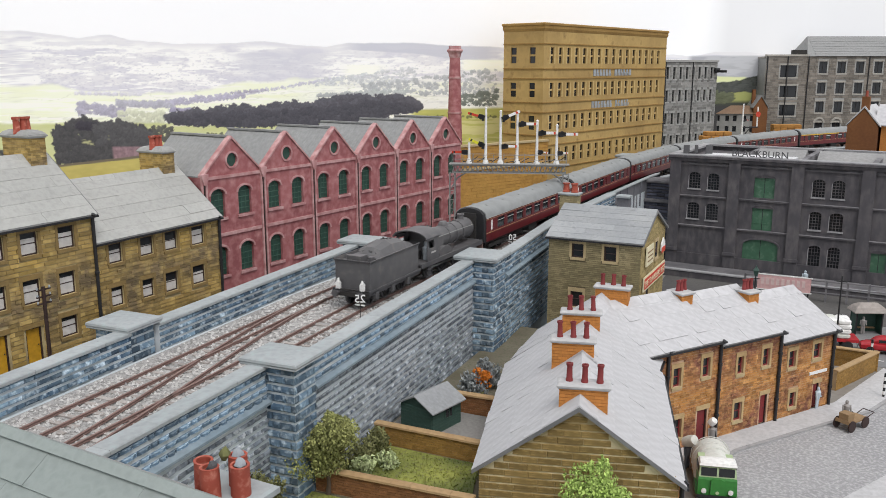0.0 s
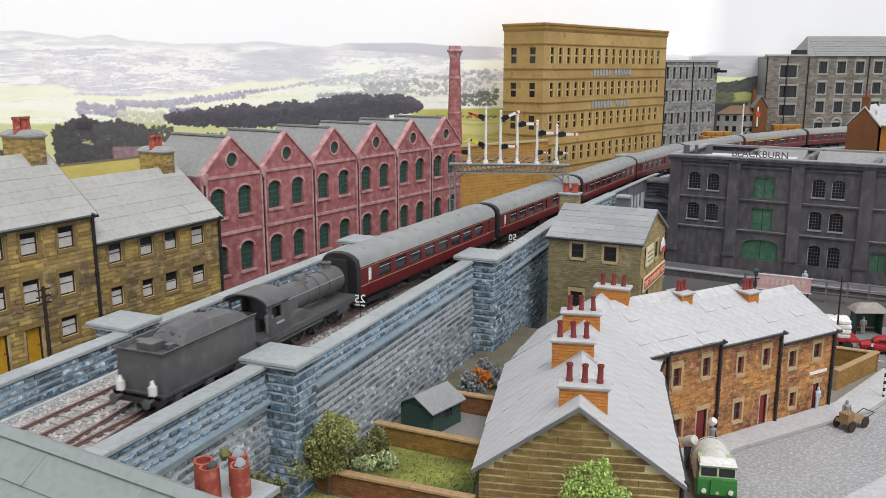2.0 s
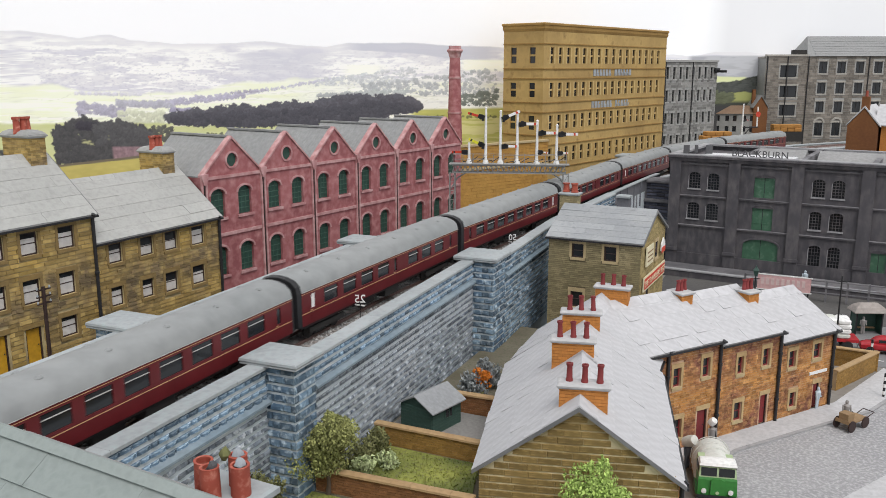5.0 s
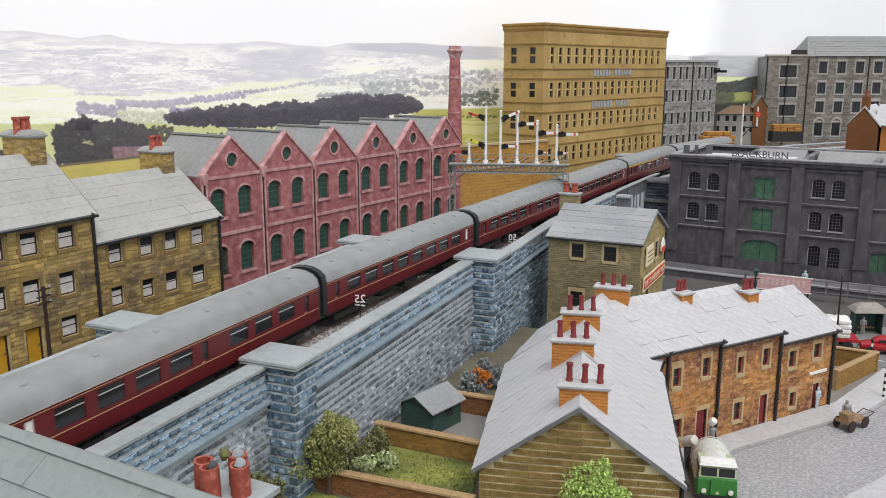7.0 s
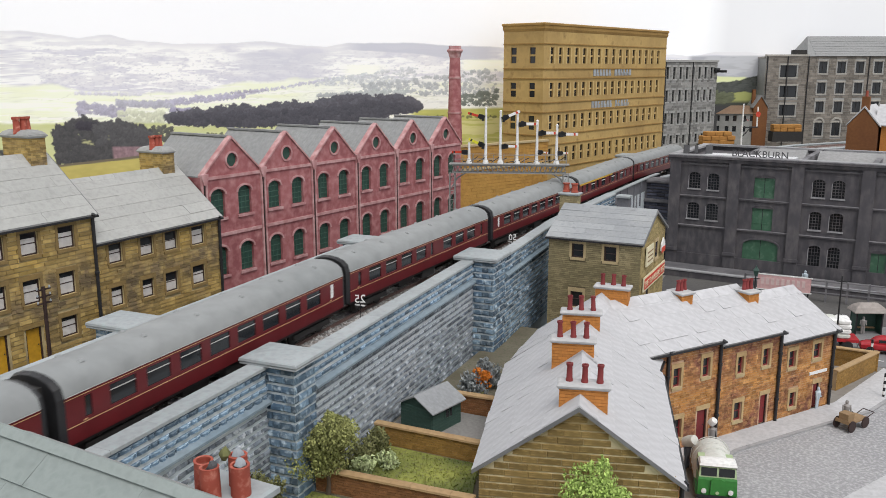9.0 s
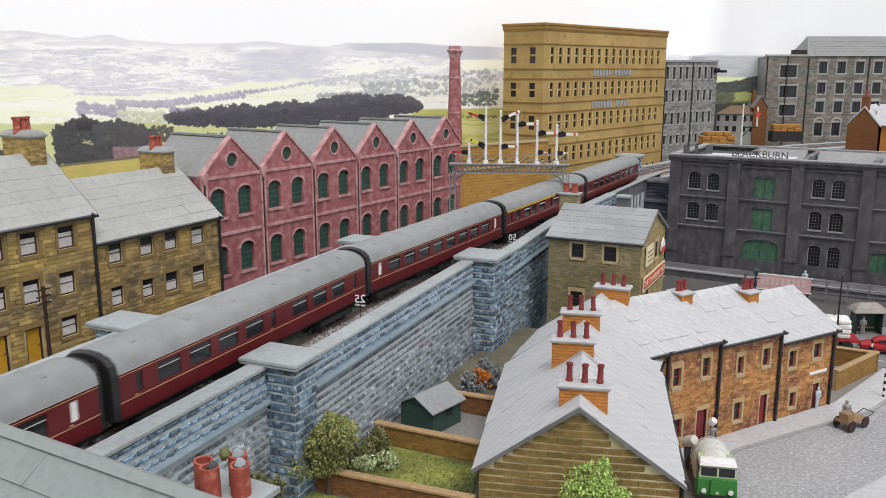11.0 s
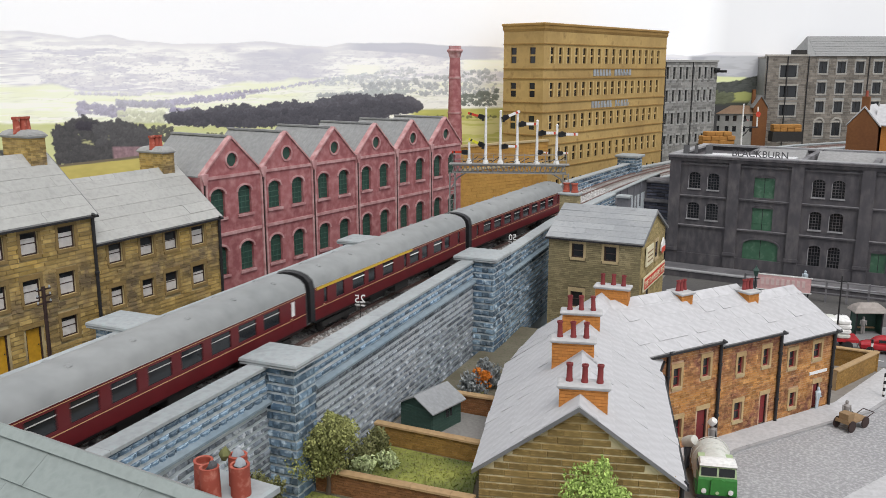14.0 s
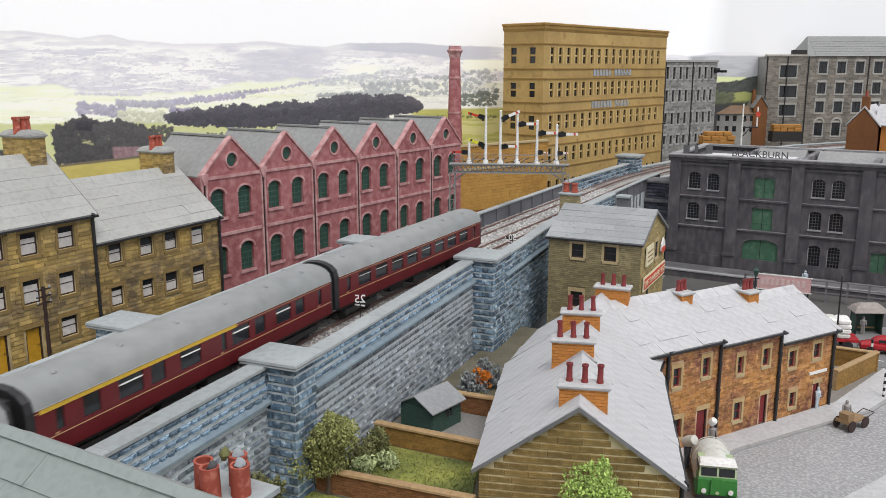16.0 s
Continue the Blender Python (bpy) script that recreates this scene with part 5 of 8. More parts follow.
# ---- grey stone mill and the stone warehouses at the back ----
def far_block(name, p, rz, W, D, zt, holes, label, wall, mortar, dress, roof=None, arch=(), ch=0.5, sl=1.1, sillh=0.3):
    t = thing(name, p[0], p[1], 0, rz, label, "mill", "stone mills behind the line")
    r = random.Random(int(W * 10))
    allh = list(holes) + list(arch)
    w = part("front_wall", holed(Mesh(), W, 0, zt, 0, 0.4, allh), mortar, t)
    big = [(a - 0.3, b - 0.3, c + 0.3, d + 0.35) for a, b, c, d in allh]
    tagged(part("stonework", courses(Mesh(), W, 5, zt, big, ch, sl, r, 0.08, 0.05), wall, w), kind="stuff")
    for a, b, c, d in allh:
        part("pane", Mesh().box(a, 0.25, b, c, 0.28, d), M_glass, w)
        part("glazing_bar", Mesh().box((a + c) / 2 - 0.05, 0.2, b, (a + c) / 2 + 0.05, 0.25, d), M_under, w)
        part("sill", Mesh().box(a - 0.3, -0.15, b - 0.3, c + 0.3, 0.1, b), dress, w)
        part("lintel", Mesh().box(a - 0.3, -0.1, d, c + 0.3, 0.1, d + 0.35), dress, w)
    for u in (0.25, W * 0.52):
        part("downpipe", smooth(Mesh().cyl((u, -0.15, 0), (u, -0.15, zt), 0.13, n=8)), M_black, t)
    for a, b, c, d in arch:
        part("arch", arch_ring(a, c, d - 0.1, (c - a) / 2, 0.0, 0.4, 0.2), dress, w)
    T = Matrix.Translation((W, 0, 0)) @ pose(0, 0, 0, 0, 0, 90)
    part("side_wall", Mesh().box(W - 0.4, 0.4, 0, W, D, zt), mortar, t)
    tagged(part("stonework", courses(Mesh(), D, 5, zt, [], ch, sl, r, 0.08, 0.05).xf(T), wall, t), kind="stuff")
    part("side_wall", Mesh().box(0, 0.4, 0, 0.4, D, zt), mortar, t)
    part("back_wall", Mesh().box(0.4, D - 0.4, 0, W - 0.4, D, zt), mortar, t)
    if roof:
        D2 = 5.0
        part("roof", Mesh().loft([[(-0.3, -0.4, zt), (W + 0.3, -0.4, zt), (W + 0.3, 2 * D2, zt), (-0.3, 2 * D2, zt)], [(1.6, D2 - 0.1, zt + roof), (W - 1.6, D2 - 0.1, zt + roof), (W - 1.6, D2 + 0.1, zt + roof), (1.6, D2 + 0.1, zt + roof)]]), M_mill_roof, t, "dark grey hipped slate roof")
        m = roof_slates(Mesh(), W - 3.2, D2 + 0.3, roof, 0.9, 3.5, r, 1.6, -0.4, zt + 0.01)
        tagged(part("slate_covering", m, M_mill_roof, t), kind="stuff")
    else:
        part("parapet", Mesh().box(-0.2, -0.25, zt, W + 0.2, 0.5, zt + 0.4).box(-0.2, 0.5, zt - 0.4, W + 0.2, D, zt - 0.1), dress, t)
    return t


gh = []
for za, zb in ((21.7, 24.0), (17.3, 19.5), (12.85, 15.05), (8.9, 10.6)):
    for i in range(8):
        u = 0.7 + i * 2.0
        gh.append((u, za, u + 0.75, zb))
far_block("mill", (-26.72, 172.46), 60, 16.8, 8, 25.0, gh, "grey rubble stone mill with four rows of narrow windows", M_greystone, M_greystone_mortar, M_greystone_mortar)
far_block("warehouse", (-9.6, 202.2), 22.9, 9.0, 14, 26.3, [(3.2, 21.84, 6.8, 24.4), (3.4, 17.5, 7.1, 20.0), (3.6, 13.5, 7.1, 15.9), (3.9, 7.9, 7.7, 11.1)], "narrow grey-brown stone hoist tower with wide loading openings", M_brownstone, M_greystone_mortar, M_greydress)
sh = []
for za, zb in ((22.7, 25.2), (18.3, 20.7), (14.2, 16.6)):
    for i in range(5):
        sh.append((2.6 + i * 4.05, za, 4.4 + i * 4.05, zb))
far_block("warehouse", (-1.3, 205.7), 23.6, 26, 14, 26.3, sh, "grey-brown stone warehouse with slate roof and white lintels", M_brownstone, M_greystone_mortar, M_greydress, roof=4.4, arch=[(2.7, 9.1, 4.5, 12.0), (6.6, 9.1, 8.4, 12.0)])
M_tile_brown = mat("brown_tile", (0.16, 0.10, 0.065), (0.22, 0.15, 0.10), 0.9, 2, 0.2, 0.3)
M_cottage = mat("whitish_grey_cottage", (0.34, 0.34, 0.32), (0.22, 0.22, 0.21), 0.9, 1.5, 0.2, 0.3)


def cottage_row(x, y, rz, n, bay, ze, rise, label):
    t = thing("cottage_row", x, y, 0, rz, label, "cottages", "far cottages")
    W = n * bay
    holes = [(i * bay + u, z, i * bay + u + 0.8, z + 1.2) for i in range(n) for u in (0.6, 2.2) for z in (ze - 1.6, ze - 3.9)]
    fw = part("front_wall", holed(Mesh(), W, 0, ze, 0, 0.3, holes), M_cottage, t)
    for a, b, c, d in holes:
        part("pane", Mesh().box(a, 0.15, b, c, 0.18, d), M_glass, fw)
    part("back_wall", Mesh().box(0, 0.3, 0, W, 5.0, ze), M_cottage, t)
    part("roof", Mesh().loft([[(xx, -0.3, ze), (xx, 2.5, ze + rise), (xx, 5.3, ze), (xx, 2.5, ze - 0.1)] for xx in (-0.2, W + 0.2)]), M_tile_brown, t, "brown tiled roof")
    return t


cottage_row(-21.0, 196.5, 15, 3, 3.6, 14.0, 1.7, "row of whitish cottages with brown tiled roofs")
gc = thing("gable_cottage", -11.3, 198.9, 0, 20, "small red-brown brick cottage with a chimney", "house", "far cottages")
part("gable_wall", Mesh().loft([[(0, y, 0), (3.0, y, 0), (3.0, y, 15.3), (1.5, y, 17.6), (0, y, 15.3)] for y in (0, 5)]), M_rust_brick, gc)
part("roof", Mesh().loft([[(-0.2, y, 15.2), (1.5, y, 17.8), (3.2, y, 15.2), (3.2, y, 15.4), (1.5, y, 18.05), (-0.2, y, 15.4)] for y in (-0.2, 5.2)]), M_slate_under, gc)
part("chimney", Mesh().box(0.2, 2.2, 16.0, 0.9, 2.9, 19.2), M_rust_brick, gc)
vent = solo("roof_ventilator", Mesh().box(-1.5, -0.6, 0, 1.5, 0.6, 1.0), M_under, "dark box on the hoist tower roof", "ventilator", at=pose(-3.2, 205.6, 26.65, 0, 0, 23))
hoist = solo("hoist_beam", Mesh().box(-0.2, -2.2, 0, 0.2, 0.6, 0.5).box(-0.8, -0.1, 0.1, 0.8, 0.2, 0.9), M_black, "black hoist beam at the mill corner", "hoist", at=pose(-18.2, 186.4, 22.9, 0, 0, 60))


# ---- dark warehouse ----
M_coping_grey = mat("weathered_grey_coping", (0.24, 0.24, 0.25), (0.34, 0.34, 0.35), 0.85, 2, 0.3, 0.2, patch=0.3)
def dark_warehouse():
    t = thing("warehouse", -14.7, 103.7, 0, -8.0, "soot-black railway warehouse with green doors and flat whitened roof", "warehouse")
    W, D, zt = 27.0, 16.0, 13.7
    wins = [(2.25, 10.0, 3.55, 11.9), (4.45, 9.95, 5.7, 11.85), (2.25, 6.4, 3.6, 8.3), (4.45, 6.35, 5.8, 8.3), (15.85, 9.95, 17.1, 11.9), (17.85, 9.95, 19.1, 11.9), (15.8, 6.3, 17.0, 8.3), (17.85, 6.3, 19.2, 8.3), (16.0, 2.15, 17.2, 4.5), (18.0, 2.15, 19.2, 4.5)]
    doors = [(9.65, 9.4, 11.9, 11.7), (9.65, 5.65, 11.9, 8.2), (8.85, 0.9, 12.75, 4.55), (22.3, 0.9, 23.8, 4.3)]
    w = part("front_wall", holed(Mesh(), W, 0, zt, 0, 0.45, wins + doors), M_dark, t)
    for a, b, c, d in wins:
        wn = part("window", Mesh().box(a, 0.27, b, c, 0.29, d), M_glass, w, "dark window with small iron-framed panes")
        for i in range(1, 4):
            part("glazing_bar", Mesh().box(a + (c - a) * i / 4 - 0.025, 0.22, b, a + (c - a) * i / 4 + 0.025, 0.268, d), M_dark, wn)
        for i in range(1, 6):
            part("glazing_bar", Mesh().box(a, 0.225, b + (d - b) * i / 6 - 0.025, c, 0.266, b + (d - b) * i / 6 + 0.025), M_dark, wn)
        part("sill", Mesh().box(a - 0.12, -0.14, b - 0.16, c + 0.12, 0.1, b), M_coping_grey, wn)
        part("reveal", Mesh().box(a - 0.08, -0.02, b, a - 0.002, 0.1, d - 0.3), M_coping_grey, wn)
        ar = Mesh()
        arched(ar, a, c, d - 0.35, 0.35, 0.02, 0.3)
        part("arch_corner", ar, M_dark, wn)
        part("arch", arch_ring(a, c, d - 0.33, 0.35, 0.01, 0.13, 0.06), M_dark, wn)
    for a, b, c, d in doors:
        dr = part("loading_door", Mesh().box(a, 0.2, b, c, 0.3, d), M_green_door, w, "faded green loading door")
        part("door_gap", Mesh().box((a + c) / 2 - 0.03, 0.18, b, (a + c) / 2 + 0.03, 0.2, d), M_black, dr)
        part("door_rail", Mesh().box(a, 0.16, b + (d - b) * 0.3, (a + c) / 2 - 0.04, 0.2, b + (d - b) * 0.3 + 0.08).box((a + c) / 2 + 0.04, 0.16, b + (d - b) * 0.3, c, 0.2, b + (d - b) * 0.3 + 0.08), M_green_door, dr)
        if c - a < 3:
            part("arch", arch_ring(a, c, d, 0.3, 0.01, 0.14, 0.07, 10), M_dark, dr)
        else:
            ar = Mesh()
            arched(ar, a, c, d - 0.7, 0.7, 0.02, 0.3)
            part("arch_corner", ar, M_dark, dr)
            part("arch", arch_ring(a, c, d - 0.68, 0.7, 0.01, 0.2, 0.07, 14), M_dark, dr)
    for u in (0.0, 6.8, 13.6, 20.7):
        part("pilaster", Mesh().box(u, -0.35, 0, u + 1.3, 0.0, zt - 0.5).box(u - 0.1, -0.5, 2.4, u + 1.4, -0.35, 2.75), M_dark, w)
    for i, (a, b) in enumerate(((1.3, 6.8), (8.1, 13.6), (14.9, 20.7), (22.0, W))):
        for z in (12.75, 8.95, 5.4):
            part("string_course", Mesh().box(a, -0.18, z, b, 0.0, z + 0.14), M_dark, w)
            part("weathered_ledge", Mesh().loft([[(xx, -0.2, z + 0.14), (xx, 0.0, z + 0.14), (xx, 0.0, z + 0.24), (xx, -0.2, z + 0.17)] for xx in (a, b)]), M_dark_trim, w)
        part("plinth", Mesh().box(a, -0.15, 0, b, 0.0, 2.2), M_dark, w)
    part("cornice", Mesh().loft([[(-0.2, -o, z), (W, -o, z), (W, 0.2, z), (-0.2, 0.2, z)] for o, z in ((0.35, zt - 0.5), (0.45, zt - 0.2), (0.6, zt - 0.1), (0.6, zt + 0.15))]), M_dark, t)
    part("side_wall", Mesh().box(0, 0.45, 0, 0.45, D, zt), M_dark, t)
    part("side_wall", Mesh().box(W - 0.45, 0.45, 0, W, D, zt), M_dark, t)
    part("back_wall", Mesh().box(0.45, D - 0.45, 0, W - 0.45, D, zt), M_dark, t)
    part("roof", Mesh().box(0.45, 0.45, zt - 0.9, W - 0.45, D - 0.45, zt - 0.55), M_dark, t)
    part("parapet_top", Mesh().box(-0.3, -0.4, zt + 0.152, W + 0.2, 0.9, zt + 0.25), M_coping_grey, t, "pale weathered parapet coping")
    part("parapet_top", Mesh().box(-0.3, 0.9, zt + 0.0, 0.7, D, zt + 0.25).box(0.7, D - 0.9, zt, W, D, zt + 0.25), M_coping_grey, t)
    for u in (7.4, 14.2, 21.4):
        part("party_wall", Mesh().box(u, 0.9, zt - 0.55, u + 0.6, D - 0.9, zt + 0.22), M_dark_trim, t)
    part("sign_panel", Mesh().box(3.6, 0.91, zt - 0.5, 13.6, 3.4, zt + 0.24), M_whiteroof, t, "whitened flat roof panel behind the sign letters")
    part("skylight", Mesh().loft([[(a, 6.0, zt - 0.55), (a, 11.0, zt - 0.55), (a, 8.5, zt + 0.6)] for a in (15.2, 26.0)]), M_slate_under, t)
    part("skylight", Mesh().loft([[(a, 6.0, zt - 0.55), (a, 11.0, zt - 0.55), (a, 8.5, zt + 0.6)] for a in (8.4, 13.8)]), M_slate_under, t)
    part("loading_platform", Mesh().box(-1.5, -4.0, 0.0, W, -0.5, 0.8), M_dark, t, "long dark loading platform")
    part("platform_edge", Mesh().box(-1.5, -4.1, 0.8, W, -3.4, 0.95), M_coping_grey, t, "pale stone platform edge")
    part("platform_top", Mesh().box(-1.5, -3.4, 0.8, W, -0.5, 0.93), M_dark_trim, t)
    return t


dark_warehouse()


def lettering(text, m, size, material, label, mirrored=False, extrude=0.03, category="sign"):
    cu = bpy.data.curves.new("letters", "FONT")
    cu.body, cu.size, cu.extrude, cu.align_x = text, size, extrude, "CENTER"
    cu.materials.append(material)
    ob = new("sign_letters", cu)
    ob.matrix_basis = m
    return tagged(ob, label, category)


lettering("BLACKBURN", pose(-4.8, 102.75, 13.96, 90, 0, -8), 1.08, M_letterdark, "standing grey roof letters of a station name sign", extrude=0.06)
fr_ = thing("roof_sign_frame", -13.4, 104.1, 13.95, 20, "back of a standing grey letter sign on the roof", "sign")
for i, ww in enumerate((0.7, 0.4, 0.8)):
    part("letter_bar", Mesh().box(i * 1.3, 0, 0, i * 1.3 + ww, 0.1, 1.0), M_letterdark, fr_)

# ---- buff stone house beside the viaduct ----
M_slate_dull = mat("dull_blue_slate", (0.25, 0.265, 0.28), (0.34, 0.35, 0.355), 0.75, 2.5, 0.3, 0.3, island=0.07, c3=(0.20, 0.21, 0.22), c3amt=0.2)
M_gable_buff = mat("golden_buff_stone", (0.38, 0.30, 0.13), (0.27, 0.21, 0.10), 0.9, 3, 0.35, 0.4, island=0.22)
house("house", (-17.85, 62.78), -3.5, 7.2, 8.0, 11.15, 1.85, "tall buff stone end house with slate roof and painted signs", windows=[(1.87, 9.67, 2.8, 10.75), (4.41, 9.62, 5.36, 10.75), (1.87, 5.74, 2.85, 6.97), (4.41, 5.74, 5.36, 6.97)],
      wall=M_corner, mortar=M_corner_mortar, dress=M_sand, slate=M_slate_dull, gables="right", right_windows=[(4.45, 9.19, 5.35, 10.5), (1.9, 6.35, 2.8, 7.4)], ch=0.15, sl=0.45, curtain=0, srow=0.75, swid=4.4, group="houses", gable_wall=M_gable_buff, gable_mortar=M_corner_mortar, stone_d=0.04)
chimney_stack(-17.45, 67.3, 12.3, -3.5, 1.5, 0.9, 1.55, 2, "buff stone chimney stack with two red pots", M_corner, M_corner_mortar, M_cap, poth=0.75, potr=0.27, sat=1.6)
sg = thing("wall_sign", -10.55, 62.4, 0, 86.5, "red and white painted wall advertisement signs on the gable", "sign")
part("band", Mesh().hexa([(0.45, -0.1, 7.35), (7.6, -0.1, 7.35), (7.6, -0.02, 7.35), (0.45, -0.02, 7.35), (0.45, -0.1, 8.45), (7.6, -0.1, 8.45), (7.6, -0.02, 8.45), (0.45, -0.02, 8.45)]), M_cream, sg)
part("red_panel", Mesh().box(0.65, -0.13, 7.5, 7.4, -0.1, 8.3), M_signred, sg)
part("cream_board", Mesh().box(1.0, -0.12, 9.2, 3.2, -0.02, 10.7), M_cream, sg)
for i in range(3):
    part("letter_bar", Mesh().box(1.25, -0.14, 9.5 + i * 0.35, 2.95, -0.12, 9.6 + i * 0.35), M_woodcart, sg)
part("shield", Mesh().loft([[(6.0, y, 9.5), (7.3, y, 9.5), (7.3, y, 10.0), (6.65, y, 10.5), (6.0, y, 10.0)] for y in (-0.12, -0.02)]), M_white, sg)
part("shield_base", Mesh().box(6.0, -0.14, 9.3, 7.3, -0.12, 9.75), M_signred, sg)

lettering("THE TRAVELLERS REST", Matrix.Translation((-10.55, 62.4, 0)) @ pose(0, 0, 0, 0, 0, 86.5) @ pose(4.02, -0.135, 7.66, 90, 0, 0), 0.68, M_cream, "cream painted inn name on the red wall sign", extrude=0.012)


# ---- train ----
def coach_section(hw=1.38, ze=3.0, zt=3.86, zb=1.12, n=8):
    """Half-round roof from eave to eave, as a list of (x, z)."""
    pts = []
    for k in range(n + 1):
        a = math.pi * k / n
        pts.append((hw * math.cos(a) * (1.0 if 0 < k < n else 1), ze + (zt - ze) * math.sin(a) ** 0.8))
    return pts


def coach(k, L_=19.7, first=False):
    lab = "maroon passenger coach with grey roof" + (", yellow stripe above the windows" if first else " and cream lining")
    t = thing("railway_coach", 0, 0, 0, 0, lab, "coach", "train coaches")
    hw = 1.36
    y0, y1 = 0.38, L_ - 0.28
    # window openings on both sides: (start, length, door?)
    ys = []
    n = 8 if not first else 9
    for i in range(n):
        w = 1.42 if not first else (1.35 if i % 2 else 0.85)
        ys.append((2.3 + i * (L_ - 4.6) / n + 0.22, w))
    doors = [1.15, L_ - 1.75] + ([L_ * 0.5 + 0.2] if k % 2 else [])
    ys = [q for q in ys if all(q[0] + q[1] < d - 0.05 or q[0] > d + 0.75 for d in doors)]
    ys += [(d + 0.12, 0.36) for d in doors]
    holes = [(a, 1.94, a + w, 2.76) for a, w in ys]
    for side in (1, -1):
        m = holed(Mesh(), y1 - y0, 1.12, 3.0, 0, 0.09, holes, x0=y0)
        T = Matrix.Translation((hw * side, 0, 0)) @ Matrix(((0, -side, 0, 0), (1, 0, 0, 0), (0, 0, 1, 0), (0, 0, 0, 1)))
        sd = part("side", m.xf(T), M_maroon, t, "maroon coach side with windows")
        for a, w in ys:
            part("window", Mesh().box(a - 0.03, 0.05, 1.91, a + w + 0.03, 0.07, 2.79).xf(T), M_glass, sd)
            if w > 1:
                part("ventilator", Mesh().box(a + 0.06, -0.012, 2.52, a + w - 0.06, 0.03, 2.57 if first else 2.55).xf(T), M_white if first else M_vent, sd)
        for i in {0: (0,), 1: (0,), 2: (1,), 4: (0, 1)}.get(k, ()):
            part("blind", Mesh().box(doors[i] + 0.1, 0.03, 1.92, doors[i] + 0.5, 0.045, 2.74).xf(T), M_white, sd, "white window blind")
            part("door_panel", Mesh().box(doors[i] + 0.1, -0.008, 1.35, doors[i] + 0.5, 0.01, 1.98).xf(T), M_maroon, sd)
        for d in doors:
            part("door_handle", Mesh().box(d + 0.02, -0.04, 1.85, d + 0.16, 0.0, 1.9).xf(T), M_lining, sd)
        part("lining", Mesh().box(y0, -0.012, 1.77, y1, 0.02, 1.805).xf(T), M_lining, sd)
        part("gutter", Mesh().box(y0, -0.035, 2.975, y1, 0.03, 3.01).xf(T), M_vent, sd)
        part("cornice_line", Mesh().box(y0, -0.012, 2.86, y1, 0.02, 2.885).xf(T), M_lining, sd)
        if first:
            part("stripe", Mesh().box(y0 + 0.2, -0.014, 2.79, y1 - 8.6, 0.02, 2.95).xf(T), M_yellow, sd, "yellow first class stripe")
    sec = coach_section(hw + 0.03)
    part("roof", smooth(Mesh().loft([[(x, y, z) for x, z in sec] + [(0, y, 2.98)] for y in (y0 - 0.02, y1 + 0.02)])), M_coach_roof, t, "grey domed roof")
    for i in range(6):
        for sx in (-0.55, 0.55):
            part("roof_vent", smooth(Mesh().lathe([(0.13, -0.1), (0.16, 0.05), (0.1, 0.12), (0.02, 0.14)], (sx, 2 + i * (L_ - 4) / 5, 3.74), 8)), M_coach_roof, t)
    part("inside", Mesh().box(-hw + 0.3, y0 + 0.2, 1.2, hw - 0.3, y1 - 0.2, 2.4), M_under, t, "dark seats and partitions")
    for yy, s in ((y0, -1), (y1, 1)):
        e = [(x * 0.99, z - 0.02) for x, z in coach_section(hw)]
        part("end", Mesh().loft([[(hw, yy, 1.1), *[(x, yy, z) for x, z in e], (-hw, yy, 1.1)], [(hw * 0.94, yy + s * 0.3, 1.1), *[(x * 0.94, yy + s * 0.3, z - 0.05) for x, z in e], (-hw * 0.94, yy + s * 0.3, 1.1)]]), M_black, t, "black coach end")
        part("gangway", Mesh().box(-0.62, min(yy + s * 0.28, yy + s * 0.54), 1.2, 0.62, max(yy + s * 0.28, yy + s * 0.54), 3.42), M_under, t, "black gangway bellows")
        for bx in (-0.85, 0.85):
            part("buffer", smooth(Mesh().cyl((bx, yy, 1.0), (bx, yy + s * 0.50, 1.0), 0.09).cyl((bx, yy + s * 0.50, 1.0), (bx, yy + s * 0.54, 1.0), 0.2, n=12)), M_under, t)
    part("underframe", Mesh().box(-1.2, y0 + 0.1, 0.92, 1.2, y1 - 0.1, 1.13).box(-0.8, 7.2, 0.4, 0.8, 9.0, 0.92).box(-1.15, 9.8, 0.45, -0.3, 11.6, 0.92).box(0.3, 9.8, 0.45, 1.15, 11.6, 0.92), M_under, t)
    for by in (3.2, L_ - 3.2):
        bog = part("bogie", Mesh().box(-1.1, by - 1.8, 0.45, -0.95, by + 1.8, 0.75).box(0.95, by - 1.8, 0.45, 1.1, by + 1.8, 0.75).box(-0.95, by - 0.25, 0.4, 0.95, by + 0.25, 0.8), M_under, t, "black four-wheel bogie")
        for wy in (-1.3, 1.3):
            for wx in (-G, G):
                part("wheel", smooth(Mesh().cyl((wx - 0.06, by + wy, 0.46), (wx + 0.06, by + wy, 0.46), 0.46, n=18)), M_under, bog)
    return t


def wheel(parent, x, y, r, name="wheel", spokes=10):
    w = part(name, smooth(Mesh().lathe([(r, -0.07), (r, 0.07), (r * 0.86, 0.07), (r * 0.86, -0.07)], n=24).xf(pose(0, 0, 0, 0, 90, 0))), M_loco, parent)
    w.location = (x, y, r)
    sp = Mesh().cyl((-0.08, 0, 0), (0.08, 0, 0), r * 0.2, n=10)
    for k in range(spokes):
        a = 2 * math.pi * k / spokes
        sp.cyl((0, 0, 0), (0, r * 0.9 * math.cos(a), r * 0.9 * math.sin(a)), 0.035, n=5)
    part("spokes", sp, M_loco, w)
    return w


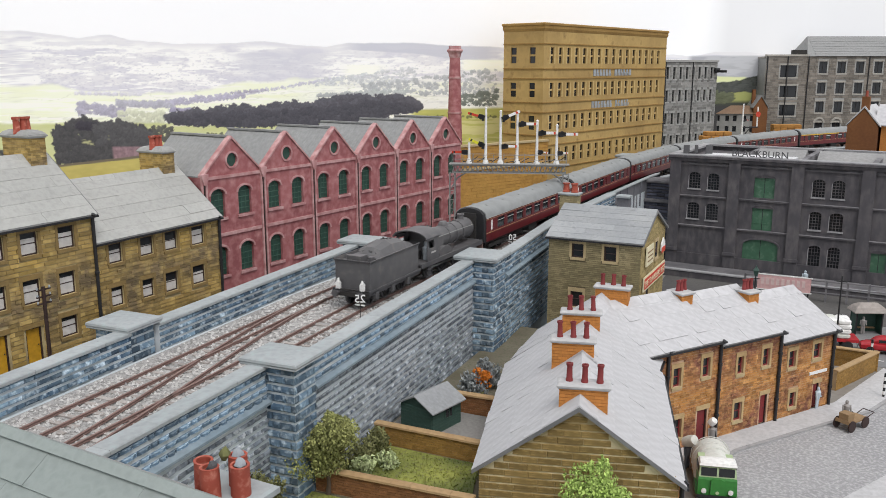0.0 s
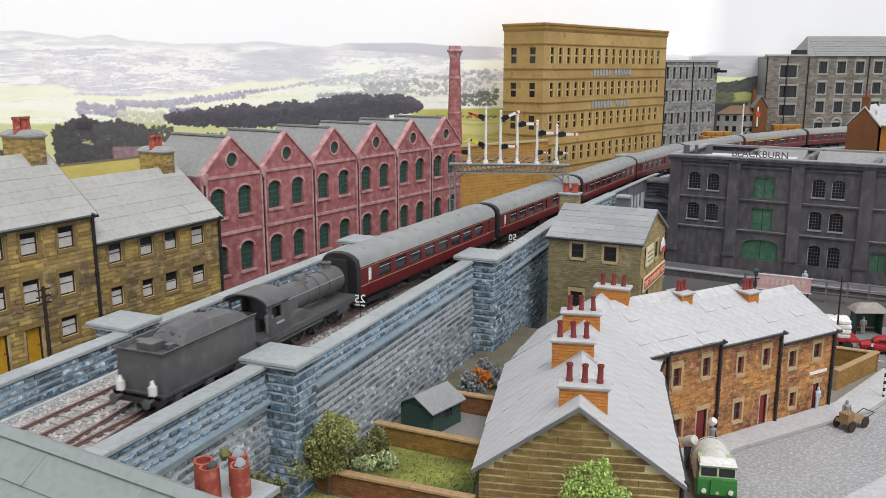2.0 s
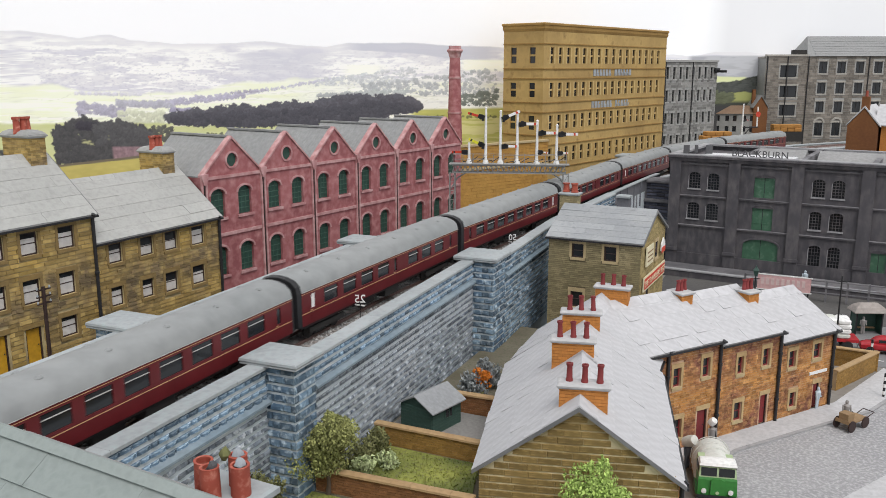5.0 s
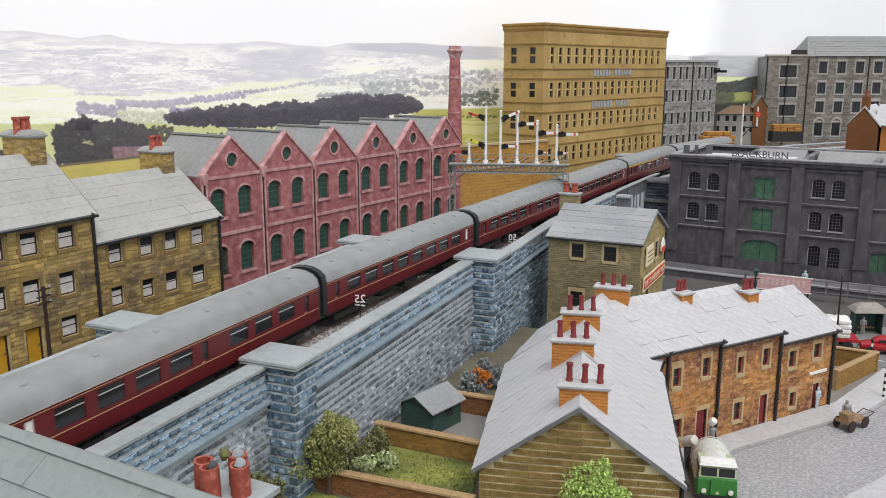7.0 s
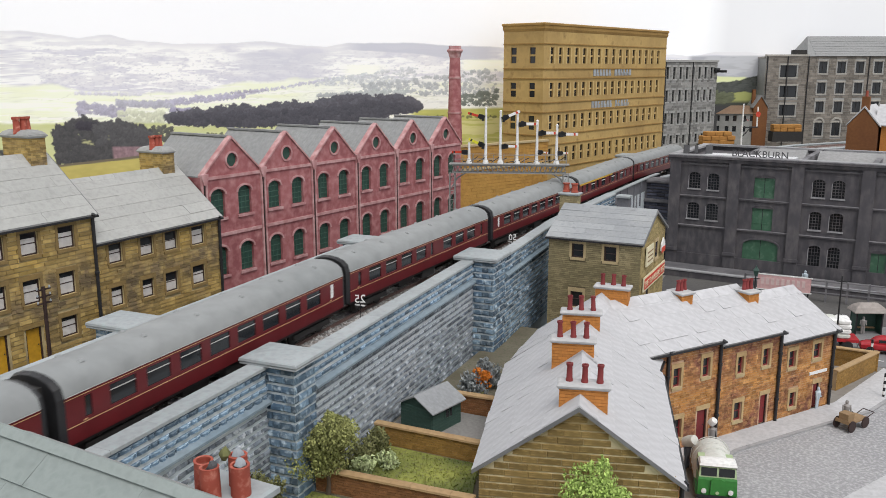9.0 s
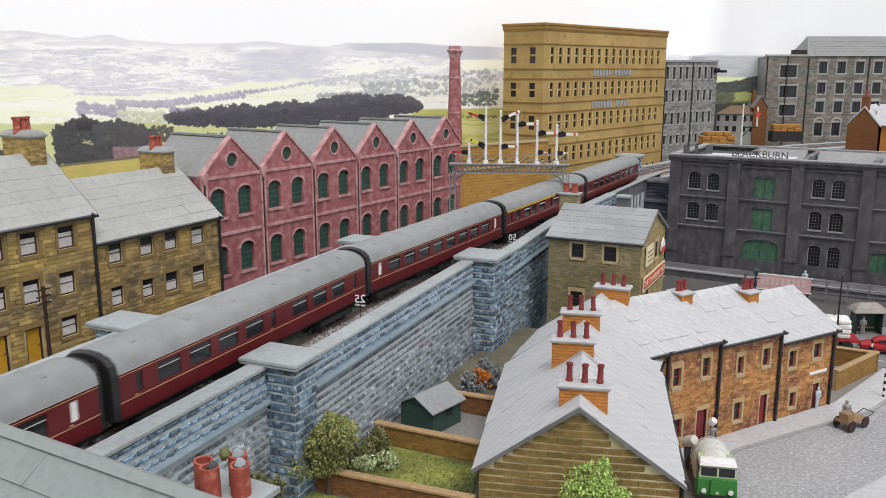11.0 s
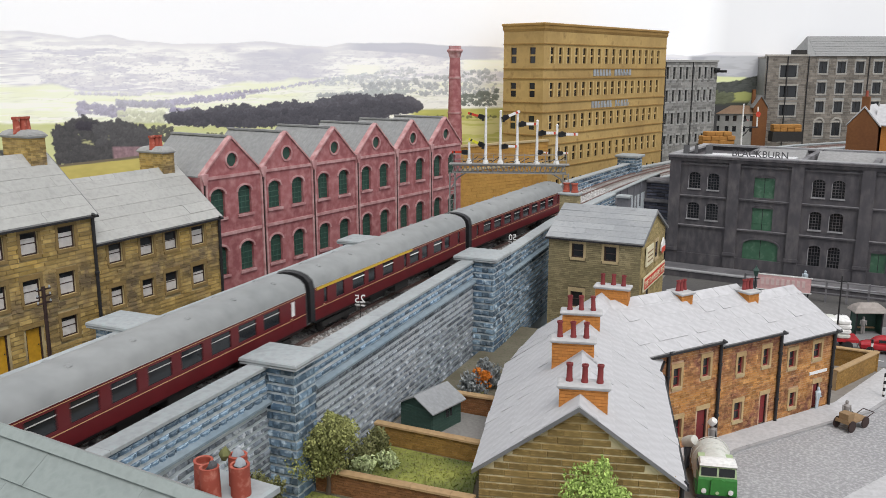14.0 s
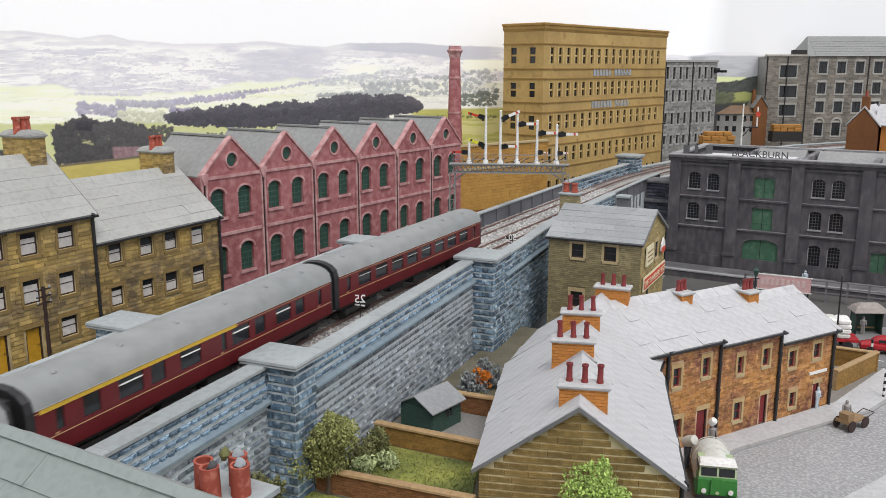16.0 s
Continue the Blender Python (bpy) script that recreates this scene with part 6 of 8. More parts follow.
def tender(L_=7.2):
    t = thing("tender", 0, 0, 0, 0, "weathered black six-wheel tender running first, full of coal", "tender")
    part("tank", Mesh().box(-1.25, 0.4, 1.15, 1.25, L_ - 0.3, 2.75), M_loco, t, "black tender tank with rusty weathering")
    part("flare", Mesh().loft([[(-1.25 - o, 0.4 - o, z), (1.25 + o, 0.4 - o, z), (1.25 + o, L_ - 0.3, z), (-1.25 - o, L_ - 0.3, z)] for o, z in ((0, 2.74), (0.03, 2.9), (0.12, 3.0), (0.12, 3.04), (0.06, 3.04), (0.0, 2.8))]), M_loco, t)
    part("frame", Mesh().box(-1.2, 0.2, 0.8, -1.08, L_, 1.15).box(1.08, 0.2, 0.8, 1.2, L_, 1.15).box(-1.3, 0.1, 1.02, 1.3, L_, 1.16), M_loco, t)
    part("buffer_beam", Mesh().box(-1.3, 0.1, 0.75, 1.3, 0.22, 1.2), M_under, t, "sooty buffer beam")
    for bx in (-0.87, 0.87):
        part("buffer", smooth(Mesh().cyl((bx, 0.1, 0.98), (bx, -0.3, 0.98), 0.1, 0.08).cyl((bx, -0.3, 0.98), (bx, -0.36, 0.98), 0.22, n=14)), M_loco, t)
        lampb = part("lamp", Mesh().box(bx - 0.14, 0.02, 1.2, bx + 0.14, 0.22, 1.62).cyl((bx, 0.12, 1.62), (bx, 0.12, 1.86), 0.12, 0.05), M_white, t, "white headlamp on the tender")
    hump = Mesh().loft([[(-1.1, y, 2.8), (1.1, y, 2.8), (0.75, y, 2.8 + h * 0.75), (0.3, y, 2.8 + h), (-0.3, y, 2.8 + h), (-0.75, y, 2.8 + h * 0.75)] for y, h in ((1.9, 0.15), (2.6, 0.62), (4.0, 0.85), (5.6, 0.7), (6.7, 0.3))])
    part("coal", hump, M_loco, t, "dusty heaped coal")
    r = random.Random(3)
    lumps = Mesh()
    for k in range(160):
        y = r.uniform(2.3, 6.5)
        x = r.uniform(-0.8, 0.8)
        lumps.blob((x, y, 2.85 + 0.75 * (1 - abs(x)) * (1 - abs(y - 4.4) / 3.2) + 0.06), r.uniform(0.08, 0.16), r)
    tagged(part("coal_lumps", lumps, M_coal, t), kind="stuff")
    part("filler_box", Mesh().box(-0.45, 0.75, 2.75, 0.45, 1.5, 3.2).cyl((-0.8, 1.4, 2.8), (-0.8, 1.4, 3.1), 0.2).cyl((0.8, 1.4, 2.8), (0.8, 1.4, 3.1), 0.2), M_loco, t)
    for wy in (1.2, 3.3, 5.4):
        for wx in (-G, G):
            WHEELS.append((wheel(t, wx, wy, 0.62), wx, wy, 0.62))
        part("axlebox", Mesh().box(-1.32, wy - 0.2, 0.5, -1.08, wy + 0.2, 0.95), M_loco, t)
        part("axlebox", Mesh().box(1.08, wy - 0.2, 0.5, 1.32, wy + 0.2, 0.95), M_loco, t)
    return t


def loco(L_=9.9):
    t = thing("steam_locomotive", 0, 0, 0, 0, "weathered black steam locomotive running tender first", "locomotive")
    part("footplate", Mesh().box(-1.3, 0.0, 1.3, 1.3, L_ - 0.1, 1.42).box(-1.3, 0.0, 1.1, -1.22, L_ - 0.1, 1.3).box(1.22, 0.0, 1.1, 1.3, L_ - 0.1, 1.3), M_loco, t)
    # cab, open towards the tender
    cab = Mesh()
    for sx in (-1.25, 1.19):
        cab.box(sx, 0.9, 1.42, sx + 0.06, 2.6, 2.3).box(sx, 1.9, 2.3, sx + 0.06, 2.6, 3.1).box(sx, 0.9, 2.88, sx + 0.06, 1.9, 3.1).box(sx, 0.9, 2.3, sx + 0.06, 1.08, 2.88)
    cab.box(-1.19, 2.5, 1.42, 1.19, 2.6, 3.1)
    c = part("cab", cab, M_loco, t, "open-backed black cab")
    prof = [(1.36 * math.cos(math.pi * k / 10), 3.08 + 0.52 * math.sin(math.pi * k / 10)) for k in range(11)]
    part("cab_roof", smooth(Mesh().loft([[(x, y, z) for x, z in prof] + [(x * 0.95, y, z - 0.07) for x, z in prof[::-1]] for y in (0.55, 2.7)])), M_loco, c, "curved grey-black cab roof")
    part("driver_figurine", smooth(Mesh().lathe([(0.16, 1.42), (0.2, 1.9), (0.24, 2.3), (0.1, 2.45), (0.12, 2.55), (0.13, 2.68), (0.05, 2.78)], (0.8, 1.45, 0), 9)), M_lettergrey, c, "pale grey painted model driver")
    part("backhead", smooth(Mesh().cyl((0, 2.2, 2.35), (0, 2.55, 2.35), 0.75, n=20)), M_loco, c)
    part("cab_number", Mesh().box(1.252, 1.45, 1.93, 1.262, 2.15, 2.05), M_vent, c, "pale painted number bars")
    part("firebox", smooth(Mesh().loft([[(0.78 * math.cos(a) * 1.05, y, 2.42 + 0.8 * math.sin(a)) for a in [math.pi * k / 12 for k in range(13)]] + [(-0.8, y, 1.42), (0.8, y, 1.42)] for y in (2.55, 4.1)])), M_loco, t)
    part("boiler", smooth(Mesh().cyl((0, 4.1, 2.42), (0, 7.6, 2.42), 0.78, 0.74, 24)), M_loco, t, "black boiler with grey sheen")
    part("smokebox", smooth(Mesh().cyl((0, 7.6, 2.42), (0, 9.2, 2.42), 0.8, n=24).cyl((0, 9.2, 2.42), (0, 9.3, 2.42), 0.7, 0.5, 24)), M_loco, t)
    for yb in (4.1, 5.3, 6.5, 7.6):
        part("boiler_band", smooth(Mesh().cyl((0, yb - 0.03, 2.42), (0, yb + 0.03, 2.42), 0.795, n=24)), M_loco, t)
    part("chimney", smooth(Mesh().lathe([(0.36, 0), (0.25, 0.1), (0.23, 0.34), (0.29, 0.38), (0.29, 0.46), (0.18, 0.46), (0.17, 0.2)], (0, 8.5, 3.12))), M_loco, t)
    part("dome", smooth(Mesh().lathe([(0.48, 0), (0.38, 0.08), (0.36, 0.22), (0.26, 0.36), (0.02, 0.41)], (0, 5.6, 3.1))), M_loco, t)
    part("safety_valve", smooth(Mesh().cyl((-0.12, 3.4, 3.2), (-0.12, 3.4, 3.5), 0.06).cyl((0.12, 3.4, 3.2), (0.12, 3.4, 3.5), 0.06)), M_loco, t)
    for sx in (-1, 1):
        part("handrail", Mesh().rod([(sx * 0.86, 2.7, 2.75), (sx * 0.86, 9.0, 2.75)], 0.025), M_steel, t)
        part("splasher", Mesh().loft([[(sx * 1.15, 3.9 + 1.05 * math.cos(a), 1.42 + 0.62 * math.sin(a)) for a in [math.pi * k / 8 for k in range(9)]], [(sx * 0.8, 3.9 + 1.05 * math.cos(a), 1.42 + 0.62 * math.sin(a)) for a in [math.pi * k / 8 for k in range(9)]]]), M_loco, t)
        part("cab_steps", Mesh().box(sx * 1.2 - 0.12, 1.0, 0.4, sx * 1.2 + 0.12, 1.5, 0.45).box(sx * 1.2 - 0.12, 1.0, 0.8, sx * 1.2 + 0.12, 1.5, 0.85).box(sx * 1.2 - 0.02, 1.0, 0.4, sx * 1.2 + 0.02, 1.5, 1.3), M_loco, t)
        part("coupling_rod", Mesh().box(sx * 0.92 - 0.04, 2.0, 0.72, sx * 0.92 + 0.04, 6.4, 0.86), M_steel, t)
        part("cylinder", smooth(Mesh().cyl((sx * 0.95, 7.6, 0.95), (sx * 0.95, 8.8, 0.95), 0.34, n=14)), M_loco, t)
        part("frame", Mesh().box(sx * 0.5 - 0.03, 0.2, 0.6, sx * 0.5 + 0.03, L_ - 0.2, 1.3), M_loco, t)
    part("ash_pan", Mesh().box(-0.6, 2.4, 0.5, 0.6, 5.0, 1.4), M_under, t)
    part("buffer_beam", Mesh().box(-1.3, L_ - 0.15, 0.75, 1.3, L_ - 0.03, 1.25), M_rail, t)
    part("cab_fitting", Mesh().box(-0.3, 1.3, 1.42, 0.3, 1.7, 2.0), M_under, c, "dark cab seat")
    for wy in (2.0, 4.2, 6.4):
        for wx in (-G, G):
            WHEELS.append((wheel(t, wx, wy, 0.76, "driving_wheel", 14), wx, wy, 0.76))
    for wx in (-G, G):
        WHEELS.append((wheel(t, wx, 8.6, 0.48, "leading_wheel", 9), wx, 8.6, 0.48))
    return t


WHEELS = []
TRAIN = [(tender(), 44.35, 7.2), (loco(), 51.6, 9.9)]
for k in range(7):
    TRAIN.append((coach(k, 20.7, first=(k == 5)), 61.6 + 21.12 * k, 20.7))


M_tdress = mat("stained_sandstone", (0.50, 0.37, 0.20), (0.36, 0.24, 0.11), 0.9, 4, 0.5, 0.3)
M_pot_dark = mat("maroon_pot", (0.22, 0.035, 0.035), (0.17, 0.028, 0.03), 0.75, 4, 0.8, 0.2)
# ---- terrace by the street: three stepped houses facing the road, three running towards the front ----
tk = dict(wall=M_tbrick, mortar=M_tmortar, dress=M_tdress, slate=M_slate_pale, frame_m=M_red_door, doorm=M_red_door, ch=0.17, sl=0.5, curtain=0, pieces=True, srow=0.95, swid=0.82, group="terraced houses", stone_d=0.035, over=0.3, ridge_w=0.75)
ux, uy = math.sin(radians(36.7)), math.cos(radians(36.7))
at = lambda u: (-6.56 + u * ux, 51.45 + u * uy)
house("terraced_house", at(-2.4), 53.3, 6.6, 8.6, 6.95, 2.1, "orange-brown brick terraced house with dark red door and slate roof", windows=[(2.55, 4.4, 3.2, 5.66), (5.1, 4.6, 5.75, 5.9), (2.75, 0.9, 3.5, 2.2)], doors=[(4.9, 0.12, 5.8, 2.4)], pipes=(1.95, 6.55), **tk)
house("terraced_house", at(4.35), 53.3, 5.75, 8.4, 6.6, 2.1, "orange-brown brick terraced house beside a black drainpipe", windows=[(1.6, 4.2, 2.15, 5.4), (4.05, 4.3, 4.7, 5.55), (1.55, 0.9, 2.3, 2.2)], doors=[(4.15, 0.12, 4.85, 2.25)], pipes=(5.65,), **tk)
house("terraced_house", at(10.25), 53.3, 5.75, 8.0, 5.8, 2.1, "orange-brown brick end terraced house with pale window surrounds", windows=[(0.85, 3.7, 1.55, 4.9), (3.45, 3.9, 4.25, 5.0), (1.25, 0.7, 1.9, 1.8)], doors=[(3.8, 0.12, 4.45, 2.0)], pipes=(5.5,), gables="right", **tk)
nk = dict(tk, gable_wall=M_gable, gable_mortar=M_gable_mortar, gable_ch=0.34, gable_sl=0.9)
vx, vy = -math.sin(radians(13)), math.cos(radians(13))
nt = lambda u: (-3.85 + u * vx, 34.88 + u * vy)
house("terraced_house", nt(0), 103, 6.9, 8.7, 6.5, 3.1, "end terraced house with olive-brown stone gable and slate roof", doors=[(3.5, 0.1, 4.4, 2.3)], windows=[(1.2, 4.2, 1.9, 5.5)], gables="left", gable_pieces=True, pipes=(0.15,), **nk)
house("terraced_house", nt(6.95), 103, 6.7, 8.7, 6.5, 3.1, "terraced house with uneven grey slate roof", doors=[(3.5, 0.1, 4.4, 2.3)], windows=[(1.2, 4.2, 1.9, 5.5)], **nk)
house("terraced_house", (-7.2, 47.75), 92, 6.2, 8.2, 6.5, 2.95, "corner terraced house with pale slate roof", **nk)
for x, y, z, rz, h in ((-8.3, 35.5, 8.5, 13, 1.55), (-10.3, 41.3, 8.9, 13, 1.25), (-11.2, 46.6, 8.9, 13, 1.2), (-10.85, 53.6, 8.6, 2, 1.35), (-7.0, 57.3, 8.0, 53, 1.1), (-3.0, 61.4, 7.4, 53, 1.2)):
    chimney_stack(x, y, z, rz, 2.15 if y < 55 else 1.0, 0.85 if y < 55 else 1.25, h, 3, "orange brick chimney stack with three red pots", potm=M_pot_dark, poth=0.85 if y < 50 else 0.72, potr=0.14, sat=1.0, group="terrace chimney stacks")

# ---- gardens behind the terrace ----
gp = [(-20.9, 24), (-10.5, 24), (-12.2, 33), (-16.4, 51.5), (-15.5, 61.5), (-20.4, 61.5)]
solo("garden_ground", Mesh().slab(gp, 0, 3.95), M_earth, "raised earth garden plots under the viaduct", "ground", kind="structure")
solo("lawn", Mesh().slab([(-20.7, 33.0), (-12.9, 33.3), (-14.2, 37.8), (-20.5, 38.0)], 3.9, 4.02), M_grass, "patchy green garden lawn between brick walls", "lawn", kind="structure")
solo("lawn", Mesh().slab([(-20.7, 26.0), (-11.8, 26.0), (-12.4, 32.0), (-20.6, 32.0)], 3.9, 4.02), M_grass, "rough grass in the front garden plot", "lawn", kind="structure")
solo("yard", Mesh().slab([(-20.5, 38.5), (-14.3, 38.2), (-15.4, 43.6), (-20.5, 43.8)], 3.9, 4.03), M_concrete, "grey concrete yard round the shed", "yard", kind="structure")
rg = random.Random(12)
tuft = Mesh()
for k in range(3400):
    if k % 2:
        x, y = rg.uniform(-20.4, -13.6), rg.uniform(33.3, 37.7)
    else:
        x, y = rg.uniform(-20.4, -12.4), rg.uniform(26.2, 31.9)
    h, a = rg.uniform(0.05, 0.19), rg.random() * 6.3
    c, q = math.cos(a) * 0.05, math.sin(a) * 0.05
    lx, ly = rg.uniform(-0.1, 0.1), rg.uniform(-0.1, 0.1)
    tuft.add([(x - c, y - q, 4.0), (x + c, y + q, 4.0), (x + lx, y + ly, 4.0 + h)], [(0, 1, 2)])
solo("grass", tuft, M_tuft, "short green grass tufts on the lawns", "grass", kind="stuff")


M_gjoint = mat("pale_garden_mortar", (0.46, 0.34, 0.20), (0.36, 0.25, 0.14), 0.95, 4, 0.4, 0.3)


def garden_wall(p, q, z0, z1, wall, cap, label, th=0.35, ch=0.13, sl=0.36):
    L_ = math.dist(p, q)
    t = thing("garden_wall", p[0], p[1], 0, heading(p, q), label, "wall", "garden walls", kind="structure")
    r = random.Random(int(L_ * 50))
    part("core", Mesh().box(0, 0.03, z0 - 0.2, L_, th - 0.03, z1), M_gjoint, t)
    m = courses(Mesh(), L_, z0, z1, [], ch, sl, r, 0.03, 0.018, y=0.03)
    b = courses(Mesh(), L_, z0, z1, [], ch, sl, r, 0.03, 0.018, y=0.03).xf(Matrix.Translation((L_, th, 0)) @ pose(0, 0, 0, 0, 0, 180))
    tagged(part("brickwork", m.add(b.v, b.f), wall, t), kind="stuff")
    x = 0.0
    while x < L_ - 0.05:
        l = min(r.uniform(0.8, 1.2), L_ - x)
        part("coping_stone", Mesh().loft([[(xx, -0.08, z1), (xx, th + 0.08, z1), (xx, th + 0.06, z1 + 0.1), (xx, th / 2, z1 + 0.14), (xx, -0.06, z1 + 0.1)] for xx in (x + 0.008, x + l - 0.008)]), cap, t)
        x += l
    return t


M_buffcap = mat("buff_coping", (0.40, 0.28, 0.15), (0.34, 0.22, 0.11), 0.9, 4, 0.5, 0.3)
garden_wall((-20.45, 32.2), (-12.4, 32.4), 4, 5.05, M_gwall2, M_buffcap, "red-brown brick garden wall with buff coping")
garden_wall((-20.35, 38.1), (-14.1, 37.9), 4, 5.05, M_gwall, M_buffcap, "ochre brick garden wall with buff coping")
garden_wall((-18.2, 43.7), (-15.2, 43.7), 4, 5.1, M_gwall2, M_buffcap, "red-brown brick yard wall behind the shed")
garden_wall((3.55, 67.4), (6.75, 73.6), 0, 1.5, M_gwall, M_buffcap, "ochre brick yard wall at the terrace end")
garden_wall((6.75, 73.6), (2.6, 73.9), 0, 1.5, M_gwall, M_buffcap, "ochre brick rear yard wall")
sd = thing("garden_shed", -19.9, 40.5, 4.03, heading((-19.9, 40.5), (-17.75, 39.9)), "dark green boarded garden shed with grey felt roof", "shed")
w_, d_, e_ = 2.25, 2.6, 1.45
for i in range(8):
    z = i * e_ / 8
    part("board", Mesh().box(0, -0.02 - 0.0, z, w_, 0.05, z + e_ / 8 - 0.015), M_shed, sd)
    part("board", Mesh().box(w_ - 0.05, 0.05, z, w_ + 0.02, d_, z + e_ / 8 - 0.015), M_shed, sd)
part("shell", Mesh().loft([[(0.03, y, 0), (w_ - 0.03, y, 0), (w_ - 0.03, y, e_), (w_ / 2, y, e_ + 0.6), (0.03, y, e_)] for y in (0.02, d_)]), M_shed, sd)
part("roof", Mesh().loft([[(-0.25, y, e_ - 0.12), (w_ / 2, y, e_ + 0.62), (w_ + 0.25, y, e_ - 0.12), (w_ + 0.25, y, e_ - 0.05), (w_ / 2, y, e_ + 0.7), (-0.25, y, e_ - 0.05)] for y in (-0.2, d_ + 0.2)]), M_shed_roof, sd)
part("window", Mesh().box(w_ + 0.02, 1.2, 0.7, w_ + 0.05, 1.75, 1.25), M_glass, sd)
part("window_frame", Mesh().box(w_ + 0.02, 1.12, 0.62, w_ + 0.06, 1.2, 1.33).box(w_ + 0.02, 1.75, 0.62, w_ + 0.06, 1.83, 1.33).box(w_ + 0.02, 1.2, 0.62, w_ + 0.06, 1.75, 0.7).box(w_ + 0.02, 1.2, 1.25, w_ + 0.06, 1.75, 1.33).box(w_ + 0.05, 1.45, 0.7, w_ + 0.06, 1.5, 1.25), M_shed, sd)


# ---- trees and bushes ----
M_leaf_tree = mat("tree_foliage", (0.20, 0.22, 0.07), (0.32, 0.33, 0.13), 0.9, 4, 0.6, 0.2, island=0.5)

M_leaf_pale = mat("pale_leaf", (0.34, 0.40, 0.20), (0.44, 0.50, 0.27), 0.9, 4, 0.6, 0.2, island=0.4)


def plant(name, x, y, z, h, rad, leaf, label, trunk=0.0, n=900, seed=1, shape="round", ls=0.16):
    t = thing(name, x, y, z, 0, label, "tree" if trunk else "bush", "trees and bushes")
    r = random.Random(seed)
    if trunk:
        tr = smooth(Mesh().loft([[(rr * math.cos(a * 1.047) + ox, rr * math.sin(a * 1.047), zz) for a in range(6)] for rr, ox, zz in ((0.17, 0, 0), (0.11, 0.05, trunk * 0.6), (0.08, 0.0, trunk * 1.3), (0.03, 0.06, h * 0.85))]))
        tk_ = part("trunk", tr, M_bark, t)
        for k in range(9):
            a, zz = r.random() * 6.3, trunk * 0.8 + (h - trunk) * 0.6 * k / 9
            part("limb", Mesh().cyl((0.03, 0, zz), (math.cos(a) * rad * 0.7, math.sin(a) * rad * 0.7, zz + 0.5), 0.05, 0.015, 5), M_bark, tk_)
    lobes = [(r.uniform(-0.5, 0.5) * rad, r.uniform(-0.5, 0.5) * rad, (trunk if trunk else 0.1) + (h - (trunk if trunk else 0.1)) * r.uniform(0.1, 0.86), rad * r.uniform(0.35, 0.62)) for k in range(11)]
    m = Mesh()
    for k in range(n):
        lx, ly, lz, lr = r.choice(lobes)
        v = Vector((r.gauss(0, 1), r.gauss(0, 1), r.gauss(0, 1))).normalized() * lr * r.uniform(0.55, 1.08)
        f = 1.0
        if trunk:
            f = 1.25 * math.sqrt(max(0.06, 1 - min(1, max(0, (lz + v.z - trunk) / (h - trunk))) ** 6))
        c = Vector((lx * f + v.x * f, ly * f + v.y * f, max(0.05, lz + v.z)))
        s = ls * r.uniform(0.6, 1.4)
        q = Euler((r.random() * 6, r.random() * 6, r.random() * 6)).to_quaternion()
        pts = [c + q @ Vector(p) * s for p in ((-0.5, 0, 0), (0, -0.38, 0.12), (0.6, 0, 0), (0, 0.38, 0.12), (0, 0, -0.25))]
        m.add(pts, [(0, 1, 2, 3), (0, 4, 1), (1, 4, 2), (2, 4, 3), (3, 4, 0)])
    tagged(part("crown", m, leaf, t), kind="stuff")
    return t


plant("tree", -19.7, 32.1, 3.95, 4.1, 1.35, M_leaf_tree, "small olive-green garden tree in leaf", trunk=1.0, n=7000, seed=3, ls=0.14)
plant("bush", -22.2, 29.0, 3.95, 2.0, 1.2, M_leaf_dark, "olive bush at the foot of the pier", n=1100, seed=4)
plant("bush", -21.2, 29.6, 3.95, 1.8, 0.9, M_leaf_dark, "olive bush beside the parapet wall", n=800, seed=14)
plant("bush", -19.6, 35.2, 3.95, 1.3, 0.9, M_leaf_dark, "olive bush at the foot of the wall", n=700, seed=5)
plant("bush", -19.6, 37.0, 3.95, 1.2, 0.8, M_leaf_dark, "olive bush in the garden corner", n=600, seed=6)
plant("bush", -19.0, 34.4, 3.95, 1.1, 0.85, M_leaf_pale, "pale green leafy plant on the lawn", n=420, seed=7, ls=0.22)
plant("bush", -18.3, 35.6, 3.95, 0.8, 0.7, M_leaf_pale, "low pale green plants beside the wall", n=300, seed=17, ls=0.2)
plant("bush", -17.9, 46.8, 3.95, 1.3, 0.95, M_leaf_grey, "grey frosted rockery bush", n=650, seed=8, ls=0.2)
plant("bush", -17.4, 48.7, 3.95, 1.7, 1.1, M_leaf_grey, "grey frosted bush by the wall", n=750, seed=9, ls=0.2)
plant("bush", -17.5, 47.3, 3.95, 1.7, 0.6, M_leaf_orange, "bright orange autumn bush", n=320, seed=10, ls=0.2)
plant("bush", -17.2, 45.2, 3.95, 0.6, 0.6, M_leaf_dark, "low olive plants behind the yard wall", n=260, seed=11)
plant("bush", -18.2, 28.0, 3.95, 1.0, 0.4, M_leaf_orange, "orange flowering plant in the front plot", n=150, seed=13)
plant("bush", -19.0, 27.5, 3.95, 0.9, 0.35, M_leaf_orange, "orange flowering plant in the front plot", n=120, seed=15)
plant("tree", -6.4, 32.3, 3.0, 4.8, 1.75, M_leaf_bright, "fresh light-green tree before the gable", trunk=1.2, n=6500, seed=12, ls=0.15)
solo("front_ground", Mesh().slab([(-12.3, 20), (-2.5, 20), (-3.4, 34.5), (-12.2, 32.6)], 0, 3.0), M_earth, "earth bank before the gable end", "ground", kind="structure")

